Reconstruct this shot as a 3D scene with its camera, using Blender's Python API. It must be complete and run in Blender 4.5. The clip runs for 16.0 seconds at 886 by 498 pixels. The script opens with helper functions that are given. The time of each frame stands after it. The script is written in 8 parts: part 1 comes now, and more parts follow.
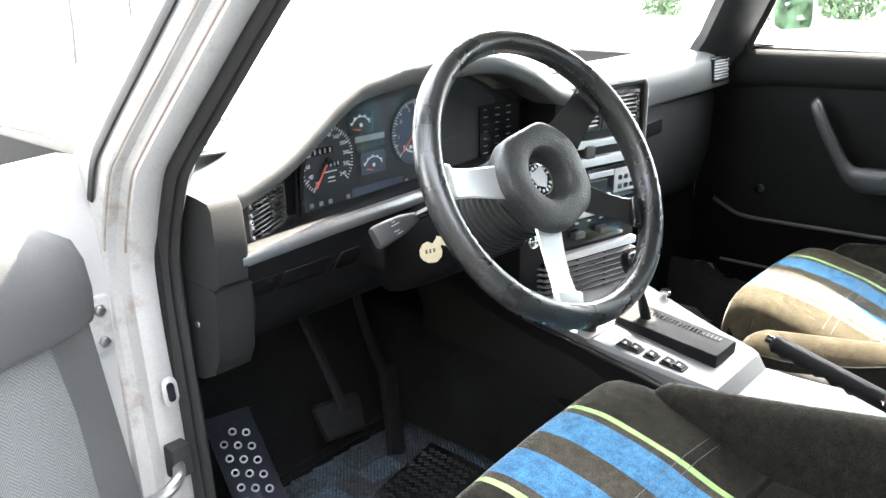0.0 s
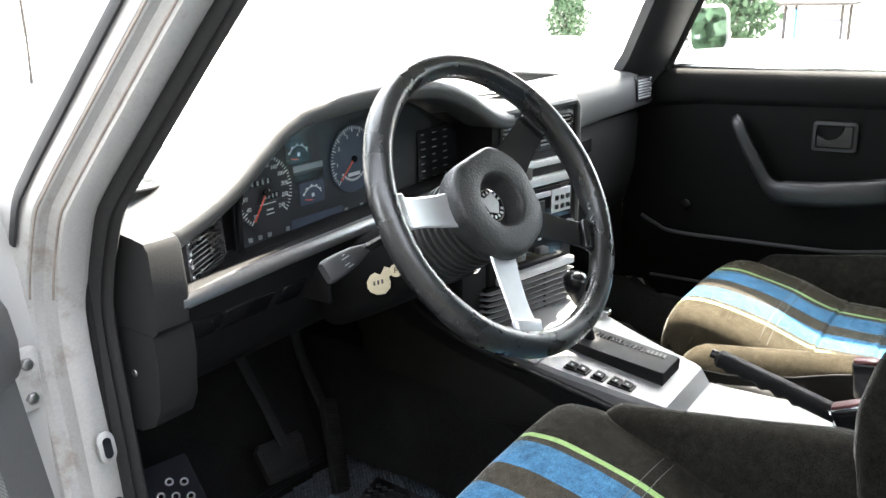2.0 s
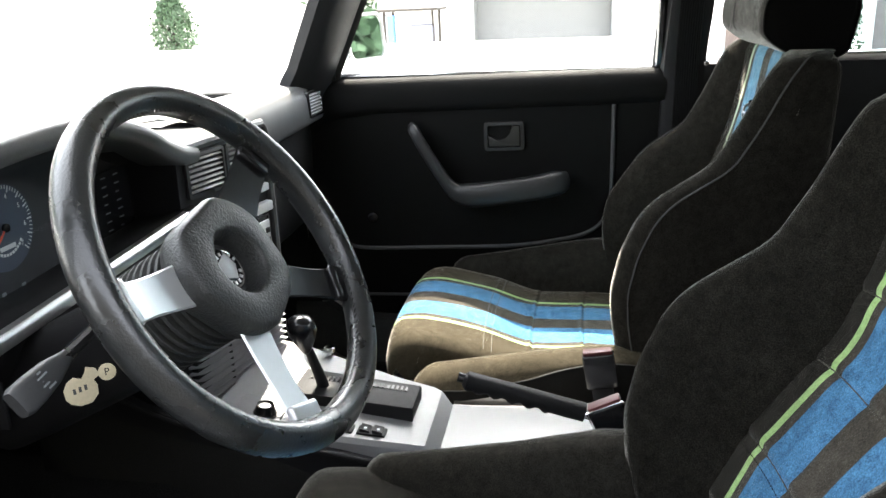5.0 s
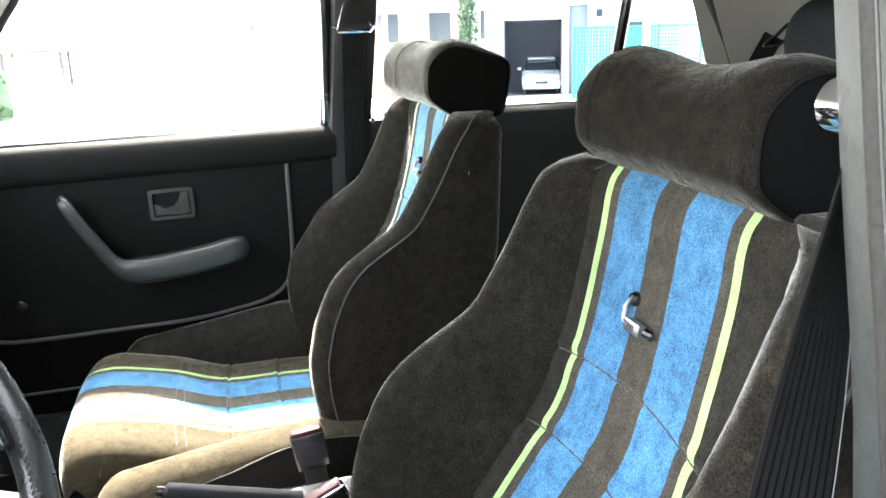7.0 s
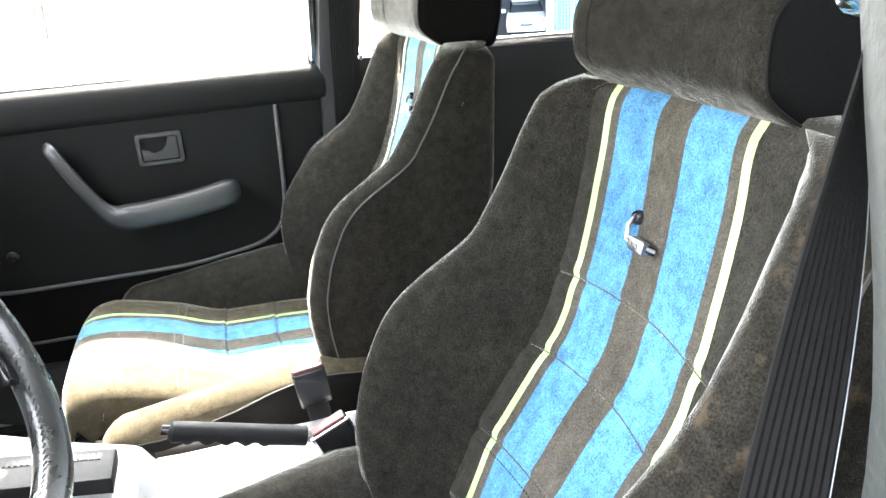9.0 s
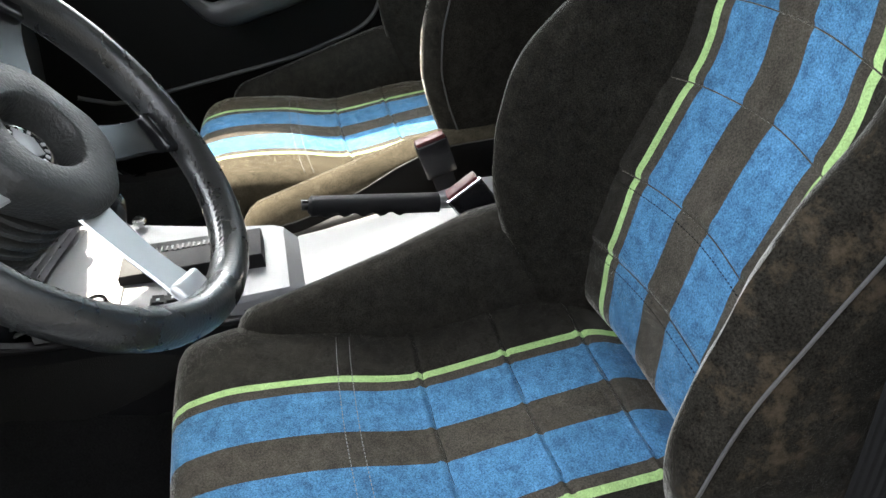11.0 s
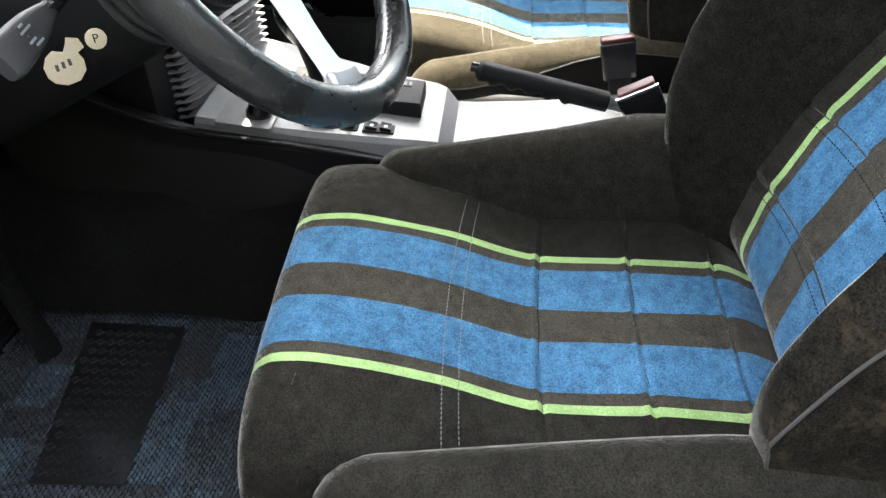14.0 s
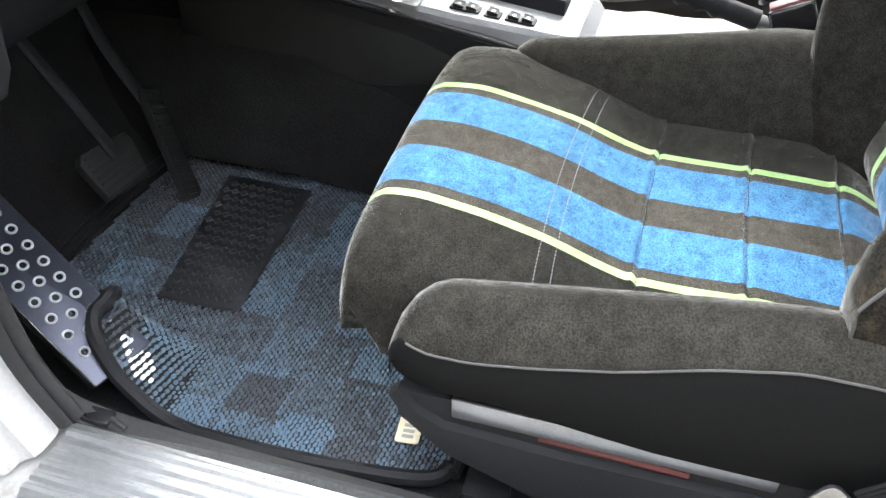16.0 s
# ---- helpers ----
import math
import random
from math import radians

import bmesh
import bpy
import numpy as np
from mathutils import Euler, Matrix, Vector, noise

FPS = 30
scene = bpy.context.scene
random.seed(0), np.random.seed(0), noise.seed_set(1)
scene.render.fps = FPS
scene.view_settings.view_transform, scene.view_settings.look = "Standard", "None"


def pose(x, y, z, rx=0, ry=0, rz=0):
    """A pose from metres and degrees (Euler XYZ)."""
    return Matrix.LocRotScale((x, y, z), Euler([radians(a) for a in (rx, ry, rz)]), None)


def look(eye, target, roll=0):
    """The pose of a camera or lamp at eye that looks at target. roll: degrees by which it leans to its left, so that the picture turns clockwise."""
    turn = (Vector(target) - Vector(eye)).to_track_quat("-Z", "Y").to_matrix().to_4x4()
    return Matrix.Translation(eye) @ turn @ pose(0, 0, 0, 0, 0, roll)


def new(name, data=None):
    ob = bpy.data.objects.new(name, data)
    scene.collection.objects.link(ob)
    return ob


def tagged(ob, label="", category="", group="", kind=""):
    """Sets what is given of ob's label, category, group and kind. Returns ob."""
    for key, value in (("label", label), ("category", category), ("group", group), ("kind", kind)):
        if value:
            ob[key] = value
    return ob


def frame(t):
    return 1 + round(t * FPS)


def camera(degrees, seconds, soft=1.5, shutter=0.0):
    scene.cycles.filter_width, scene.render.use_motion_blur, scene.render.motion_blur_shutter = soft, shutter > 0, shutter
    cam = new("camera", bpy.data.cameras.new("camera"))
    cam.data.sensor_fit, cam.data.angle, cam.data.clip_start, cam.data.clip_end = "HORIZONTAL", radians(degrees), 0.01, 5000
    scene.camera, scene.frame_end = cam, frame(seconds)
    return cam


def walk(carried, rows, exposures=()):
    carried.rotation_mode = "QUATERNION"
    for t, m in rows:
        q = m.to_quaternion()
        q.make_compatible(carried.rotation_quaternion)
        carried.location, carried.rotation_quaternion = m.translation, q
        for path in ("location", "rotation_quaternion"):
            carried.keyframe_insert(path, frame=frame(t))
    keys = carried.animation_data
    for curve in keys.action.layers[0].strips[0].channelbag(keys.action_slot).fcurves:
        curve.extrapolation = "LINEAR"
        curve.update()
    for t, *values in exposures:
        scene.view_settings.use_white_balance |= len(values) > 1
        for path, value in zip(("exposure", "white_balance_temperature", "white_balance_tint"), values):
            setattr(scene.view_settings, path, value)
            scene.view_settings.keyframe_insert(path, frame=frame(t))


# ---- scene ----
cam = camera(57.0, 16.0)
PATH = [
    (0, (-1.15, -0.514, 1.12), (0.269, 0.739, 0.477), -0.7),
    (0.5, (-1.151, -0.506, 1.119), (0.274, 0.742, 0.477), -0.9),
    (1, (-1.15, -0.492, 1.116), (0.317, 0.702, 0.465), -0.5),
    (1.5, (-1.15, -0.468, 1.116), (0.372, 0.676, 0.504), -1.6),
    (2, (-1.149, -0.465, 1.121), (0.408, 0.639, 0.524), -1.1),
    (2.5, (-1.156, -0.47, 1.122), (0.393, 0.638, 0.511), -1.1),
    (3, (-1.121, -0.469, 1.115), (0.397, 0.66, 0.464), -2.2),
    (3.5, (-1.078, -0.454, 1.112), (0.421, 0.712, 0.485), -2.3),
    (4, (-1.055, -0.397, 1.106), (0.616, 0.514, 0.491), -1.3),
    (4.5, (-1.052, -0.339, 1.108), (0.766, 0.217, 0.486), -2.0),
    (4.7, (-1.052, -0.324, 1.114), (0.798, 0.128, 0.503), -2.3),
    (6.8, (-0.985, -0.278, 1.149), (0.893, -0.679, 0.591), -1.2),
    (7, (-0.981, -0.276, 1.158), (0.882, -0.763, 0.619), -1.7),
    (7.5, (-0.982, -0.274, 1.168), (0.864, -0.843, 0.65), -1.7),
    (8, (-0.98, -0.273, 1.163), (0.861, -0.834, 0.62), -1.0),
    (8.5, (-0.979, -0.27, 1.152), (0.853, -0.8, 0.549), -2.4),
    (9, (-0.977, -0.265, 1.136), (0.844, -0.763, 0.475), -3.2),
    (9.5, (-0.974, -0.248, 1.118), (0.814, -0.723, 0.356), -4.6),
    (10, (-0.98, -0.218, 1.098), (0.766, -0.632, 0.215), -6.4),
    (10.2, (-0.973, -0.218, 1.097), (0.757, -0.583, 0.161), -8.3),
    (12.3, (-0.975, -0.189, 1.062), (0.665, -0.217, -0.082), -9.9),
    (12.5, (-0.975, -0.192, 1.06), (0.664, -0.192, -0.087), -8.8),
    (13, (-0.974, -0.199, 1.054), (0.678, -0.125, -0.071), -5.1),
    (13.5, (-0.984, -0.205, 1.045), (0.651, -0.062, -0.098), -3.1),
    (14, (-0.996, -0.208, 1.034), (0.61, -0.038, -0.146), -2.4),
    (14.5, (-1.009, -0.212, 1.019), (0.571, 0.01, -0.187), -2.1),
    (15, (-1.025, -0.212, 0.998), (0.508, 0.034, -0.264), -0.9),
    (15.5, (-1.047, -0.212, 0.981), (0.449, 0.09, -0.312), -0.5),
    (16, (-1.073, -0.232, 0.975), (0.422, 0.223, -0.273), -0.1),
]
EXPOSURE = [(0.0, 4.82), (1.0, 4.7), (1.5, 4.53), (2.0, 4.18), (3.0, 3.92), (3.5, 4.04), (4.5, 3.6), (7.0, 4.97), (8.0, 4.67), (8.5, 4.7), (9.0, 5.72), (9.5, 5.16), (10.0, 4.58), (12.5, 3.68), (13.0, 3.79), (13.5, 3.8), (14.0, 4.12), (14.5, 4.5), (15.0, 4.88), (15.5, 5.25), (16.0, 5.3)]
walk(cam, [(t, look(eye, target, roll)) for t, eye, target, roll in PATH], EXPOSURE)

# ---- world, sun and exposure ----
SUN_DIR = Vector((0.76, 0.11, 1.0)).normalized()
world = bpy.data.worlds.new("world")
scene.world = world
world.use_nodes = True
wn = world.node_tree.nodes
wl = world.node_tree.links
sky = wn.new("ShaderNodeTexSky")
sky.sky_type = 'NISHITA'
sky.sun_disc = False
sky.sun_elevation = math.asin(SUN_DIR.z)
sky.sun_rotation = math.atan2(SUN_DIR.x, SUN_DIR.y)
sky.air_density = 1.0
sky.dust_density = 3.0
pale = wn.new("ShaderNodeHueSaturation")
pale.inputs["Saturation"].default_value = 0.25
wl.new(sky.outputs[0], pale.inputs["Color"])
wl.new(pale.outputs[0], wn["Background"].inputs[0])
wn["Background"].inputs[1].default_value = 0.15
sun_data = bpy.data.lights.new("sun", 'SUN')
sun_data.energy = 2.3
sun_data.angle = radians(0.6)
sun_data.color = (1.0, 0.92, 0.78)
sun = new("sun", sun_data)
sun.matrix_world = look(SUN_DIR * 30, (0, 0, 0))

# ---- small helpers for meshes ----
def finish(bm, name, mats, smooth=True, angle=38):
    bmesh.ops.recalc_face_normals(bm, faces=bm.faces)
    me = bpy.data.meshes.new(name)
    for f in bm.faces:
        f.smooth = smooth
    bm.to_mesh(me)
    bm.free()
    for m in (mats if isinstance(mats, (list, tuple)) else [mats]):
        me.materials.append(m)
    if smooth:
        me.set_sharp_from_angle(angle=radians(angle))
    return me


def part(name, bm, mats, parent=None, label="", smooth=True, angle=38):
    ob = new(name, finish(bm, name, mats, smooth, angle))
    if parent is not None:
        ob.parent = parent
        ob.matrix_parent_inverse = parent.matrix_basis.inverted()
    if label:
        tagged(ob, label)
    return ob


def thing(name, label, category, at=(0, 0, 0), group="", kind=""):
    ob = new(name)
    ob.empty_display_size = 0.05
    ob.matrix_basis = Matrix.Translation(at)
    return tagged(ob, label, category, group, kind)


def single(name, bm, mats, label, category, group="", kind="", smooth=True, angle=38):
    return tagged(part(name, bm, mats, None, "", smooth, angle), label, category, group, kind)


def box(bm, lo, hi, bevel=0.0, seg=2, m=None, mat=0):
    lo, hi = Vector(lo), Vector(hi)
    size = hi - lo
    mm = Matrix.Translation((lo + hi) / 2) @ Matrix.Diagonal((*[abs(s) for s in size], 1))
    if m is not None:
        mm = m @ mm
    vs = bmesh.ops.create_cube(bm, size=1.0, matrix=mm)["verts"]
    faces = {f for v in vs for f in v.link_faces}
    for f in faces:
        f.material_index = mat
    if bevel > 0:
        es = {e for v in vs for e in v.link_edges}
        bmesh.ops.bevel(bm, geom=list(es), offset=bevel, segments=seg, affect='EDGES', profile=0.5, clamp_overlap=True, material=-1)
    return bm


def nb():
    return bmesh.new()


def loft(bm, rings, closed=True, cap=True, mat_of=None):
    rows = [[bm.verts.new(p) for p in r] for r in rings]
    n = len(rows[0])
    for a, b in zip(rows, rows[1:]):
        for i in range(n if closed else n - 1):
            j = (i + 1) % n
            try:
                f = bm.faces.new((a[i], a[j], b[j], b[i]))
                if mat_of:
                    f.material_index = mat_of(i)
            except ValueError:
                pass
    if cap and closed:
        for r in (rows[0], rows[-1]):
            try:
                bm.faces.new(r)
            except ValueError:
                pass
    return rows


def catmull(pts, per=8, loop=False):
    pts = [Vector(p) for p in pts]
    out = []
    n = len(pts)
    for i in range(n if loop else n - 1):
        p1, p2 = pts[i], pts[(i + 1) % n]
        p0 = pts[(i - 1) % n] if (loop or i > 0) else p1 * 2 - p2
        p3 = pts[(i + 2) % n] if (loop or i + 2 < n) else p2 * 2 - p1
        for k in range(per):
            t = k / per
            out.append(0.5 * ((2 * p1) + (p2 - p0) * t + (2 * p0 - 5 * p1 + 4 * p2 - p3) * t * t + (3 * p1 - p0 - 3 * p2 + p3) * t ** 3))
    if not loop:
        out.append(pts[-1].copy())
    return out


def tube(bm, pts, r, n=10, loop=False, cap=True, squash=1.0, up=(0, 0, 1)):
    pts = [Vector(p) for p in pts]
    rings = []
    up = Vector(up)
    m = len(pts)
    for i, p in enumerate(pts):
        a = pts[(i - 1) % m] if (loop or i) else p
        b = pts[(i + 1) % m] if (loop or i < m - 1) else p
        d = (b - a).normalized()
        s = d.cross(up)
        if s.length < 1e-4:
            s = d.cross(Vector((1, 0, 0)))
        s.normalize()
        w = s.cross(d)
        rr = r(i / max(1, m - 1)) if callable(r) else r
        rings.append([p + (s * math.cos(k * 2 * math.pi / n) + w * squash * math.sin(k * 2 * math.pi / n)) * rr for k in range(n)])
    if loop:
        rings.append(rings[0])
        rows = [[bm.verts.new(q) for q in r_] for r_ in rings[:-1]]
        for i in range(m):
            a, b = rows[i], rows[(i + 1) % m]
            for k in range(n):
                bm.faces.new((a[k], a[(k + 1) % n], b[(k + 1) % n], b[k]))
        return bm
    loft(bm, rings, True, cap)
    return bm


def disc(bm, m, r, depth, n=24, bevel=0.0, r2=None):
    """A cylinder along local z, from 0 to depth."""
    r2 = r if r2 is None else r2
    prof = [(r, 0), (r2, depth)] if bevel <= 0 else [(r, 0), (r2, depth - bevel), (r2 - bevel * 0.4, depth - bevel * 0.3), (r2 - bevel, depth)]
    rings = [[m @ Vector((q * math.cos(k * 2 * math.pi / n), q * math.sin(k * 2 * math.pi / n), z)) for k in range(n)] for q, z in prof]
    loft(bm, rings)
    return bm


def lathe(bm, m, prof, n=32, cap=True):
    rings = [[m @ Vector((q * math.cos(k * 2 * math.pi / n), q * math.sin(k * 2 * math.pi / n), z)) for k in range(n)] for q, z in prof]
    loft(bm, rings, True, cap)
    return bm


def axes(o, x, y, z):
    m = Matrix.Identity(4)
    for i, v in enumerate((x, y, z)):
        v = Vector(v).normalized()
        m[0][i], m[1][i], m[2][i] = v
    m.translation = Vector(o)
    return m


def prism(bm, outline, m, z0, z1, bevel=0.0, mat=0, seg=2):
    """An outline in local x, y, extruded from z0 to z1."""
    a = [bm.verts.new(m @ Vector((x, y, z0))) for x, y in outline]
    b = [bm.verts.new(m @ Vector((x, y, z1))) for x, y in outline]
    n = len(a)
    fs = [bm.faces.new(a[::-1]), bm.faces.new(b)]
    for i in range(n):
        fs.append(bm.faces.new((a[i], a[(i + 1) % n], b[(i + 1) % n], b[i])))
    for f in fs:
        f.material_index = mat
    if bevel > 0:
        es = {e for v in b for e in v.link_edges if all(w in b for w in e.verts)}
        bmesh.ops.bevel(bm, geom=list(es), offset=bevel, segments=seg, affect='EDGES', profile=0.5, clamp_overlap=True, material=-1)
    return bm


def rounded(w, h, r, n=4):
    """A rounded rectangle round the origin."""
    out = []
    for cx, cy, a0 in ((w / 2 - r, h / 2 - r, 0), (-w / 2 + r, h / 2 - r, 90), (-w / 2 + r, -h / 2 + r, 180), (w / 2 - r, -h / 2 + r, 270)):
        for k in range(n + 1):
            a = radians(a0 + 90 * k / n)
            out.append((cx + r * math.cos(a), cy + r * math.sin(a)))
    return out


def text(body, size, m, mat, parent, name="lettering", align='CENTER'):
    cu = bpy.data.curves.new(name, 'FONT')
    cu.body = body
    cu.size = size
    cu.align_x = align
    cu.align_y = 'CENTER'
    cu.extrude = 0.0002
    cu.materials.append(mat)
    ob = new(name, cu)
    ob.matrix_basis = m
    ob.parent = parent
    ob.matrix_parent_inverse = parent.matrix_basis.inverted() if parent.parent is None else (parent.parent.matrix_basis @ parent.matrix_parent_inverse @ parent.matrix_basis).inverted()
    return ob


# ---- materials ----
def material(name, color, rough=0.6, metal=0.0, vary=0.15, grain=400.0, blotch=9.0, bump=0.1, bump_scale=None, sheen=0.0, coat=0.0, spec=0.5, soft=0.4, dirt=None, stretch=None, dirt_scale=3.0, dirt_at=0.62):
    m = bpy.data.materials.new(name)
    m.use_nodes = True
    n, l = m.node_tree.nodes, m.node_tree.links
    p = n["Principled BSDF"]
    tc = n.new("ShaderNodeTexCoord")
    mp = n.new("ShaderNodeMapping")
    l.new(tc.outputs["Object"], mp.inputs[0])
    if stretch:
        mp.inputs["Scale"].default_value = stretch
    fine = n.new("ShaderNodeTexNoise")
    fine.inputs["Scale"].default_value = grain
    fine.inputs["Detail"].default_value = 3.0
    l.new(mp.outputs[0], fine.inputs["Vector"])
    big = n.new("ShaderNodeTexNoise")
    big.inputs["Scale"].default_value = blotch
    big.inputs["Detail"].default_value = 5.0
    big.inputs["Roughness"].default_value = 0.6
    l.new(tc.outputs["Object"], big.inputs["Vector"])
    add = n.new("ShaderNodeMath")
    add.operation = 'ADD'
    l.new(fine.outputs["Fac"], add.inputs[0])
    l.new(big.outputs["Fac"], add.inputs[1])
    ramp = n.new("ShaderNodeMapRange")
    ramp.inputs["From Min"].default_value = 1.0 - soft
    ramp.inputs["From Max"].default_value = 1.0 + soft
    ramp.inputs["To Min"].default_value = 1.0 - vary
    ramp.inputs["To Max"].default_value = 1.0 + vary
    l.new(add.outputs[0], ramp.inputs["Value"])
    mul = n.new("ShaderNodeVectorMath")
    mul.operation = 'SCALE'
    mul.inputs[0].default_value = color
    l.new(ramp.outputs["Result"], mul.inputs["Scale"])
    last = mul.outputs["Vector"]
    if dirt:
        dn = n.new("ShaderNodeTexNoise")
        dn.inputs["Scale"].default_value = dirt_scale
        dn.inputs["Detail"].default_value = 8.0
        dn.inputs["Roughness"].default_value = 0.7
        l.new(tc.outputs["Object"], dn.inputs["Vector"])
        dr = n.new("ShaderNodeMapRange")
        dr.inputs["From Min"].default_value = dirt_at - 0.08
        dr.inputs["From Max"].default_value = dirt_at + 0.12
        l.new(dn.outputs["Fac"], dr.inputs["Value"])
        mix = n.new("ShaderNodeMix")
        mix.data_type = 'RGBA'
        l.new(dr.outputs["Result"], mix.inputs["Factor"])
        l.new(last, mix.inputs["A"])
        mix.inputs["B"].default_value = (*dirt, 1)
        last = mix.outputs["Result"]
    l.new(last, p.inputs["Base Color"])
    rr = n.new("ShaderNodeMapRange")
    rr.inputs["From Min"].default_value = 0.3
    rr.inputs["From Max"].default_value = 0.7
    rr.inputs["To Min"].default_value = max(0.02, rough - (0.08 if metal < 0.5 else 0.02))
    rr.inputs["To Max"].default_value = min(1.0, rough + (0.08 if metal < 0.5 else 0.02))
    l.new(big.outputs["Fac"], rr.inputs["Value"])
    l.new(rr.outputs["Result"], p.inputs["Roughness"])
    p.inputs["Metallic"].default_value = metal
    p.inputs["Specular IOR Level"].default_value = spec
    if sheen:
        # the pile lies this way and that, so its bloom comes and goes
        pile = n.new("ShaderNodeMapRange")
        pile.inputs["From Min"].default_value = 0.40
        pile.inputs["From Max"].default_value = 0.64
        pile.inputs["To Min"].default_value = 0.05 * sheen
        pile.inputs["To Max"].default_value = min(1.0, 2.8 * sheen)
        brush = n.new("ShaderNodeTexNoise")
        brush.inputs["Scale"].default_value = 42.0
        brush.inputs["Detail"].default_value = 9.0
        brush.inputs["Roughness"].default_value = 0.8
        l.new(tc.outputs["Object"], brush.inputs["Vector"])
        l.new(brush.outputs["Fac"], pile.inputs["Value"])
        l.new(pile.outputs["Result"], p.inputs["Sheen Weight"])
        p.inputs["Sheen Roughness"].default_value = 0.24
        p.inputs["Sheen Tint"].default_value = (color[0] * 1.5 + 0.35, color[1] * 1.5 + 0.34, color[2] * 1.5 + 0.31, 1)
    if coat:
        p.inputs["Coat Weight"].default_value = coat
        p.inputs["Coat Roughness"].default_value = 0.05
    if bump:
        b = n.new("ShaderNodeBump")
        b.inputs["Strength"].default_value = bump
        b.inputs["Distance"].default_value = 0.002
        src = fine
        if bump_scale:
            src = n.new("ShaderNodeTexNoise")
            src.inputs["Scale"].default_value = bump_scale
            src.inputs["Detail"].default_value = 2.0
            l.new(mp.outputs[0], src.inputs["Vector"])
        l.new(src.outputs["Fac"], b.inputs["Height"])
        l.new(b.outputs[0], p.inputs["Normal"])
    return m


def glass(name, tint=(0.93, 0.96, 0.95), gloss=0.06):
    m = bpy.data.materials.new(name)
    m.use_nodes = True
    n, l = m.node_tree.nodes, m.node_tree.links
    n.remove(n["Principled BSDF"])
    t = n.new("ShaderNodeBsdfTransparent")
    t.inputs[0].default_value = (*tint, 1)
    g = n.new("ShaderNodeBsdfGlossy")
    g.inputs["Roughness"].default_value = 0.01
    mx = n.new("ShaderNodeMixShader")
    lw = n.new("ShaderNodeLayerWeight")
    pw = n.new("ShaderNodeMath")
    pw.operation = 'POWER'
    pw.inputs[1].default_value = 4.0
    l.new(lw.outputs["Facing"], pw.inputs[0])
    ma = n.new("ShaderNodeMath")
    ma.operation = 'MULTIPLY_ADD'
    ma.inputs[1].default_value = gloss * 6
    ma.inputs[2].default_value = gloss * 0.6
    l.new(pw.outputs[0], ma.inputs[0])
    l.new(ma.outputs[0], mx.inputs[0])
    l.new(t.outputs[0], mx.inputs[1])
    l.new(g.outputs[0], mx.inputs[2])
    l.new(mx.outputs[0], n["Material Output"].inputs[0])
    return m


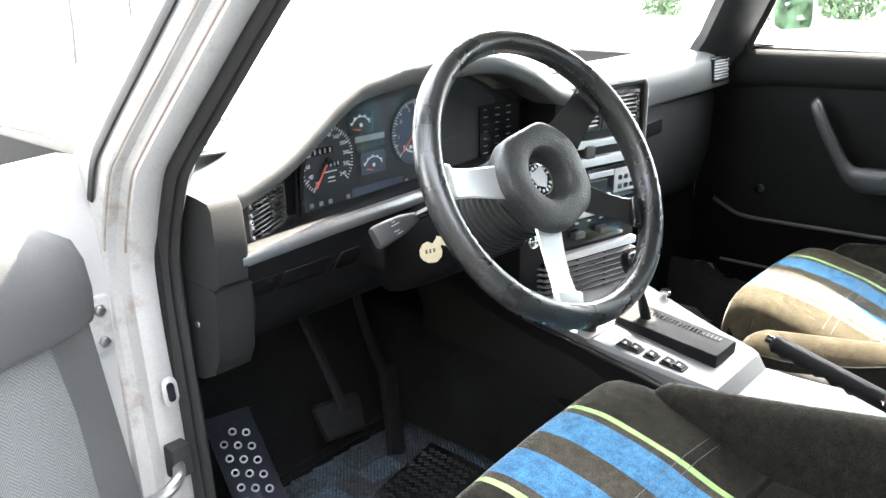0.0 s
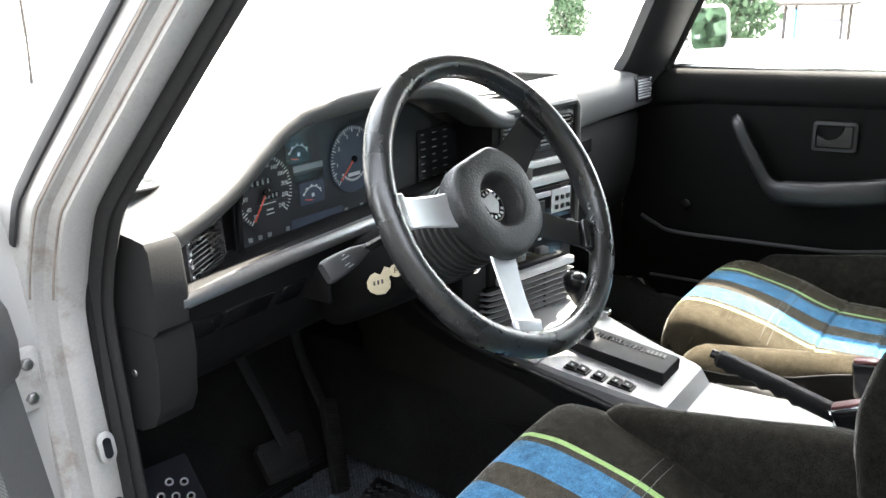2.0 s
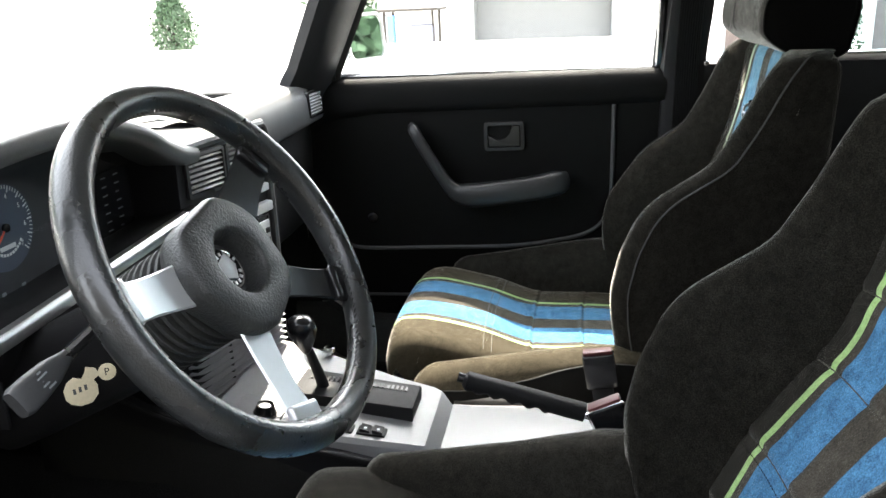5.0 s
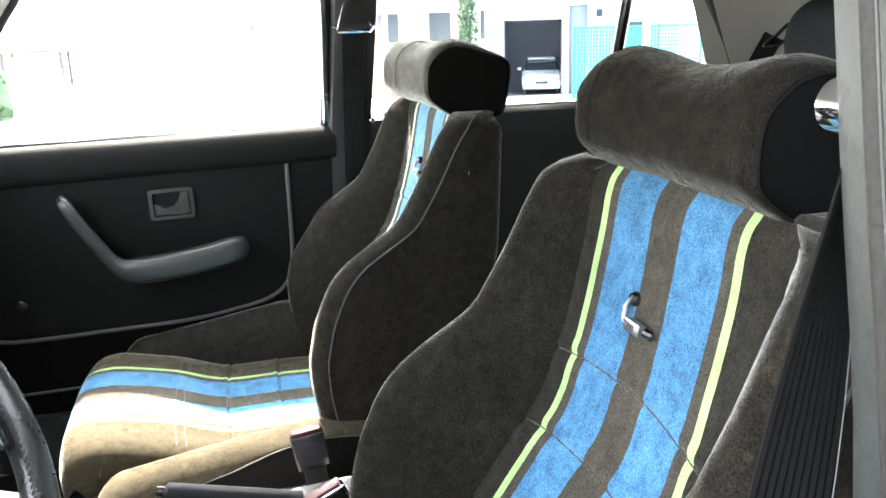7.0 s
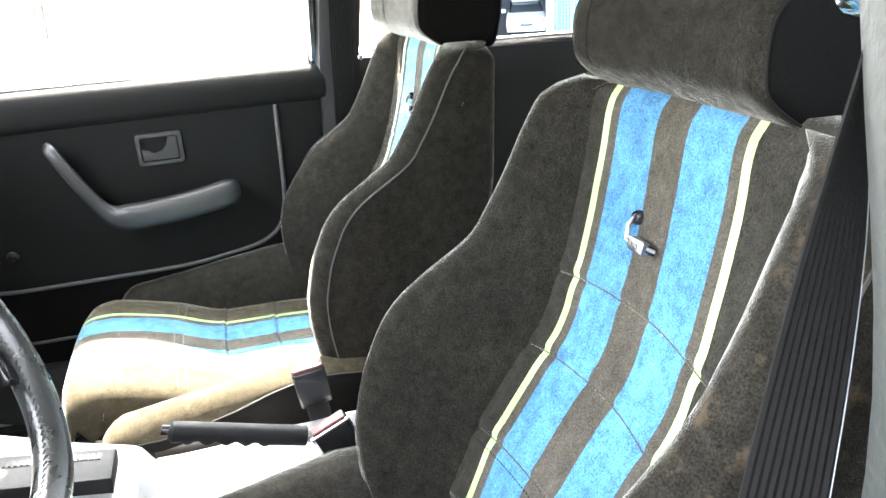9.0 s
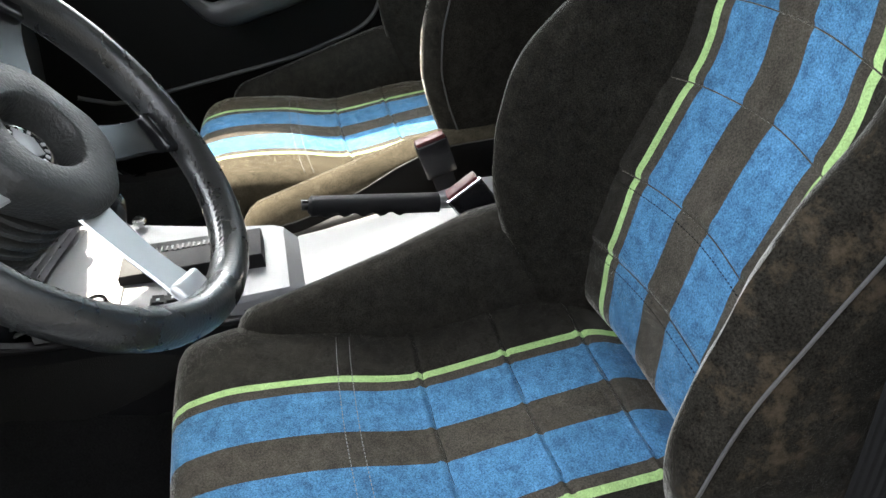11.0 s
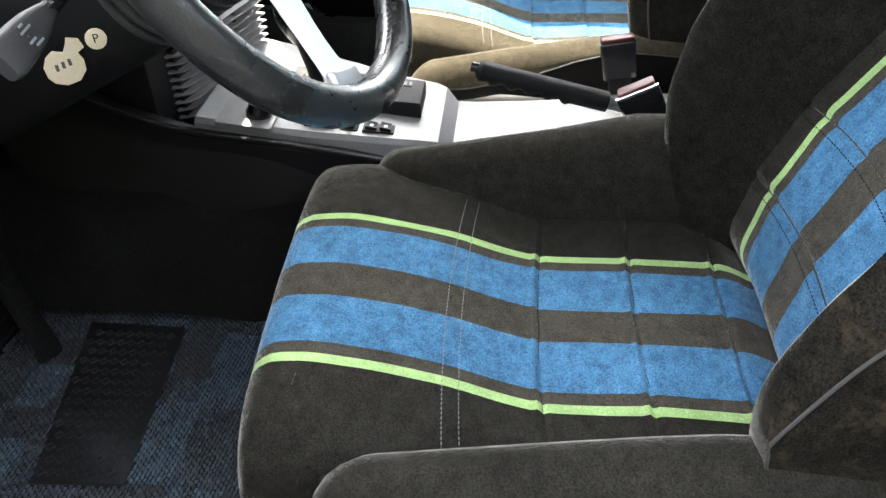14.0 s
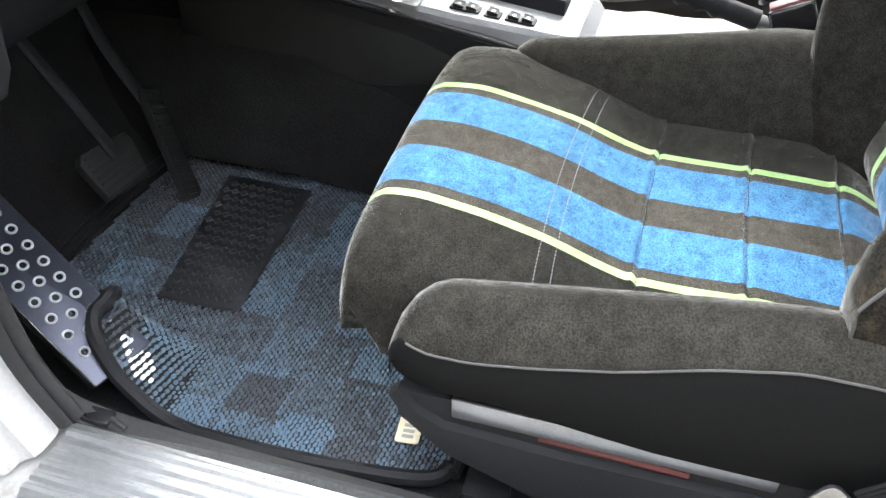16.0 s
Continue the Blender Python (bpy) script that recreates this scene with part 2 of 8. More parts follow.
def pile(name, color, sheen=0.6, speck=0.35, brushed=0.16, worn=None, worn_at=0.56, along=(1.0, 1.0, 1.0), tint=0.5, rough=0.2):
    """Cut-pile velour: fine specks, brushed patches, and a bloom where the pile is seen from its side."""
    m = bpy.data.materials.new(name)
    m.use_nodes = True
    n, l = m.node_tree.nodes, m.node_tree.links
    p = n["Principled BSDF"]
    tc = n.new("ShaderNodeTexCoord")
    mp = n.new("ShaderNodeMapping")
    mp.inputs["Scale"].default_value = along
    l.new(tc.outputs["Object"], mp.inputs[0])

    def cloud(scale, detail, roughness, lo, hi, a, b, vec):
        t = n.new("ShaderNodeTexNoise")
        t.inputs["Scale"].default_value = scale
        t.inputs["Detail"].default_value = detail
        t.inputs["Roughness"].default_value = roughness
        l.new(vec, t.inputs["Vector"])
        r = n.new("ShaderNodeMapRange")
        r.inputs["From Min"].default_value = lo
        r.inputs["From Max"].default_value = hi
        r.inputs["To Min"].default_value = a
        r.inputs["To Max"].default_value = b
        l.new(t.outputs["Fac"], r.inputs["Value"])
        return t, r.outputs["Result"]

    def times(a, b):
        q = n.new("ShaderNodeMath")
        q.operation = 'MULTIPLY'
        l.new(a, q.inputs[0])
        l.new(b, q.inputs[1])
        return q.outputs[0]

    fine, f1 = cloud(620.0, 3.0, 0.7, 0.36, 0.64, 1 - speck, 1 + speck, mp.outputs[0])
    mid, f2 = cloud(62.0, 6.0, 0.72, 0.34, 0.66, 1 - 1.25 * brushed, 1 + 1.25 * brushed, mp.outputs[0])
    big, f3 = cloud(13.0, 4.0, 0.55, 0.3, 0.7, 0.84, 1.16, tc.outputs["Object"])
    shade = times(times(f1, f2), f3)
    sc = n.new("ShaderNodeVectorMath")
    sc.operation = 'SCALE'
    sc.inputs[0].default_value = color
    l.new(shade, sc.inputs["Scale"])
    last = sc.outputs["Vector"]
    if worn:
        d, f4 = cloud(34.0, 9.0, 0.72, worn_at - 0.05, worn_at + 0.10, 0.0, 0.9, tc.outputs["Object"])
        mix = n.new("ShaderNodeMix")
        mix.data_type = 'RGBA'
        l.new(f4, mix.inputs["Factor"])
        l.new(last, mix.inputs["A"])
        mix.inputs["B"].default_value = (*worn, 1)
        last = mix.outputs["Result"]
    l.new(last, p.inputs["Base Color"])
    p.inputs["Roughness"].default_value = 1.0
    p.inputs["Specular IOR Level"].default_value = 0.03
    br, f5 = cloud(70.0, 7.0, 0.8, 0.36, 0.64, 0.25 * sheen, min(1.0, 1.7 * sheen), tc.outputs["Object"])
    l.new(f5, p.inputs["Sheen Weight"])
    p.inputs["Sheen Roughness"].default_value = rough
    p.inputs["Sheen Tint"].default_value = (min(1.0, color[0] * 1.2 + tint), min(1.0, color[1] * 1.2 + tint * 0.97), min(1.0, color[2] * 1.2 + tint * 0.88), 1)
    b = n.new("ShaderNodeBump")
    b.inputs["Strength"].default_value = 0.5
    b.inputs["Distance"].default_value = 0.0016
    l.new(fine.outputs["Fac"], b.inputs["Height"])
    l.new(b.outputs[0], p.inputs["Normal"])
    return m


VELOUR = pile("velour_dark", (0.0225, 0.0210, 0.0178), 0.85, 0.42, 0.22, tint=0.9)
# velour lightened to carry the sunlight on the passenger cushion and inner bolster
VELOUR_LIT = pile("velour_lit", (0.046, 0.039, 0.027), 0.70, 0.38, 0.20, tint=0.8)
VELOUR_SIDE = pile("velour_side", (0.0162, 0.0150, 0.0126), 0.95, 0.48, 0.26, tint=1.0)
BROWN = pile("velour_brown", (0.056, 0.0500, 0.041), 0.70, 0.36, 0.18, tint=0.8)
BLUE = pile("velour_blue", (0.060, 0.160, 0.282), 0.70, 0.40, 0.24, tint=0.7)
GREEN = pile("velour_green", (0.33, 0.49, 0.20), 0.7, 0.22, 0.12, tint=0.8)
WORN = pile("velour_worn", (0.0145, 0.0132, 0.0108), 0.95, 0.50, 0.30, worn=(0.052, 0.040, 0.027), worn_at=0.56, tint=1.0)
# near-black cheeks: shade on the headrest sides put into the colour
CHEEK_SHADED = material("cheek_shaded", (0.0032, 0.0031, 0.0030), 0.95, vary=0.3, grain=520, blotch=14, bump=0.25, bump_scale=900, spec=0.05)
# passenger headrest and stripes in paler copies: sunlight put into the colour
HEAD_LIT = pile("velour_head_lit", (0.052, 0.050, 0.045), 0.95, 0.45, 0.26, tint=0.95)
BLUE_LIT = pile("velour_blue_lit", (0.125, 0.265, 0.365), 0.9, 0.36, 0.22, tint=0.9)
GREEN_LIT = pile("velour_green_lit", (0.46, 0.54, 0.36), 0.8, 0.22, 0.12, tint=0.8)
# darker, duller velour so the driver's headrest looks shaded
HEAD_SHADED = pile("velour_head", (0.0120, 0.0111, 0.0092), 0.24, 0.50, 0.30, tint=0.95)
SKIRT = material("skirt_cloth", (0.0065, 0.0064, 0.0062), 0.9, vary=0.3, grain=520, blotch=14, bump=0.25, bump_scale=900, spec=0.08)
THREAD = material("thread_grey", (0.20, 0.20, 0.20), 0.8, vary=0.1, bump=0.0)
PIPING = material("piping_grey", (0.050, 0.049, 0.047), 0.7, vary=0.15, bump=0.1)
LEATHER = material("wheel_leather", (0.018, 0.019, 0.019), 0.29, vary=0.35, grain=260, blotch=22, bump=0.22, bump_scale=520, spec=0.7, coat=0.2)
HUB = material("wheel_pad", (0.033, 0.034, 0.033), 0.46, vary=0.28, grain=300, blotch=30, bump=0.45, bump_scale=420)
SPOKE = material("spoke_metal", (0.62, 0.63, 0.63), 0.34, metal=0.6, vary=0.04, grain=90, blotch=12, bump=0.0)
CHROME = material("chrome", (0.82, 0.83, 0.84), 0.10, metal=1.0, vary=0.05, bump=0.0)
STEEL = material("steel_dull", (0.34, 0.34, 0.34), 0.36, metal=1.0, vary=0.15, bump=0.05)
# darker copy of the dash grey, with the shade on ends and glovebox painted in
DASH_SHADED = material("dash_shaded_grey", (0.021, 0.0213, 0.0213), 0.55, spec=0.3, vary=0.16, grain=380, blotch=7, bump=0.2, bump_scale=700)
DASH = material("dash_grey", (0.062, 0.063, 0.063), 0.5, vary=0.14, grain=380, blotch=7, bump=0.16, bump_scale=700)
DASH_BLACK = material("dash_black", (0.012, 0.012, 0.013), 0.6, spec=0.2, vary=0.2, grain=380, blotch=8, bump=0.25, bump_scale=700)
GLOSS_BLACK = material("gloss_black", (0.012, 0.012, 0.013), 0.22, vary=0.2, bump=0.03)
VENT = material("vent_black", (0.042, 0.042, 0.043), 0.26, vary=0.15, bump=0.05)
# slat colours raised so vents and grille show highlights from sky and sun
SLAT_LIT = material("slat_lit", (0.58, 0.57, 0.58), 0.30, metal=0.4, vary=0.1, bump=0.03)
GRILLE_LIT = material("grille_lit", (0.36, 0.36, 0.37), 0.33, metal=0.3, vary=0.12, bump=0.05)
RAIL = material("rail_silver", (0.66, 0.66, 0.66), 0.36, metal=0.3, vary=0.1, grain=220, blotch=18, bump=0.04)
STRIP = material("strip_satin", (0.44, 0.44, 0.44), 0.30, metal=0.85, vary=0.12, grain=200, blotch=18, bump=0.05)
TRIM = material("trim_satin", (0.62, 0.62, 0.62), 0.36, metal=0.75, vary=0.12, grain=200, blotch=18, bump=0.05)
CONSOLE = material("console_grey", (0.20, 0.20, 0.205), 0.42, vary=0.12, grain=420, blotch=10, bump=0.2, bump_scale=800)
CARPET = material("carpet_black", (0.014, 0.014, 0.014), 0.95, vary=0.5, grain=420, blotch=9, bump=0.7, bump_scale=380, spec=0.1)
PAINT = material("silver_paint", (0.50, 0.495, 0.48), 0.32, metal=0.35, vary=0.05, grain=900, blotch=5, bump=0.0, coat=0.5, dirt=(0.20, 0.16, 0.12), dirt_scale=9, dirt_at=0.72)
PAINT_IN = material("jamb_paint", (0.40, 0.397, 0.383), 0.4, metal=0.2, vary=0.12, grain=300, blotch=8, bump=0.03, dirt=(0.20, 0.15, 0.11), dirt_scale=14, dirt_at=0.62)
BEAD = material("bead_brown", (0.24, 0.205, 0.175), 0.6, vary=0.4, grain=120, blotch=16, bump=0.1)
RUBBER = material("rubber_seal", (0.020, 0.020, 0.020), 0.7, spec=0.3, vary=0.25, grain=200, blotch=20, bump=0.15)
DOOR_GREY = material("door_vinyl_grey", (0.082, 0.083, 0.084), 0.5, vary=0.12, grain=420, blotch=6, bump=0.25, bump_scale=800)
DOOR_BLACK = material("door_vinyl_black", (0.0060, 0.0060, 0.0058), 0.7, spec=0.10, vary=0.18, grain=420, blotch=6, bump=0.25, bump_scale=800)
PILLAR_GREY = material("pillar_vinyl", (0.023, 0.0255, 0.024), 0.5, vary=0.16, grain=160, blotch=22, bump=0.45, bump_scale=130)
SEAL_GREY = material("worn_foam_seal", (0.021, 0.020, 0.0185), 0.75, spec=0.3, vary=0.35, grain=240, blotch=45, bump=0.5, bump_scale=210)
HEADLINER = material("headliner", (0.20, 0.193, 0.178), 0.9, vary=0.08, grain=500, blotch=6, bump=0.2)
ALU = material("alu_plate", (0.38, 0.39, 0.39), 0.42, metal=0.9, vary=0.1, grain=120, blotch=12, bump=0.06, dirt=(0.18, 0.18, 0.18), dirt_scale=20, dirt_at=0.7)
FOOTPLATE = material("footplate_dark", (0.042, 0.045, 0.06), 0.34, metal=0.6, vary=0.12, bump=0.03)
WHITE_MARK = material("print_white", (0.66, 0.68, 0.68), 0.6, vary=0.05, bump=0.0)
DIAL = material("dial_face", (0.011, 0.013, 0.016), 0.5, vary=0.1, bump=0.0)
# blue copy of the dial face, painting in the cover's bluish reflection
DIAL_BLUE = material("tacho_face", (0.042, 0.060, 0.092), 0.5, vary=0.1, bump=0.0)
RED = material("needle_red", (0.75, 0.10, 0.05), 0.5, vary=0.03, bump=0.0)
LCD = material("lcd_grey", (0.24, 0.265, 0.265), 0.4, vary=0.08, bump=0.0)
CREAM = material("sticker_cream", (0.62, 0.55, 0.38), 0.7, vary=0.12, blotch=30, bump=0.0)
EYELET_ZINC = material("zinc_plate", (0.45, 0.45, 0.44), 0.4, metal=0.3, vary=0.15, bump=0.03)
RED_DARK = material("rod_red", (0.06, 0.008, 0.007), 0.6, vary=0.3, bump=0.05)
BUCKLE_RED = material("buckle_red", (0.07, 0.005, 0.006), 0.5, vary=0.08, bump=0.0)
WEB = material("belt_webbing", (0.006, 0.006, 0.006), 0.85, spec=0.15, vary=0.25, grain=500, blotch=20, bump=0.3, stretch=(6, 1, 1))
GLASS = glass("car_glass")
REAR_GLASS = glass("tinted_glass", (0.50, 0.60, 0.64))
SCREEN_GLASS = glass("screen_glass", (0.95, 0.97, 0.96), 0.03)
MIRROR = material("mirror_glass", (0.80, 0.88, 0.90), 0.02, metal=1.0, vary=0.02, bump=0.0)
GAUGE_GLASS = glass("gauge_glass", (0.95, 0.96, 0.97), 0.042)
CONCRETE = material("concrete_pale", (0.55, 0.54, 0.52), 0.85, vary=0.10, grain=30, blotch=0.7, bump=0.1)
CLOTH = material("herringbone_cloth", (0.20, 0.205, 0.205), 0.9, vary=0.15, grain=300, blotch=8, bump=0.3, sheen=0.2, spec=0.15)


def weave(m, scale=95.0, dark=0.55):
    """Slanting ribs that turn back at even steps, as in herringbone."""
    n, l = m.node_tree.nodes, m.node_tree.links
    p = n["Principled BSDF"]
    tc = n.new("ShaderNodeTexCoord")
    sep = n.new("ShaderNodeSeparateXYZ")
    l.new(tc.outputs["Object"], sep.inputs[0])
    pp = n.new("ShaderNodeMath")
    pp.operation = 'PINGPONG'
    pp.inputs[1].default_value = 0.012
    s1 = n.new("ShaderNodeMath")
    s1.operation = 'ADD'
    l.new(sep.outputs[0], s1.inputs[0])
    l.new(sep.outputs[1], s1.inputs[1])
    l.new(s1.outputs[0], pp.inputs[0])
    s2 = n.new("ShaderNodeMath")
    s2.operation = 'ADD'
    l.new(pp.outputs[0], s2.inputs[0])
    l.new(sep.outputs[2], s2.inputs[1])
    wv = n.new("ShaderNodeMath")
    wv.operation = 'PINGPONG'
    wv.inputs[1].default_value = 0.0022
    l.new(s2.outputs[0], wv.inputs[0])
    mr = n.new("ShaderNodeMapRange")
    mr.inputs["From Max"].default_value = 0.0022
    mr.inputs["To Min"].default_value = dark
    l.new(wv.outputs[0], mr.inputs["Value"])
    old = p.inputs["Base Color"].links[0].from_socket
    sc = n.new("ShaderNodeVectorMath")
    sc.operation = 'SCALE'
    l.new(old, sc.inputs[0])
    l.new(mr.outputs["Result"], sc.inputs["Scale"])
    l.new(sc.outputs[0], p.inputs["Base Color"])


weave(CLOTH)
DOOR_OPEN = 75.0
# foot rest plane: x across to the right, y up along the plate, z out of it
FRM = axes((-0.570, 0.370, 0.411), (0.952, -0.2995, 0.059), (0.2236, 0.8158, 0.5334), (-0.208, -0.495, 0.844))

# ---- car shell ----
def band(bm, path, section, mat_of=None, flat=False):
    """Sweeps an open section of (outward x, rearward offset) along a path in the y-z plane."""
    path = [Vector(p) for p in path]
    rows = []
    for i, p in enumerate(path):
        a, b = path[max(0, i - 1)], path[min(len(path) - 1, i + 1)]
        d = (b - a).normalized()
        nrm = Vector((0, -d.z, d.y))
        rows.append([Vector((p.x + sx, p.y + nrm.y * sn, p.z + nrm.z * sn)) for sx, sn in section])
    loft(bm, rows, False, False, mat_of)
    return rows


# floor and tunnel
bm = nb()
box(bm, (-0.74, -1.30, 0.255), (0.74, 0.44, 0.285), 0.0)
floor_ob = single("floor", bm, CARPET, "black carpeted car floor", "floor", kind="structure")
bm = nb()
prof = [(-0.165, 0.285), (-0.150, 0.36), (-0.125, 0.43), (-0.10, 0.465), (-0.05, 0.475), (0.06, 0.475), (0.11, 0.465), (0.135, 0.43), (0.160, 0.36), (0.175, 0.285)]
loft(bm, [[(x * (1.0 if y < 0.2 else 1.15), y, z + (0.0 if y < 0.2 else 0.04)) for x, z in prof] for y in (-1.30, -0.5, 0.1, 0.25, 0.62)])
single("floor_tunnel", bm, CARPET, "black carpeted transmission tunnel", "floor", kind="structure")
bm = nb()
rows = []
for y, z in ((0.42, 0.284), (0.47, 0.30), (0.53, 0.36), (0.60, 0.47), (0.64, 0.60), (0.66, 0.86)):
    rows.append([(x, y + 0.02 * math.sin(x * 20) * 0.2, z) for x in [-0.74 + 0.074 * k for k in range(21)]])
loft(bm, rows, False, False)
loft(bm, [[(p[0], p[1] + 0.03, p[2]) for p in r] for r in rows], False, False)
single("bulkhead", bm, CARPET, "dark carpeted toe board and bulkhead", "wall", kind="structure")

# side walls of the footwells
for s in (-1, 1):
    bm = nb()
    box(bm, (min(s * 0.705, s * 0.735), 0.262, 0.27), (max(s * 0.705, s * 0.735), 0.70, 0.925), 0.003)
    single("kick_panel", bm, CARPET, "black carpeted side wall of the footwell", "wall", kind="structure")
# hidden panel added below the dash top to keep sun off the toe board
bm = nb()
loft(bm, [[(x, y, 0.868) for x in (-0.735, 0.0, 0.735)] for y in (0.31, 0.5, 0.72)], False, False)
loft(bm, [[(x, 0.665, z) for x in (-0.735, 0.0, 0.735)] for z in (0.84, 0.872)], False, False)
single("scuttle", bm, CARPET, "unseen black scuttle panel under the windscreen, added to stop a sun leak", "panel", kind="structure")
SILL_CLOTH = material("sill_felt", (0.045, 0.046, 0.046), 0.9, vary=0.35, grain=260, blotch=14, bump=0.4, bump_scale=300, spec=0.15)
# sills with ridged scuff plates
for s in (-1, 1):
    bm = nb()
    prof = [(0.692, 0.27), (0.696, 0.36), (0.702, 0.388), (0.712, 0.397), (0.800, 0.395), (0.825, 0.380), (0.835, 0.34), (0.835, 0.20), (0.70, 0.18), (0.692, 0.20)]
    loft(bm, [[(s * x, y, z) for x, z in prof] for y in (-0.62, 0.20, 0.34)])
    single("sill", bm, [PAINT_IN], "silver painted door sill", "sill", kind="structure")
    bm = nb()
    tube(bm, catmull([(s * 0.704, 0.27, 0.43), (s * 0.706, 0.215, 0.400), (s * 0.706, 0.1, 0.391), (s * 0.706, -0.1, 0.391), (s * 0.706, -0.3, 0.391), (s * 0.706, -0.48, 0.42)], 8), 0.0125, 8, squash=0.9)
    single("sill_seal", bm, RUBBER, "black rubber door seal along sill", "seal", kind="structure")
    bm = nb()
    prof = [(0.686, 0.284), (0.688, 0.365), (0.694, 0.393), (0.706, 0.4005), (0.7185, 0.4015), (0.7185, 0.396), (0.700, 0.38), (0.696, 0.284)]
    loft(bm, [[(s * x, y, z + 0.03 * min(1.0, max(0.0, y - 0.22) / 0.04)) for x, z in prof] for y in (-0.47, 0.0, 0.20, 0.235, 0.262, 0.345)])
    single("sill_trim", bm, SILL_CLOTH, "dark grey felt strip along inner sill", "trim", kind="structure")
    bm = nb()
    box(bm, (min(s * 0.700, s * 0.716), 0.186, 0.4005), (max(s * 0.700, s * 0.716), 0.214, 0.409), 0.002)
    tube(bm, [(s * 0.708, 0.186, 0.407), (s * 0.712, 0.170, 0.403)], 0.003, 6)
    single("sill_clip", bm, GLOSS_BLACK, "small black plastic clip on the sill felt", "clip")
    bm = nb()
    prof = [(0.7195, 0.3975), (0.7195, 0.405)]
    for k in range(6):
        x0 = 0.724 + 0.0120 * k
        prof += [(x0, 0.4055), (x0 + 0.003, 0.4085), (x0 + 0.007, 0.4085), (x0 + 0.010, 0.4055)]
    prof += [(0.798, 0.403), (0.803, 0.396)]
    loft(bm, [[(s * x, y, z) for x, z in prof] for y in (-0.46, 0.215)])
    single("scuff_plate", bm, ALU, "ridged bright aluminium scuff plate on sill", "scuff plate", kind="structure", angle=25)

# front pillars: seal, painted jamb, windscreen edge
PIL = [(0.0, -0.36, 1.320), (0.0, -0.20, 1.316), (0.0, -0.09, 1.295), (0.0, -0.02, 1.252), (0.0, 0.035, 1.190), (0.0, 0.101, 1.101), (0.0, 0.162, 1.015), (0.0, 0.212, 0.943), (0.0, 0.236, 0.897), (0.0, 0.254, 0.850), (0.0, 0.261, 0.805), (0.0, 0.255, 0.70), (0.0, 0.247, 0.58), (0.0, 0.240, 0.48), (0.0, 0.215, 0.41)]
pil = catmull(PIL, 5)
for s in (-1, 1):
    xi = s * 0.715
    def lean(z):
        return -s * max(0.0, z - 0.93) * 0.30
    path = [Vector((xi + lean(p.z), p.y + (0.035 * max(0.0, min(1.0, (p.z - 0.95) / 0.2)) if s > 0 else 0.0), p.z)) for p in pil]
    bm = nb()
    sec = [(-s * 0.010, 0.010), (-s * 0.006, -0.002), (-s * 0.001, -0.007), (s * 0.004, -0.004), (s * 0.006, 0.003), (s * 0.010, -0.003), (s * 0.015, 0.001), (s * 0.016, 0.012)]
    band(bm, path, sec)
    single("pillar_seal", bm, RUBBER, "black rubber seal round front door opening", "seal", kind="structure", angle=70)
    bm = nb()
    sec = [(-s * 0.010, 0.055), (-s * 0.010, 0.014), (s * 0.014, 0.011), (s * 0.020, 0.007), (s * 0.024, 0.0055), (s * 0.040, 0.006), (s * 0.047, 0.010), (s * 0.050, 0.020), (s * 0.053, 0.024), (s * 0.062, 0.025), (s * 0.067, 0.029), (s * 0.070, 0.042), (s * 0.070, 0.085), (-s * 0.010, 0.085)]
    band(bm, path, sec)
    single("front_pillar", bm, PAINT_IN, "silver painted front door pillar with grime", "pillar", kind="structure", angle=30)
    # dark beads along the painted pillar
    for off_x, off_n in ((0.0490, 0.0145), (0.0650, 0.0270)):
        bm = nb()
        line = [Vector((p.x + s * off_x, p.y, p.z)) for p in path if p.z > 0.84]
        pts2 = []
        for i, p in enumerate(line):
            a, b = line[max(0, i - 1)], line[min(len(line) - 1, i + 1)]
            d = (b - a).normalized()
            pts2.append(p + Vector((0, -d.z, d.y)) * off_n)
        tube(bm, pts2, 0.0012, 6)
        single("pillar_bead", bm, BEAD, "dark sealing bead along the pillar", "seal", kind="structure")
    # windscreen side trim
    bm = nb()
    sec = [(s * 0.050, 0.075), (s * 0.060, 0.062), (s * 0.074, 0.060), (s * 0.079, 0.070), (s * 0.070, 0.090)] if s > 0 else [(-0.0700, 0.044), (-0.0718, 0.040), (-0.0740, 0.041), (-0.0745, 0.047), (-0.0700, 0.056)]
    band(bm, [p for p in path if p.z > 0.88], sec)
    single("windscreen_trim", bm, RUBBER, "black windscreen edge trim", "trim", kind="structure")
    # inner pillar trim
    bm = nb()
    sec = [(-s * 0.011, 0.004), (-s * 0.035, 0.030), (-s * 0.045, 0.075), (-s * 0.010, 0.090)] if s < 0 else [(-0.011, 0.004), (-0.040, 0.010), (-0.090, 0.030), (-0.112, 0.060), (-0.100, 0.085), (-0.010, 0.095)]
    band(bm, [p for p in path if p.z > 0.905], sec)
    single("pillar_trim", bm, DASH_BLACK, "black inner windscreen pillar trim", "trim", kind="structure")

# fenders ahead of the doors and scuttle
for s in (-1, 1):
    bm = nb()
    rows = []
    for y in (0.36, 0.44, 0.60, 1.20, 1.60):
        prof = [(0.835, 0.22), (0.850, 0.45), (0.850, 0.70), (0.835, 0.82), (0.790, 0.862), (0.70, 0.875), (0.55, 0.88)]
        rows.append([(s * (x - 0.02 * (y > 1)), y, z - 0.05 * max(0, y - 0.5)) for x, z in prof])
    loft(bm, rows, False, False)
    single("front_wing", bm, PAINT, "silver front wing panel", "wing panel", kind="structure")
bm = nb()
rows = []
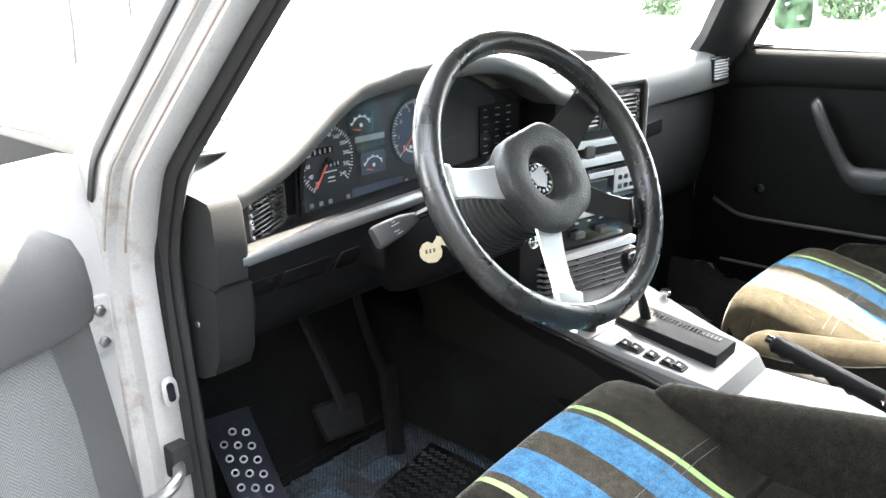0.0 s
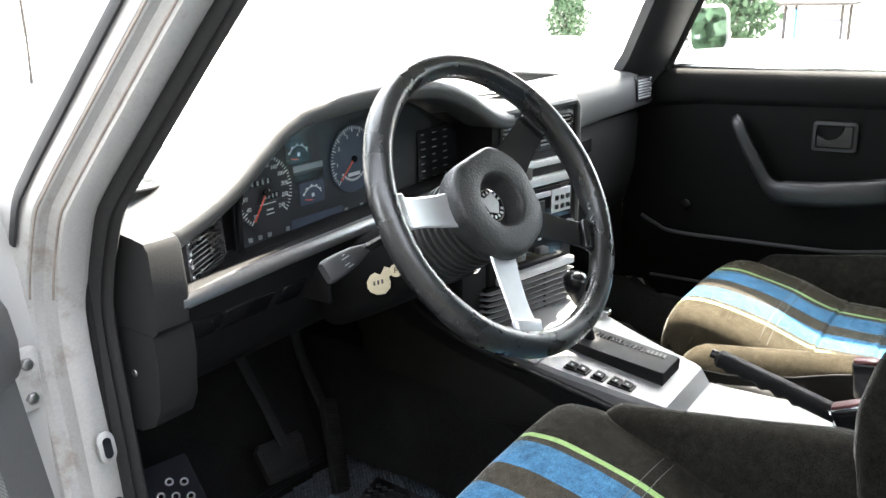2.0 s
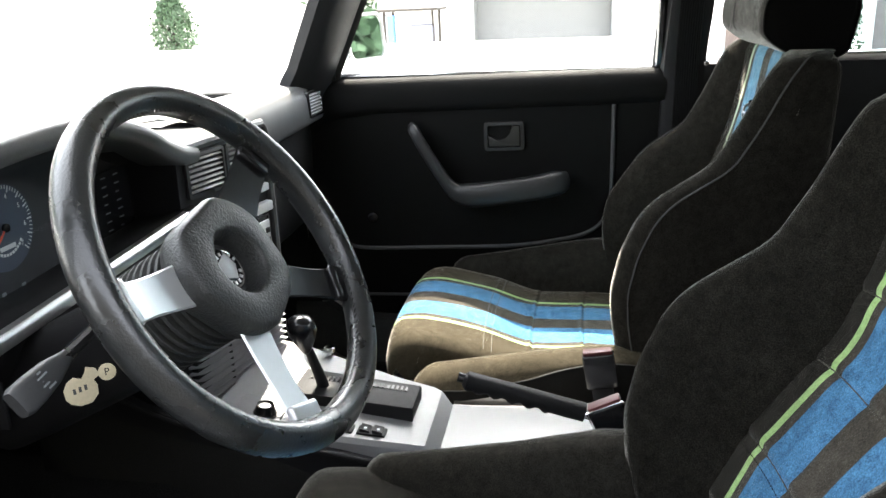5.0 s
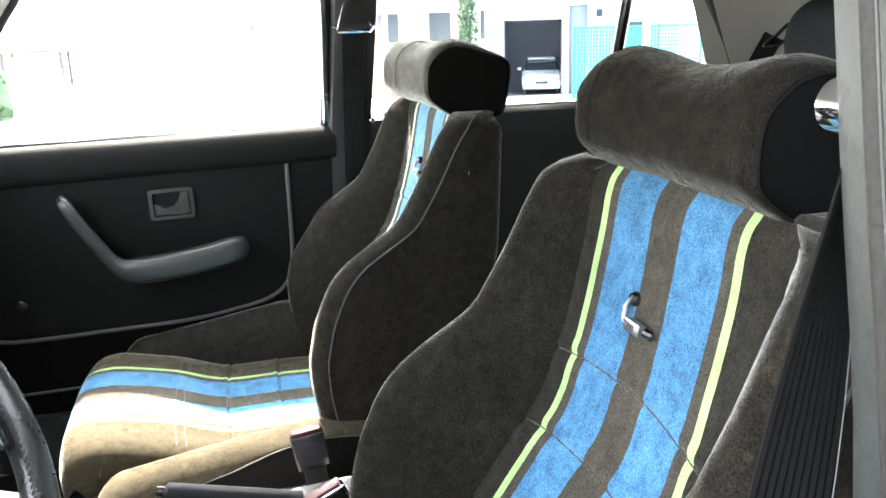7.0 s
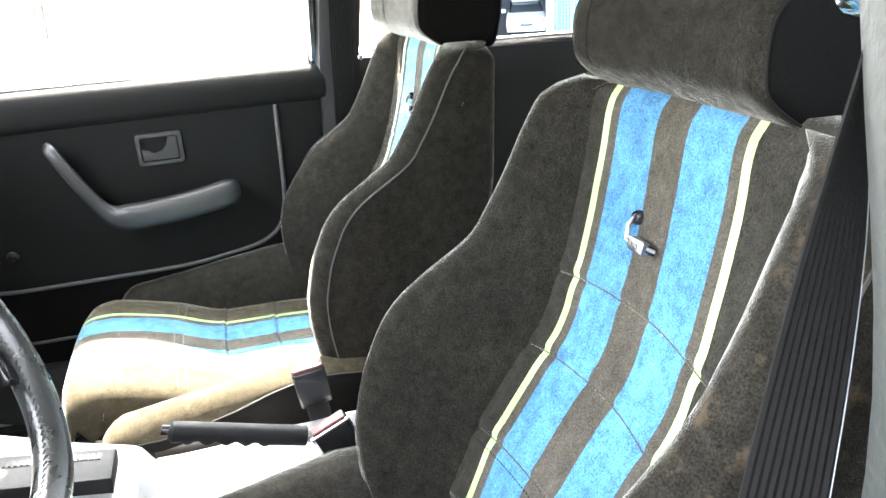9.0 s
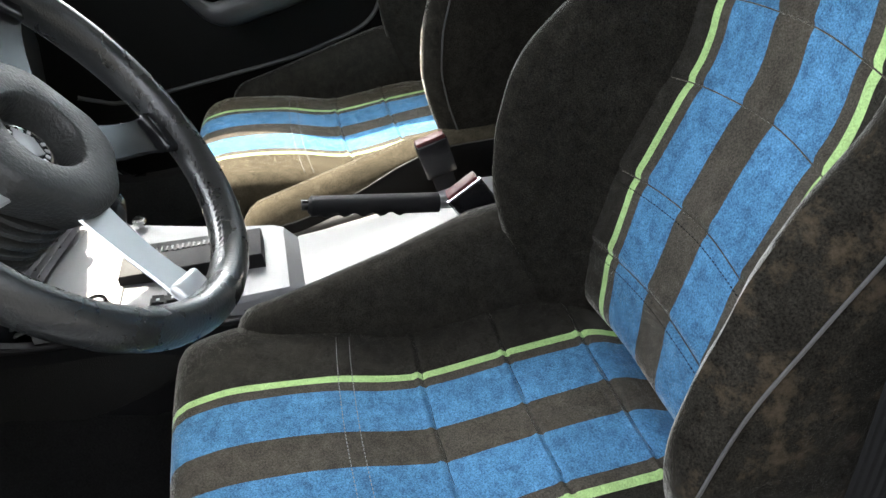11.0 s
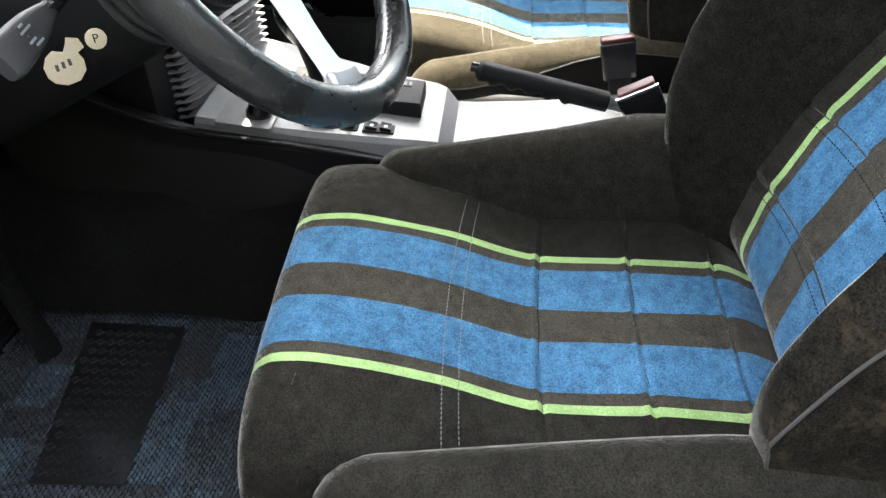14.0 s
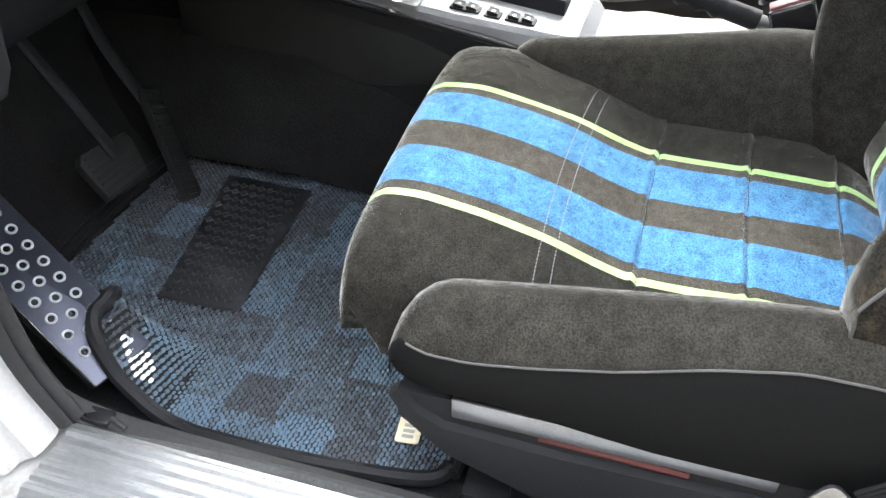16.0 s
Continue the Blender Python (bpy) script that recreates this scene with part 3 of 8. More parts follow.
for y, dz in ((0.70, 0.0), (0.9, 0.012), (1.3, -0.01), (1.7, -0.07)):
    rows.append([(x, y - 0.12 * (x / 0.6) ** 2, 0.885 + dz + 0.015 * (1 - (x / 0.6) ** 2)) for x in [-0.60 + 0.1 * k for k in range(13)]])
loft(bm, rows, False, False)
single("bonnet", bm, PAINT, "silver bonnet beyond the windscreen", "bonnet", kind="structure")

# roof, headliner, header; front edge set forward to shade the driver's seat
bm = nb()
rows = []
for y, z in ((-0.03, 1.312), (-0.16, 1.340), (-0.6, 1.372), (-1.0, 1.365), (-1.35, 1.335), (-1.55, 1.29)):
    rows.append([(x, y + 0.255 * (1 - (x / 0.6) ** 4) * (y > -0.1) + 0.05 * (1 - (x / 0.6) ** 2) * (-0.2 < y < -0.1), z - 0.055 * (abs(x) / 0.6) ** 3) for x in [-0.60 + 0.1 * k for k in range(13)]])
loft(bm, rows, False, False)
single("roof", bm, PAINT, "silver car roof", "roof", kind="structure")
bm = nb()
loft(bm, [[(p[0] * 0.99, p[1], p[2] - 0.03) for p in r] for r in rows], False, False)
single("ceiling", bm, HEADLINER, "pale grey cloth headliner", "ceiling", kind="structure")
for s in (-1, 1):
    bm = nb()
    tube(bm, catmull([(s * 0.605, -0.04, 1.275), (s * 0.608, -0.2, 1.30), (s * 0.61, -0.5, 1.315), (s * 0.60, -1.0, 1.305), (s * 0.575, -1.4, 1.26), (s * 0.56, -1.56, 1.21)], 6), 0.028, 8)
    single("roof_rail", bm, PAINT_IN, "painted side roof rail", "roof rail", kind="structure")
# unseen header tube, made thick so no sun leaks onto the mat
bm = nb()
tube(bm, catmull([(-0.605, -0.04, 1.275), (-0.52, 0.07, 1.282), (-0.42, 0.155, 1.290), (-0.28, 0.205, 1.296), (0, 0.225, 1.300), (0.28, 0.205, 1.296), (0.42, 0.155, 1.290), (0.52, 0.07, 1.282), (0.605, -0.04, 1.275)], 5), 0.046, 10, squash=0.6)
single("windscreen_header", bm, HEADLINER, "grey windscreen header rail, unseen, thickened to block sun", "header", kind="structure")

# windscreen
bm = nb()
rows = []
for k in range(9):
    z = 0.895 + 0.41 * k / 8
    half = 0.715 - max(0.0, z - 0.93) * 0.30
    rows.append([(half * u, 0.30 - (z - 0.895) * 0.76 + 0.27 * (1 - u ** 4 * 0.5 - u * u * 0.5), z) for u in [-1 + 0.1 * j for j in range(21)]])
loft(bm, rows, False, False)
ws = single("windscreen", bm, SCREEN_GLASS, "clear windscreen glass", "windscreen", kind="structure")
ws.visible_shadow = False

# centre pillars
for s in (-1, 1):
    out_x, back = (0.750, 0.020) if s < 0 else (0.715, -0.014)
    path = [Vector((s * (out_x - max(0.0, z - 0.95) * 0.26), y - back, z)) for y, z in ((-0.470, 0.40), (-0.482, 0.60), (-0.492, 0.80), (-0.495, 0.95), (-0.503, 1.10), (-0.508, 1.20), (-0.512, 1.30))]
    path = catmull(path, 4)
    bm = nb()
    sec = [(-0.030, -0.135 if s < 0 else -0.085), (-0.030, -0.020), (-0.022, -0.006), (-0.006, 0.0), (0.004, -0.002)]
    loft(bm, [[(p.x + s * a, p.y + b, p.z) for a, b in sec] for p in path], False, False)
    single("centre_pillar_trim", bm, PILLAR_GREY if s < 0 else DASH_BLACK, ("grey grained vinyl" if s < 0 else "black") + " centre pillar trim", "pillar", kind="structure")
    bm = nb()
    sec = [(0.007, -0.004), (0.0085, 0.007), (0.011, 0.0105), (0.015, 0.0115), (0.0185, 0.009), (0.020, 0.003)] if s < 0 else [(0.002, -0.004), (0.004, 0.010), (0.012, 0.015), (0.020, 0.010), (0.026, 0.013), (0.034, 0.006), (0.036, -0.010)]
    loft(bm, [[(p.x + s * a, p.y + b, p.z) for a, b in sec] for p in path], False, False)
    single("pillar_seal", bm, SEAL_GREY if s < 0 else RUBBER, "worn rubber seal on centre pillar", "seal", kind="structure", angle=70)
    if s < 0:
        bm = nb()
        sec = [(0.0195, 0.002), (0.0205, 0.0095), (0.024, 0.0125), (0.029, 0.010), (0.034, 0.005), (0.036, -0.010)]
        loft(bm, [[(p.x + s * a, p.y + b, p.z) for a, b in sec] for p in path], False, False)
        single("pillar_seal", bm, PILLAR_GREY, "grey outer seal lip on centre pillar", "seal", kind="structure", angle=70)
        for a, b in ((0.0045, 0.0012), (0.0190, 0.0092)):
            bm = nb()
            tube(bm, [(p.x + s * a, p.y + b, p.z) for p in path], 0.0009, 6)
            single("pillar_bead", bm, PIPING, "pale sewn edge along the pillar trim", "seal", kind="structure")
    bm = nb()
    sec = [(0.032, -0.008), (0.037, -0.001), (0.056, -0.001), (0.064, -0.006), (0.070, -0.018), (0.084, -0.020), (0.095, -0.022), (0.095, -0.080), (-0.02, -0.084)]
    loft(bm, [[(p.x + s * a, p.y + b, p.z) for a, b in sec] for p in path], False, False)
    single("centre_pillar", bm, PAINT_IN, "silver painted centre pillar", "pillar", kind="structure", angle=30)

# rear side structure: far side openings with glass, near side closed likewise
for s in (-1, 1):
    bm = nb()
    rows = []
    for y in (-0.565, -0.9, -1.2, -1.45, -1.75):
        rows.append([(s * 0.690, y, 0.40), (s * 0.700, y, 0.70), (s * 0.695, y, 0.90), (s * 0.705, y, 0.962), (s * 0.735, y, 0.972), (s * 0.80, y, 0.955), (s * 0.835, y, 0.85), (s * 0.84, y, 0.5)])
    loft(bm, rows, False, False, lambda i: 0 if i < 4 else 1)
    single("rear_side_panel", bm, [DASH_BLACK, PAINT], "black trimmed rear door below the window", "rear door", kind="structure")
    bm = nb()
    box(bm, (min(s * 0.708, s * 0.745), -1.43, 0.9735), (max(s * 0.708, s * 0.745), -0.60, 0.980), 0.002)
    single("window_trim", bm, CHROME, "bright trim strip below rear window", "trim", kind="structure")
    # quarter bar and rear window frame
    bm = nb()
    tube(bm, [(s * 0.712, -1.112, 0.97), (s * 0.690, -1.120, 1.08), (s * 0.650, -1.135, 1.29)], 0.014, 8)
    single("window_bar", bm, GLOSS_BLACK, "black rear window divider bar", "window frame", kind="structure")
    bm = nb()
    tube(bm, catmull([(s * 0.700, -1.12, 0.988), (s * 0.700, -1.30, 0.988), (s * 0.696, -1.365, 1.0), (s * 0.688, -1.365, 1.04), (s * 0.65, -1.26, 1.22), (s * 0.635, -1.20, 1.28)], 6), 0.009, 8)
    single("quarter_window_frame", bm, CHROME, "bright quarter window frame", "window frame", kind="structure")
    bm = nb()
    tube(bm, catmull([(s * 0.692, -1.30, 0.972), (s * 0.690, -1.388, 0.985), (s * 0.680, -1.392, 1.045), (s * 0.643, -1.285, 1.225), (s * 0.628, -1.222, 1.285)], 6), 0.019, 8)
    single("window_seal", bm, RUBBER, "black rubber seal behind the quarter window", "seal", kind="structure")
    bm = nb()
    rows = []
    for k in range(7):
        z = 0.975 + 0.32 * k / 6
        f = k / 6
        rows.append([(s * (0.72 - 0.09 * f), -0.60, z), (s * (0.72 - 0.09 * f), -1.0, z), (s * (0.715 - 0.09 * f), -1.39 + 0.19 * f, z)])
    loft(bm, rows, False, False)
    g = single("rear_side_window", bm, REAR_GLASS, "lightly tinted rear side window", "window", kind="structure")
    g.visible_shadow = False
    # rear quarter pillar
    bm = nb()
    rows = []
    for k in range(8):
        f = k / 7
        z = 0.90 + 0.42 * f
        rows.append([(s * (0.715 - 0.10 * f), -1.40 + 0.19 * f, z), (s * (0.690 - 0.10 * f), -1.46 + 0.17 * f, z), (s * (0.64 - 0.10 * f), -1.60 + 0.12 * f, z), (s * (0.55 - 0.06 * f), -1.80 + 0.20 * f, z)])
    loft(bm, rows, False, False)
    single("rear_pillar_trim", bm, HEADLINER, "grey cloth rear pillar trim", "pillar", kind="structure")
# back wall: parcel shelf and tail
bm = nb()
box(bm, (-0.66, -1.95, 0.90), (0.66, -1.50, 0.925), 0.004)
single("parcel_shelf", bm, DASH_BLACK, "black parcel shelf behind rear seat", "shelf", kind="structure")
bm = nb()
box(bm, (-0.75, -1.98, 0.25), (0.75, -1.95, 0.925), 0.0)
box(bm, (-0.72, -1.34, 0.26), (0.72, -1.30, 0.45), 0.0)
single("rear_bulkhead", bm, CARPET, "dark rear bulkhead", "wall", kind="structure")
bm = nb()
loft(bm, [[(x, -1.93 + 0.38 * f, 0.925 + 0.36 * f) for x in (-0.58, 0.0, 0.58)] for f in (0, 0.5, 1)], False, False)
g = single("rear_window", bm, GLASS, "clear rear window", "window", kind="structure")
g.visible_shadow = False

# ---- front seats ----
SEAT_X = -0.403
CUSH_Y = (-0.50, -0.455, -0.435, -0.40, -0.328, -0.28, -0.234, -0.20, -0.15, -0.09, -0.05, -0.025, -0.006, 0.006, 0.014, 0.018)
CUSH_Z = (0.478, 0.488, 0.502, 0.506, 0.508, 0.508, 0.509, 0.518, 0.538, 0.552, 0.560, 0.561, 0.557, 0.546, 0.528, 0.505)
BACK_Z = (0.44, 0.48, 0.50, 0.515, 0.53, 0.604, 0.684, 0.73, 0.77, 0.80, 0.844, 0.905, 0.96, 1.00, 1.020, 1.030)
BACK_Y = (-0.474, -0.466, -0.455, -0.446, -0.444, -0.461, -0.499, -0.530, -0.560, -0.577, -0.592, -0.608, -0.619, -0.625, -0.634, -0.650)
WING_Z = (0.47, 0.50, 0.56, 0.61, 0.66, 0.72, 0.775, 0.805, 0.832, 0.858, 0.918, 0.975, 1.005, 1.022, 1.030)
WING_Y = (-0.405, -0.388, -0.376, -0.368, -0.366, -0.379, -0.403, -0.427, -0.468, -0.510, -0.546, -0.574, -0.592, -0.612, -0.640)
OUTER_Z = (0.47, 0.58, 0.624, 0.648, 0.673, 0.697, 0.716, 0.74, 0.764, 0.793, 0.812, 0.858, 0.918, 0.975, 1.005, 1.022, 1.03)
OUTER_Y = (-0.405, -0.370, -0.366, -0.379, -0.392, -0.406, -0.420, -0.443, -0.464, -0.492, -0.508, -0.540, -0.572, -0.600, -0.618, -0.638, -0.666)
PIPE_Y = (-0.48, -0.39, -0.346, -0.293, -0.239, -0.184, -0.134, -0.09, -0.06, -0.03)
PIPE_Z = (0.588, 0.597, 0.597, 0.584, 0.565, 0.551, 0.541, 0.540, 0.548, 0.552)
STRIPE = (0.0235, 0.0865, 0.1005, 0.1110)


def smooth_interp(x, xs, ys):
    """A soft curve through points: the mean of the straight one nearby."""
    if xs[0] > xs[-1]:
        xs, ys = xs[::-1], ys[::-1]
    return float(np.mean([np.interp(x + d, xs, ys) for d in (-0.012, -0.006, 0.0, 0.006, 0.012)]))


def stripe_material(x):
    a = abs(x)
    if a < STRIPE[0]:
        return 1
    if a < STRIPE[1]:
        return 2
    if a < STRIPE[2]:
        return 1
    if a < STRIPE[3]:
        return 3
    return 0


def columns(half, inner):
    xs = [0.0, 0.0117, STRIPE[0], 0.044, 0.065, STRIPE[1], 0.0935, STRIPE[2], 0.1058, STRIPE[3], 0.125] + inner
    xs = [x for x in xs if x <= half]
    return [-x for x in xs[:0:-1]] + xs


def groove(s, places, depth=0.0040, wide=0.0026):
    return sum(0.62 * depth * math.exp(-((s - p - 0.0050) / 0.0030) ** 2) - 0.7 * depth * math.exp(-((s - p) / wide) ** 2) for p in places)


def fold(s, places, depth):
    """A sewn crease: a full swell above that overhangs a narrow dip, and a longer swell below."""
    return sum(depth * (0.62 * math.exp(-((s - p - 0.0075) / 0.0068) ** 2) - 0.85 * math.exp(-((s - p + 0.001) / 0.0036) ** 2) + 0.30 * math.exp(-((s - p + 0.015) / 0.010) ** 2)) for p in places)



def build_seat(X, label, low=0.0, back=0.045, narrow=0.74, wide=0.10, lean=0.012, shift=0.013, near=-0.058):
    seat = thing("front_seat", label, "car seat", (X, -0.25, 0.30), "front seats")
    # cushion panel with woven stripes
    bm = nb()
    xs = columns(0.21, [0.145, 0.165, 0.180, 0.191, 0.199, 0.2035])
    drop = {0.180: 0.002, 0.191: 0.008, 0.199: 0.017, 0.2035: 0.030}
    ys = [0.0182, 0.0175, 0.0155, 0.012, 0.007, 0.0, -0.008, -0.017] + [(-0.024 - 0.0028 * k) for k in range(170)]
    seams = (-0.234, -0.328, -0.415)
    rings = []
    for y in ys:
        zt = smooth_interp(y, CUSH_Y, CUSH_Z) if y < -0.02 else float(np.interp(y, CUSH_Y, CUSH_Z))
        zb = 0.445 + 0.035 * max(0, (y + 0.03) / 0.048) ** 2
        ring = []
        for x in xs:
            w = noise.noise((x * 14, y * 14, 3.0)) * 0.0025
            dz = drop.get(round(abs(x), 4), 0.0)
            puff = 0.004 * math.cos(min(1, abs(x) / 0.19) * math.pi / 2)
            yy = y
            if y > -0.03:
                yy = y - (0.018 if x < 0 or low else 0.006) * (abs(x) / 0.2) ** 4 + min(1.0, (y + 0.03) / 0.03) * (0.010 + 0.05 * max(-0.1, x) * (0 if low else 1))
            g = groove(y + 0.010 * (x / 0.2) ** 2, seams) * (1.0 if abs(x) < 0.195 else 0.5)
            xx = x + (wide * max(0.0, x - 0.145) / 0.0585 * 0.47 if x > 0 else 0.0)
            ring.append((X + xx, yy, zt - dz + puff * 0.5 + w + g))
        under = max(0.0, (y + 0.03) / 0.048) ** 2
        corner = 0.018 * min(1.0, max(0.0, (y + 0.03) / 0.03))
        ring += [(X + 0.204 + 0.47 * wide, y - corner - 0.006 * under, zb + 0.025), (X + 0.195 + 0.47 * wide, y - corner - 0.045 * under, zb), (X - 0.195, y - corner - 0.045 * under, zb), (X - 0.204, y - corner - 0.006 * under, zb + 0.025)]
        rings.append(ring)
    nx = len(xs)
    loft(bm, rings, True, True, lambda i: stripe_material((xs[i] + xs[i + 1]) / 2) if i < nx - 1 else 0)
    cushion = part("cushion", bm, [VELOUR_LIT if low else VELOUR, BROWN, BLUE, GREEN], seat, "velour in sunlit tone with blue and green stripes" if low else "dark velour with blue and green stripes", angle=60)
    # thin dark tubes in the cushion's sewn grooves, painting their crease shade
    for k, y0 in enumerate(seams):
        bm = nb()
        line = []
        for j in range(41):
            x = -0.182 + 0.0091 * j
            y = y0 - 0.010 * (x / 0.2) ** 2
            z = smooth_interp(y, CUSH_Y, CUSH_Z) + 0.002 * math.cos(min(1, abs(x) / 0.19) * math.pi / 2) + noise.noise((x * 14, y * 14, 3.0)) * 0.0025 + groove(y0, seams)
            line.append((X + x, y + 0.0006 * math.sin(j * 0.9 + k), z + 0.0004))
        tube(bm, line, 0.0003, 6)
        part("seam", bm, SKIRT, cushion, "dark line of shade along a sewn seam")
    # double stitching across the cushion
    bm = nb()
    for y0 in (-0.148, -0.162):
        for k in range(72):
            x = -0.178 + k * 0.005
            y = y0 - 0.010 * (x / 0.2) ** 2
            z = smooth_interp(y, CUSH_Y, CUSH_Z) + 0.003 + 0.002 * math.cos(min(1, abs(x) / 0.19) * math.pi / 2) - 0.0024 + noise.noise((x * 14, y * 14, 3.0)) * 0.0025
            box(bm, (X + x, y - 0.0004, z - 0.002), (X + x + 0.0027, y + 0.0003, z + 0.0002))
    tagged(part("stitching", bm, THREAD, cushion, smooth=False), "pale double stitching", kind="stuff")
    # cushion bolsters
    for s in (-1, 1):
        sunk = low if s < 0 else 0.0
        bm = nb()
        rings = []
        y0 = near if s < 0 else -0.034
        ys = [y0, y0 - 0.002, y0 - 0.007, y0 - 0.016, y0 - 0.028, y0 - 0.042] + [-0.11 - 0.02 * k for k in range(19)]
        for y in ys:
            k = min(1.0, max(0.0, (y0 - y) / 0.05))
            full = math.sqrt(max(0.0, 1 - (1 - k) ** 2))
            top = float(np.interp(y, (-0.48, -0.36, -0.3, -0.2, -0.10, -0.03), (0.604, 0.609, 0.602, 0.587, 0.571, 0.562))) - sunk - 0.06 * (1 - full)
            pipe = min(float(np.interp(y, PIPE_Y, PIPE_Z)) - sunk, top - 0.008)
            w = 0.35 + 0.65 * full
            c = 0.232
            hem = float(np.interp(y, (-0.48, -0.42, -0.34, -0.27, -0.22, -0.16, -0.10, -0.06), (0.486, 0.478, 0.476, 0.477, 0.482, 0.490, 0.491, 0.496)))
            prof = [(0.170, 0.455), (0.181, 0.49), (0.188, 0.53 - sunk), (0.199, top - 0.018), (0.213, top - 0.004), (0.230, top), (0.246, top - 0.12 * (top - pipe)), (0.259, top - 0.42 * (top - pipe)), (0.267, top - 0.76 * (top - pipe)), (0.2705, pipe), (0.272, pipe - 0.018), (0.271, 0.5 * (pipe + hem)), (0.268, hem + 0.008), (0.262, hem), (0.24, hem + 0.004)]
            rings.append([(X + s * (c + (px - c) * w), y, max(pz, 0.455)) for px, pz in prof])
        loft(bm, rings, True, True, lambda i: 1 if i >= 9 else 0)
        bolster = part("seat_bolster", bm, [VELOUR_LIT if low and s < 0 else VELOUR, SKIRT], seat, angle=60)
        bm = nb()
        line = []
        for k in range(24):
            y = y0 - 0.022 - (0.450 + y0) * k / 23
            kk = min(1.0, (y0 - y) / 0.05)
            full = math.sqrt(max(0.0, 1 - (1 - kk) ** 2))
            w = 0.35 + 0.65 * full
            top = float(np.interp(y, (-0.48, -0.36, -0.3, -0.2, -0.10, -0.03), (0.604, 0.609, 0.602, 0.587, 0.571, 0.562))) - sunk - 0.06 * (1 - full)
            pipe = min(float(np.interp(y, PIPE_Y, PIPE_Z)) - sunk, top - 0.008)
            line.append((X + s * (0.232 + (0.2705 - 0.232) * w + 0.0012), y, pipe))
        tube(bm, catmull(line, 2), 0.0010, 6)
        part("piping", bm, PIPING, bolster)
    # backrest panel
    bm = nb()
    xs = columns(0.18, [0.140, 0.155, 0.168, 0.176])
    seams = (0.604, 0.684, 0.770, 0.844)
    rings = []
    zs = [0.455 + 0.003 * k for k in range(192)]
    for z in zs:
        yf = smooth_interp(z, BACK_Z, BACK_Y)
        yb = float(np.interp(z, (0.44, 0.60, 0.82, 1.0, 1.03), (-0.575, -0.635, -0.672, -0.680, -0.668)))
        ring = []
        for x in xs:
            sag = 0.006 * (abs(x) / 0.16) ** 2
            big = 0.0023 if z < 0.80 else 0.0021
            g = fold(z + 0.014 * (abs(x) / 0.16) ** 2 + 0.10 * max(0.0, -0.02 - x) * 0.3, seams, big)
            w = noise.noise((x * 13, z * 13, 8.0)) * 0.002
            ring.append((X + x + lean * max(0.0, z - 0.6) / 0.4, yf + sag + g + w, z))
        ring += [(X + 0.172, yb + 0.01, z), (X + 0.10, yb, z), (X - 0.10, yb, z), (X - 0.172, yb + 0.01, z)]
        rings.append(ring)
    nx2 = len(xs)
    loft(bm, rings, True, True, lambda i: stripe_material((xs[i] + xs[i + 1]) / 2) if i < nx2 - 1 else 0)
    backrest = part("backrest", bm, [VELOUR, BROWN, BLUE_LIT if low else BLUE, GREEN_LIT if low else GREEN], seat, "dark velour with blue and green stripes", angle=60)
    # brown tubes along the backrest's sewn creases, standing in for shade there
    for k, z0 in enumerate(seams):
        bm = nb()
        line = []
        for j in range(33):
            x = -0.136 + 0.0085 * j
            z = z0 - 0.0008 - 0.014 * (abs(x) / 0.16) ** 2 - 0.03 * max(0.0, -0.02 - x)
            y = smooth_interp(z, BACK_Z, BACK_Y) + 0.006 * (abs(x) / 0.16) ** 2 + noise.noise((x * 13, z * 13, 8.0)) * 0.002 - 0.0010
            line.append((X + x + lean * max(0.0, z - 0.6) / 0.4, y, z))
        tube(bm, line, 0.0007, 6)
        part("seam", bm, BROWN, backrest, "dark line of shade along a sewn seam")
    # dotted quilting seam lines on the backrest
    bm = nb()
    for zc in (0.604, 0.684):
        for k in range(58):
            x = -0.143 + k * 0.005
            z = zc - 0.011 - 0.014 * (abs(x) / 0.16) ** 2
            y = smooth_interp(z, BACK_Z, BACK_Y) + 0.006 * (abs(x) / 0.16) ** 2 + noise.noise((x * 13, z * 13, 8.0)) * 0.002 + 0.0010
            box(bm, (X + x, y - 0.001, z - 0.0003), (X + x + 0.0026, y + 0.0002, z + 0.0003))
    tagged(part("stitching", bm, SKIRT, backrest, smooth=False), kind="stuff")
    # backrest wings
    for s in (-1, 1):
        bm = nb()
        rings = []
        zz = [0.462 + 0.0095 * k for k in range(60)]
        for z in zz:
            yf = smooth_interp(z, WING_Z, WING_Y)
            yi = smooth_interp(z, BACK_Z, BACK_Y)
            yb = float(np.interp(z, (0.44, 0.60, 0.82, 1.0, 1.03), (-0.575, -0.635, -0.674, -0.682, -0.670)))
            yf = max(yf, yi + 0.012)
            out, edge = 0.0, 0.026
            if s < 0 and not low:
                out = float(np.interp(z, (0.62, 0.70, 0.76, 0.86), (0.004, 0.014, 0.017, 0.0)))
                yf -= float(np.interp(z, (0.63, 0.70, 0.74, 0.80, 0.86), (0.0, 0.010, 0.017, 0.020, 0.0)))
                edge = max(0.003, yf - smooth_interp(z, OUTER_Z, OUTER_Y))
            d = yf - yi
            if low and s > 0 and z > 0.70:
                d *= 1.0 - 0.12 * min(1.0, (z - 0.70) / 0.08)
                yf = yi + d
            tuck = 1.0 if z < 1.0 else 1.0 - 0.30 * ((z - 1.0) / 0.03) ** 2
            tuck *= 1.0 if z > 0.52 else 1.0 - 0.12 * ((0.52 - z) / 0.06)
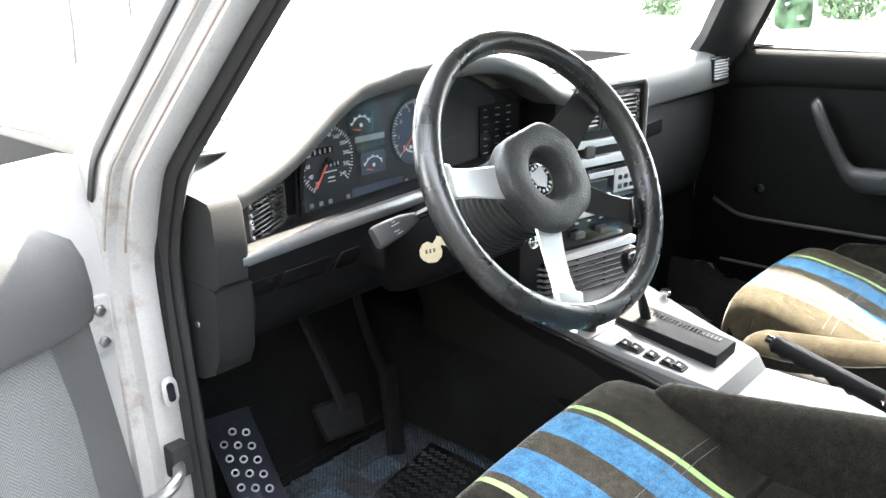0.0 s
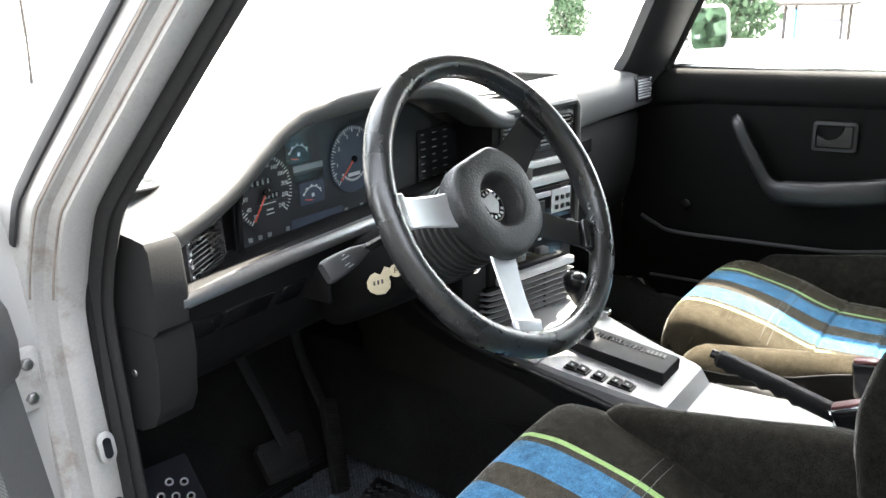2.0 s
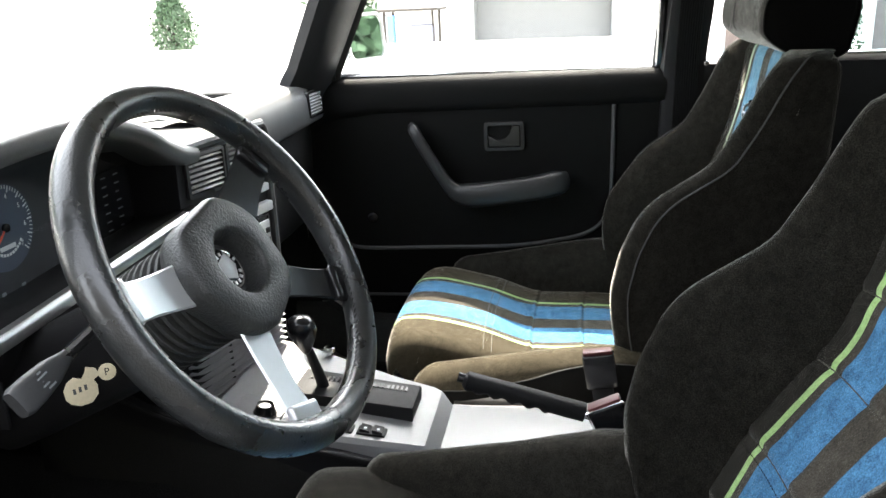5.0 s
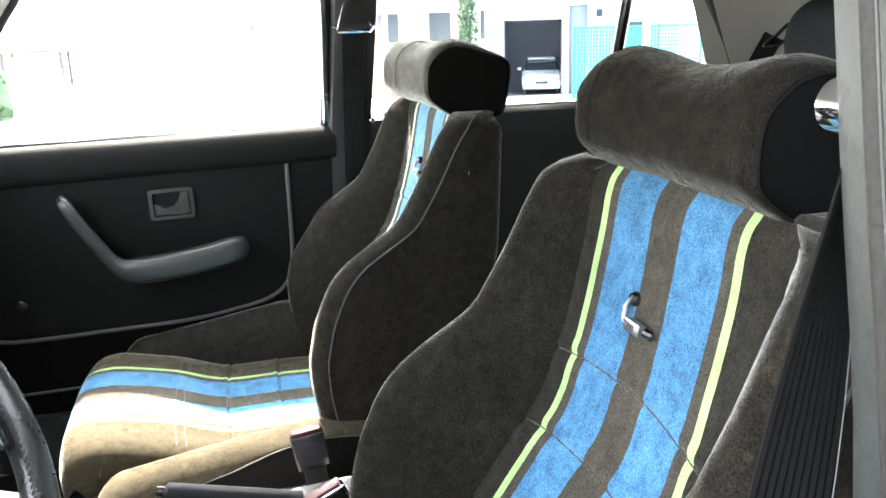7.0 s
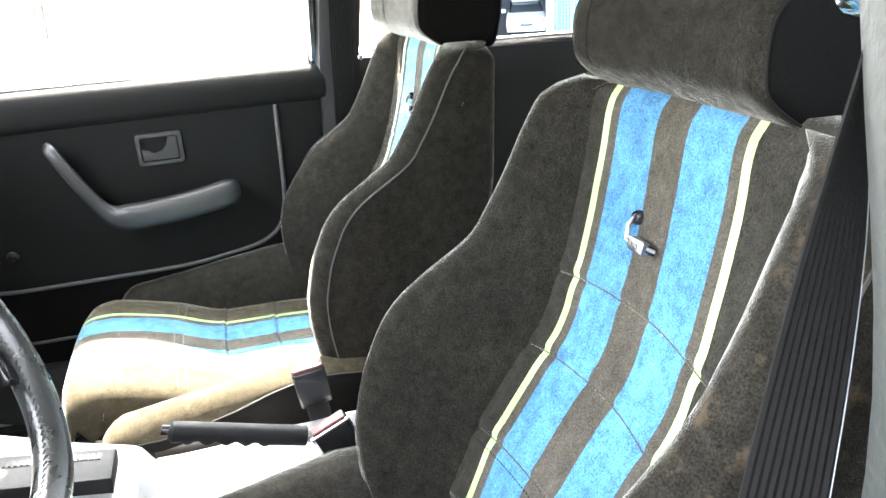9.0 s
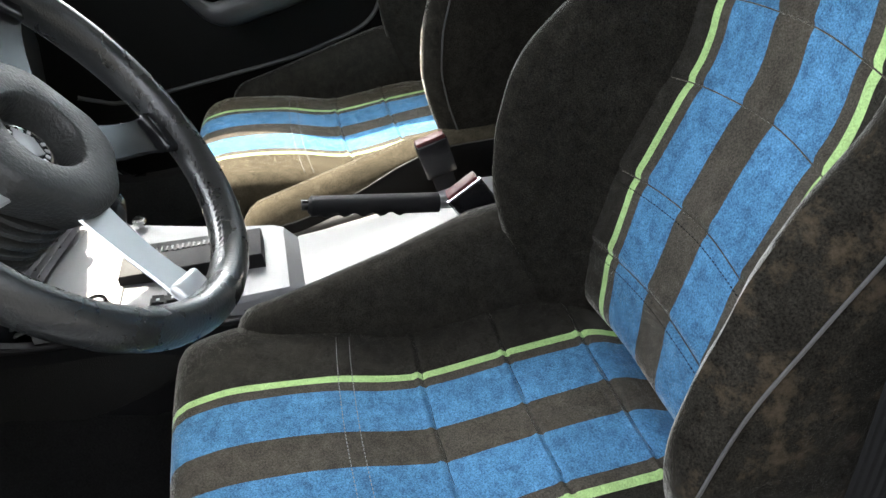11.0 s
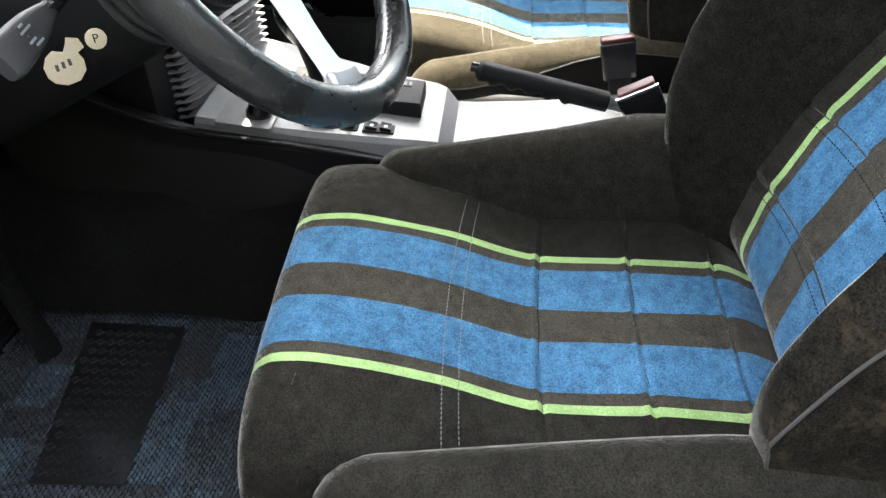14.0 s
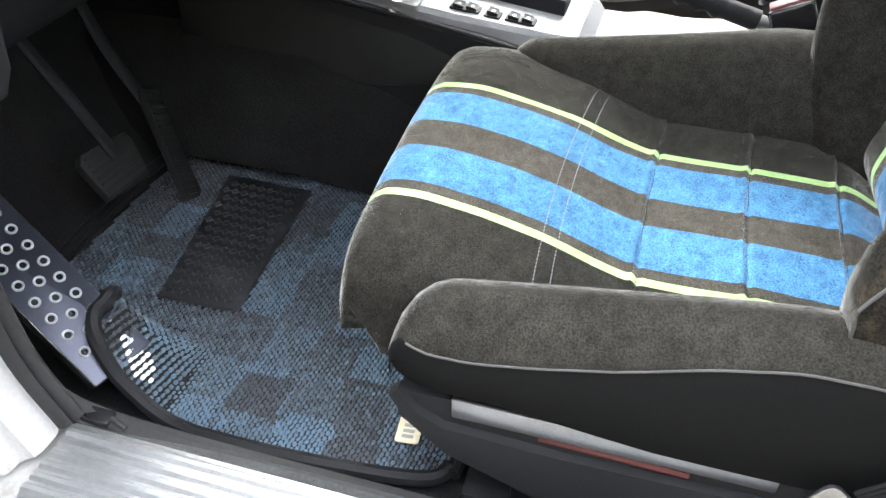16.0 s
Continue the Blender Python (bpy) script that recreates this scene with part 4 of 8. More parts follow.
            prof = [(0.140 + out * 0.7, yi - 0.012), (0.147 + out, yi + 0.08 * d), (0.163 + out, yi + 0.36 * d), (0.178 + out * 0.8, yi + 0.74 * d), (0.193 + out * 0.6, yi + 0.94 * d), (0.207 + out * 0.3, yf), (0.220, yf - 0.15 * edge), (0.233, yf - 0.54 * edge), (0.241, yf - 1.07 * edge), (0.246, yf - 0.05 - 0.2 * d), (0.247, (yf + yb) / 2), (0.243, yb + 0.022), (0.232, yb + 0.006), (0.20, yb), (0.14, yb + 0.002)]
            rings.append([(X + s * px * (tuck if px > 0.15 else 1), py, z) for px, py in prof])
        loft(bm, rings)
        wing = part("backrest_wing", bm, WORN if s < 0 and not low else VELOUR_SIDE, seat, angle=60)
        bm = nb()
        line = []
        for z in [0.49 + 0.01 * k for k in range(54)]:
            yf = max(smooth_interp(z, WING_Z, WING_Y), smooth_interp(z, BACK_Z, BACK_Y) + 0.012)
            tuck = 1.0 if z < 1.0 else 1.0 - 0.30 * ((z - 1.0) / 0.03) ** 2
            tuck *= 1.0 if z > 0.52 else 1.0 - 0.12 * ((0.52 - z) / 0.06)
            edge = 0.026
            if s < 0 and not low:
                yf -= float(np.interp(z, (0.63, 0.70, 0.74, 0.80, 0.86), (0.0, 0.010, 0.017, 0.020, 0.0)))
                edge = max(0.003, yf - smooth_interp(z, OUTER_Z, OUTER_Y))
            line.append((X + s * (0.2415 * tuck), yf - edge, z))
        tube(bm, line, 0.0014, 6)
        part("piping", bm, PIPING, wing)
    # head restraint with a dipped top and flat side cheeks
    bm = nb()
    side = [(-0.562, 1.040), (-0.556, 1.060), (-0.559, 1.090), (-0.572, 1.117), (-0.592, 1.129), (-0.618, 1.130), (-0.655, 1.118), (-0.685, 1.100), (-0.693, 1.080), (-0.686, 1.035), (-0.678, 1.014), (-0.655, 1.006), (-0.625, 1.008), (-0.592, 1.018)]
    cy, cz = -0.622, 1.066
    rings = []
    for x in [-0.1965, -0.1950, -0.190, -0.182, -0.168, -0.15, -0.13, -0.105, -0.08, -0.05, -0.02, 0.02, 0.05, 0.08, 0.105, 0.13, 0.15, 0.168, 0.182, 0.190, 0.1950, 0.1965]:
        a = abs(x)
        k = 1.0 if a < 0.185 else 1.0 - 0.20 * ((a - 0.185) / 0.0115) ** 2
        dip = 0.013 * max(0.0, math.cos(min(1.0, a / 0.15) * math.pi / 2)) ** 1.2 + 0.010 * max(0.0, (a - 0.135) / 0.06) ** 2
        frnt = 0.005 * max(0.0, math.cos(min(1.0, a / 0.17) * math.pi / 2))
        ring = []
        for (y, z) in side:
            yy, zz2 = cy + (y - cy) * k, cz + (z - cz) * k
            if z > 1.10:
                zz2 -= dip
            if y < -0.60 and z > 1.05 or y > -0.60:
                yy -= frnt if y > -0.60 else 0
            ring.append((X + shift + x * narrow, yy - back + noise.noise((x * 9, z * 9, 1.0)) * 0.002, zz2))
        rings.append(catmull(ring, 3, True))
    loft(bm, rings)
    for f in bm.faces:
        if abs(f.calc_center_median().x - X - shift) > 0.187 * narrow:
            f.material_index = 1
    head = part("headrest", bm, [HEAD_LIT if low else HEAD_SHADED, CHEEK_SHADED], seat, "grey velour headrest in sunlit tone, cheeks in shaded black" if low else "dark velour headrest with dipped top, face and cheeks in shaded tones", angle=60)
    # seam down the front of the head restraint
    bm = nb()
    k = 13 if low else 16
    tube(bm, [Vector(p) + Vector((0, 0.0003, 0.0002)) for p in rings[k][0:16]], 0.0007 if low else 0.0004, 6, up=(1, 0, 0))
    part("seam", bm, SKIRT, head, "sewn seam")
    for s in (-1, 1):
        bm = nb()
        ring = [(X + shift + s * 0.1925 * narrow, cy - back + (y - cy) * 0.955, cz + (z - cz) * 0.955 - (0.0092 if z > 1.10 else 0.0)) for y, z in side]
        tube(bm, catmull(ring, 4, True), 0.0011, 6, loop=True, up=(1, 0, 0))
        part("piping", bm, SKIRT, head)
        bm = nb()
        tube(bm, [(X + s * 0.07, -0.645, 0.985), (X + s * 0.07, -0.645, 1.04)], 0.005, 8, up=(1, 0, 0))
        part("headrest_rod", bm, CHROME, seat)
    # release lever standing proud of the backrest
    zc = 0.905
    yl = smooth_interp(zc, BACK_Z, BACK_Y)
    lm = axes((X + 0.010 + lean * 0.75, yl + 0.004, zc), (-1, 0, 0), (0, -0.18, 0.98), (0, 0.98, 0.18))
    bm = nb()
    lathe(bm, lm @ Matrix.Translation((-0.016, 0.0135, -0.008)), [(0.0065, 0.0), (0.0068, 0.006), (0.0050, 0.0085), (0.0040, 0.004)], 14)
    part("lever_pivot", bm, GLOSS_BLACK, seat, "black pivot of the lever")
    bm = nb()
    path = [lm @ Vector(q) for q in ((-0.0165, 0.015, -0.002), (-0.0135, 0.007, 0.006), (-0.0095, -0.004, 0.0075), (0.004, -0.006, 0.0075))]
    tube(bm, path, 0.0025, 8)
    prism(bm, rounded(0.026, 0.0115, 0.002, 3), lm @ Matrix.Translation((0.009, -0.005, 0.004)), 0.0, 0.0065, 0.0015)
    lev = part("lever", bm, STEEL, seat, "bright chrome lever with square end")
    bm = nb()
    for k in range(3):
        box(bm, (0.003 + 0.004 * k, -0.0075, 0.0105), (0.0055 + 0.004 * k, -0.0025, 0.0109), 0, m=lm)
    part("lever_mark", bm, DASH, lev, smooth=False)
    bm = nb()
    tube(bm, [lm @ Vector((0.021, -0.004, 0.006)), lm @ Vector((0.026, -0.006, 0.0))], 0.0036, 8)
    part("lever_stop", bm, GLOSS_BLACK, seat)
    # seat base, slide rail and floor runners
    for s in (-1, 1):
        bm = nb()
        prof = [(-0.070, 0.480), (-0.46, 0.500), (-0.47, 0.44), (-0.34, 0.415), (-0.20, 0.412), (-0.10, 0.425), (-0.068, 0.450)]
        m = axes((X + s * 0.236, 0, 0), (0, 1, 0), (0, 0, 1), (1, 0, 0))
        prism(bm, prof, m, -0.024, 0.024, 0.004)
        part("base_valance", bm, DASH_BLACK, seat, "black plastic side valance")
        bm = nb()
        box(bm, (X + s * 0.2625 - 0.003, -0.360, 0.468), (X + s * 0.2625 + 0.004, -0.115, 0.489), 0.0018)
        part("slide_rail", bm, STEEL, seat, "bare metal slide rail")
        if s < 0 and not low:
            # red rod put into the gap in place of a reddish reflection
            bm = nb()
            tube(bm, [(X - 0.258, -0.185, 0.462), (X - 0.258, -0.300, 0.459)], 0.0045, 8)
            part("reflection_rod", bm, RED_DARK, seat, "dull red rod standing in for a reddish reflection")
        bm = nb()
        prof = [(-0.072, 0.490), (-0.086, 0.468), (-0.109, 0.456), (-0.207, 0.452), (-0.31, 0.454), (-0.46, 0.458), (-0.465, 0.385), (-0.30, 0.370), (-0.199, 0.390), (-0.111, 0.424), (-0.078, 0.455), (-0.064, 0.482)]
        m = axes((X + s * 0.262, 0, 0), (0, 1, 0), (0, 0, 1), (1, 0, 0))
        prism(bm, prof, m, -0.006, 0.006, 0.002)
        part("base_cover", bm, DASH_BLACK, seat, "black plastic rail cover")
        bm = nb()
        box(bm, (X + s * 0.215 - 0.018, -0.50, 0.3005), (X + s * 0.215 + 0.018, -0.115, 0.322), 0.004)
        box(bm, (X + s * 0.215 - 0.010, -0.46, 0.32), (X + s * 0.215 + 0.010, -0.16, 0.42), 0.003)
        part("floor_runner", bm, DASH_BLACK, seat, "black floor runner")
    bm = nb()
    box(bm, (X - 0.19, -0.50, 0.43), (X + 0.19, -0.05, 0.455), 0.006)
    part("seat_pan", bm, DASH_BLACK, seat, "black seat pan")
    return seat


build_seat(SEAT_X, "dark velour sport seat with blue and green stripes, worn bolster")
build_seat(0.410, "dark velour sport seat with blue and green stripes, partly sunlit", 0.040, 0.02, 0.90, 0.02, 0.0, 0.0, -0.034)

# ---- dashboard ----
dash = thing("dashboard", "dark grey moulded dashboard with satin trim strip", "dashboard", (0, 0.30, 0.60))
HOOD = [(-0.690, 0.884), (-0.660, 0.888), (-0.625, 0.897), (-0.585, 0.910), (-0.55, 0.926), (-0.515, 0.947), (-0.484, 0.966), (-0.450, 0.980), (-0.41, 0.988), (-0.35, 0.994), (-0.28, 0.998), (-0.21, 0.996), (-0.165, 0.985), (-0.12, 0.967), (-0.075, 0.945), (-0.035, 0.930), (0.0, 0.925)]
hood = [Vector((p.x, 0, p.z)) for p in catmull([(x, 0, z) for x, z in HOOD], 4)]


def lip_y(x):
    return float(np.interp(x, (-0.70, -0.66, -0.55, -0.45, -0.12, 0.0), (0.236, 0.214, 0.228, 0.236, 0.200, 0.205)))


# upper shell: lip, hood and the slope up to the windscreen
bm = nb()
rows = []
sections = [(0.060, -0.016), (0.010, -0.0155), (0.002, -0.013), (-0.002, -0.007), (-0.003, 0.000), (-0.001, 0.0065), (0.003, 0.0105), (0.009, 0.0125), (0.05, 0.013), (0.12, 0.004)]
for dy, dz in sections:
    rows.append([(p.x, lip_y(p.x) + dy, p.z + dz) for p in hood])
rows.append([(p.x, 0.42 + 0.10 * (1 - (p.x / 0.7) ** 2), 0.897 + (p.z - 0.897) * 0.45) for p in hood])
rows.append([(p.x, 0.50 + 0.17 * (1 - (p.x / 0.7) ** 2) - 0.05, 0.893) for p in hood])
loft(bm, rows, False, False)
part("upper_shell", bm, DASH, dash, "grey grained hood over the dials", angle=50)
# left end cheek
bm = nb()
cheek = [(0.275, 0.904), (0.222, 0.899), (0.205, 0.896), (0.199, 0.888), (0.197, 0.84), (0.199, 0.806), (0.206, 0.799), (0.50, 0.799), (0.50, 0.897)]
prism(bm, cheek, axes((-0.703, 0, 0), (0, 1, 0), (0, 0, 1), (1, 0, 0)), 0.0, 0.040, 0.003)
part("end_cheek", bm, DASH_SHADED, dash, "grey end cheek")
bm = nb()
kick = [(0.210, 0.7975), (0.209, 0.76), (0.214, 0.715), (0.226, 0.692), (0.250, 0.680), (0.33, 0.668), (0.50, 0.66), (0.50, 0.7975)]
prism(bm, kick, axes((-0.702, 0, 0), (0, 1, 0), (0, 0, 1), (1, 0, 0)), 0.0, 0.05, 0.004)
part("kick_panel", bm, DASH_SHADED, dash, "grey lower end panel")
for y, z in ((0.270, 0.745), (0.238, 0.748)):
    bm = nb()
    m = axes((-0.7015, y + 0.012, z), (0, 1, 0), (0, 0, 1), (-1, 0, 0))
    disc(bm, m, 0.0042, 0.002, 12, 0.0008)
    box(bm, (-0.0036, -0.0006, 0.0018), (0.0036, 0.0006, 0.0026), 0, m=m)
    part("screw", bm, STEEL, dash, "small cross-head screw")
# dial panel behind the hood
bm = nb()
xs = [(-0.66 + 0.0132 * k) for k in range(51)]
top = lambda x: float(np.interp(x, [p.x for p in hood], [p.z for p in hood])) - 0.016
loft(bm, [[(x, float(np.interp(x, (-0.66, -0.56, -0.53), (0.236, 0.288, 0.300))), z0 if z0 else top(x)) for x in xs] for z0 in (0.815, 0)], False, False)
part("dial_backing", bm, DASH_BLACK, dash, "black backing behind the dials")
# inner lower ledge under the dials down to the trim strip
bm = nb()
loft(bm, [[(-0.668, 0.200, 0.834), (-0.02, 0.205, 0.852)], [(-0.668, 0.212, 0.838), (-0.02, 0.215, 0.856)], [(-0.60, 0.262, 0.826), (-0.02, 0.302, 0.832)]], False, False)
part("dial_ledge", bm, DASH_BLACK, dash, "black sloping ledge")
# satin trim strip
bm = nb()
loft(bm, [[(x, 0.202 + dy, z + dz) for dy, dz in ((0.006, 0.0095), (-0.001, 0.0085), (-0.0045, 0.004), (-0.005, -0.003), (-0.002, -0.008), (0.006, -0.0095))] for x, z in ((-0.670, 0.8255), (-0.668, 0.8255), (-0.53, 0.832), (-0.38, 0.837), (-0.20, 0.843), (-0.06, 0.848))])
part("trim_strip", bm, STRIP, dash, "bright satin trim strip")
# lower panel under the strip
bm = nb()
rows = []
for x in (-0.662, -0.655, -0.5, -0.3, -0.1, 0.16):
    rows.append([(x, 0.212, 0.822 + (x + 0.66) * 0.04), (x, 0.220, 0.800), (x, 0.245, 0.765), (x, 0.262, 0.735), (x, 0.285, 0.700), (x, 0.33, 0.665), (x, 0.42, 0.645), (x, 0.55, 0.66), (x, 0.55, 0.82)])
loft(bm, rows)
part("lower_panel", bm, DASH_BLACK, dash, "black lower panel below the strip")
for k, (x0, x1) in enumerate(((-0.645, -0.600), (-0.595, -0.52), (-0.505, -0.465))):
    bm = nb()
    m = axes(((x0 + x1) / 2, 0.2385, 0.7745), (1, 0, 0), (0, 0.58, -0.81), (0, -0.81, -0.58))
    prism(bm, rounded(x1 - x0, 0.034, 0.004), m, -0.004, 0.004, 0.0015)
    part("switch_blank", bm, GLOSS_BLACK, dash, "glossy black switch blank")
bm = nb()
box(bm, (-0.452, 0.205, 0.752), (-0.446, 0.262, 0.80), 0.002)
part("panel_rib", bm, DASH_BLACK, dash)


def vent(name, m, w, h, n, parent, slant=0.0, frame_mat=None, pitch=18, slat_mat=None):
    v = part(name, prism(nb(), rounded(w, h, 0.004), m, -0.020, -0.016), GLOSS_BLACK, parent, "slatted black air vent")
    bm = nb()
    out, inn = rounded(w, h, 0.005), rounded(w - 0.010, h - 0.010, 0.003)
    loft(bm, [[m @ Vector((x, y, z)) for x, y in o] for o, z in ((out, -0.016), (out, 0.001), (inn, 0.002), (inn, -0.016))], True, False)
    part("frame", bm, frame_mat or VENT, v)
    for k in range(n):
        bm = nb()
        y = -h / 2 + 0.009 + (h - 0.018) * k / (n - 1)
        mm = m @ Matrix.Translation((0, y, -0.006)) @ Matrix.Rotation(radians(pitch), 4, 'X')
        box(bm, (-w / 2 + 0.005, -0.0010, -0.005), (w / 2 - 0.005, 0.0010, 0.0072), 0.0008, 1, m=mm)
        part("slat", bm, slat_mat or VENT, v)
    return v


# left vent, angled to the driver
mv = axes((-0.602, 0.2405, 0.8595), (0.107, 0.057, 0.0), (0, 0.05, 1), (0.47, -0.88, 0))
v = vent("vent_left", mv, 0.100, 0.052, 7, dash)
bm = nb()
disc(bm, mv @ Matrix.Translation((-0.046, 0.0, 0.001)), 0.0035, 0.003, 12, 0.001)
for y in (-0.018, -0.006, 0.008, 0.018):
    box(bm, (-0.0485, y - 0.0025, 0.001), (-0.0445, y + 0.0025, 0.0045), 0.0006, 1, m=mv)
part("vent_wheel", bm, CHROME, v, "ribbed bright thumb wheel")

# dials
PANEL_Y = 0.2905
mp = axes((0, PANEL_Y, 0), (1, 0, 0), (0, 0, 1), (0, -1, 0))
cluster = part("instrument_cluster", prism(nb(), [(-0.520, 0.822), (-0.518, 0.880), (-0.507, 0.910), (-0.485, 0.938), (-0.455, 0.955), (-0.40, 0.966), (-0.30, 0.974), (-0.20, 0.972), (-0.15, 0.955), (-0.11, 0.93), (-0.10, 0.85), (-0.105, 0.832)], mp, -0.004, 0.0), DIAL, dash, "dark instrument cluster with red needles")
bm = nb()
edge = catmull([(-0.522, 0, 0.822), (-0.520, 0, 0.880), (-0.509, 0, 0.911), (-0.486, 0, 0.940), (-0.455, 0, 0.958), (-0.40, 0, 0.969), (-0.30, 0, 0.977), (-0.20, 0, 0.975)], 6)
tube(bm, [(p.x, PANEL_Y - 0.012, p.z) for p in edge], 0.0042, 8)
part("cluster_rim", bm, GLOSS_BLACK, cluster)


def gauge(cx, cz, r, face, a0, a1, numbers, needle_at, name):
    m = axes((cx, PANEL_Y - 0.0012, cz), (1, 0, 0), (0, 0, 1), (0, -1, 0))
    g = part(name, disc(nb(), m, r, 0.0012, 40), face, cluster, "round white-marked dial")
    bm = nb()
    n = 48
    for k in range(n + 1):
        a = radians(a0 + (a1 - a0) * k / n)
        ln = 0.0075 if k % 4 == 0 else 0.0042
        mm = m @ Matrix.Rotation(a, 4, 'Z')
        box(bm, (r - 0.0015 - ln, -0.0005 - 0.0003 * (k % 4 == 0), 0.0012), (r - 0.0015, 0.0005 + 0.0003 * (k % 4 == 0), 0.0017), 0, m=mm)
    tagged(part("scale", bm, WHITE_MARK, g, "white scale marks", smooth=False), kind="stuff")
    for k, s in enumerate(numbers):
        a = radians(a0 + (a1 - a0) * k / (len(numbers) - 1))
        p = m @ Vector(((r - 0.0135) * math.cos(a), (r - 0.0135) * math.sin(a), 0.0016))
        text(s, 0.0075, axes(p, (1, 0, 0), (0, 0, 1), (0, -1, 0)), WHITE_MARK, g, "numeral")
    bm = nb()
    a = radians(needle_at)
    mm = m @ Matrix.Rotation(a, 4, 'Z')
    box(bm, (-0.004, -0.0016, 0.003), (r - 0.007, 0.0012, 0.0042), 0.0005, 1, m=mm)
    part("needle", bm, RED, g, "red needle")
    bm = nb()
    disc(bm, m @ Matrix.Translation((0, 0, 0.002)), 0.0048, 0.004, 16, 0.001)
    part("needle_hub", bm, GLOSS_BLACK, g)
    return m, g


m1, speedo = gauge(-0.467, 0.889, 0.047, DIAL, 235, -40, ["20", "40", "60", "80", "100", "120", "140", "160", "180", "200", "220", "240"], 236, "speedometer")
m2, tacho = gauge(-0.300, 0.903, 0.047, DIAL_BLUE, 225, -45, ["0", "1", "2", "3", "4", "5", "6", "7"], 222, "tachometer")
for (x0, x1, z, w) in ((-0.006, 0.022, -0.006, 0.0075), (-0.025, 0.010, 0.014, 0.009)):
    bm = nb()
    box(bm, (x0, z - w / 2, 0.0012), (x1, z + w / 2, 0.0018), 0.0004, 1, m=m1)
    cnt = part("odometer", bm, GLOSS_BLACK, speedo, "black counter window")
    bm = nb()
    for k in range(4):
        xx = x0 + 0.003 + (x1 - x0 - 0.006) * k / 3.4
        box(bm, (xx, z - w / 3, 0.0018), (xx + 0.003, z + w / 3, 0.0021), 0, m=m1)
    part("digit_bars", bm, LCD, cnt, smooth=False)
bm = nb()
box(bm, (-0.010, -0.0155, 0.0012), (0.016, -0.0142, 0.0016), 0, m=m1)
box(bm, (0.000, -0.024, 0.0012), (0.011, -0.022, 0.0016), 0, m=m1)
box(bm, (-0.001, -0.029, 0.0012), (0.012, -0.0278, 0.0016), 0, m=m1)
part("unit_bars", bm, WHITE_MARK, speedo, "small unreadable print", smooth=False)
# economy arc on the tachometer
bm = nb()
for k in range(12):
    mm = m2 @ Matrix.Rotation(radians(220 + k * 9), 4, 'Z')
    box(bm, (0.028, -0.0016, 0.0012), (0.031, 0.0016, 0.0016), 0, m=mm)
box(bm, (-0.012, -0.024, 0.0012), (0.013, -0.019, 0.0015), 0, m=m2)
part("economy_scale", bm, WHITE_MARK, tacho, "pale lower scale", smooth=False)
# clear cover leaning over the dials
bm = nb()
rows = []
for k in range(2):
    z = (0.829, 0.958)[k]
    rows.append([(-0.512 + 0.035 * k, PANEL_Y - 0.014 - 0.012 * k, z), (-0.215, PANEL_Y - 0.014 - 0.012 * k, z + 0.010 * k)])
loft(bm, rows, False, False)
lens = part("clear_cover", bm, GAUGE_GLASS, cluster, "clear plastic cover over the dials", smooth=False)
lens.visible_shadow = False
# small gauges and display between the dials
for cx, cz, nm in ((-0.404, 0.930, "temperature_gauge"), (-0.383, 0.872, "fuel_gauge")):
    m = axes((cx, PANEL_Y, cz), (1, 0, 0), (0, 0, 1), (0, -1, 0))
    g = part(nm, prism(nb(), rounded(0.046, 0.030, 0.003), m, 0.0, 0.0012), DIAL_BLUE if "fuel" in nm else GLOSS_BLACK, cluster, "small arc gauge")
    bm = nb()
    for k in range(14):
        a = radians(150 - 120 * k / 13)
        mm = m @ Matrix.Translation((0, -0.010, 0)) @ Matrix.Rotation(a, 4, 'Z')
        box(bm, (0.0175, -0.0014, 0.0012), (0.0190 + 0.002 * (k % 3 == 0), 0.0014, 0.0017), 0, m=mm)
    box(bm, (-0.002, -0.006, 0.0012), (0.003, -0.001, 0.0016), 0, m=m)
    tagged(part("scale", bm, WHITE_MARK, g, smooth=False), kind="stuff")
    bm = nb()
    mm = m @ Matrix.Translation((-0.002, -0.010, 0)) @ Matrix.Rotation(radians(168), 4, 'Z')
    box(bm, (0.0, -0.0008, 0.002), (0.013, 0.0008, 0.0028), 0, m=mm)
    part("needle", bm, RED, g, "red needle")
for z, h, mt in ((0.9075, 0.008, LCD), (0.8955, 0.010, GLOSS_BLACK)):
    bm = nb()
    box(bm, (-0.415, z - h / 2, 0.0), (-0.360, z + h / 2, 0.0016), 0.0006, 1, m=mp)
    part("display", bm, mt, cluster, "pale service display" if mt is LCD else "")
for k, x in enumerate((-0.496, -0.480, -0.464, -0.432, -0.318, -0.285)):
    bm = nb()
    box(bm, (x - 0.0035, 0.8305, 0.0), (x + 0.0035, 0.8365, 0.0014), 0.001, 1, m=mp)
    part("warning_lamp", bm, LCD, cluster, "small white lamp symbol", smooth=False)
bm = nb()
box(bm, (-0.425, 0.8275, 0.0), (-0.325, 0.842, 0.0010), 0.001, 1, m=mp)
part("lamp_strip", bm, DIAL_BLUE, cluster)
# check panel to the right of the dials
m3 = axes((-0.098, PANEL_Y - 0.001, 0.878), (1, 0, 0), (0, 0, 1), (0, -1, 0))
chk = part("check_panel", prism(nb(), rounded(0.105, 0.085, 0.004), m3, 0.0, 0.002), GLOSS_BLACK, dash, "black check panel with tiny legends")
bm = nb()
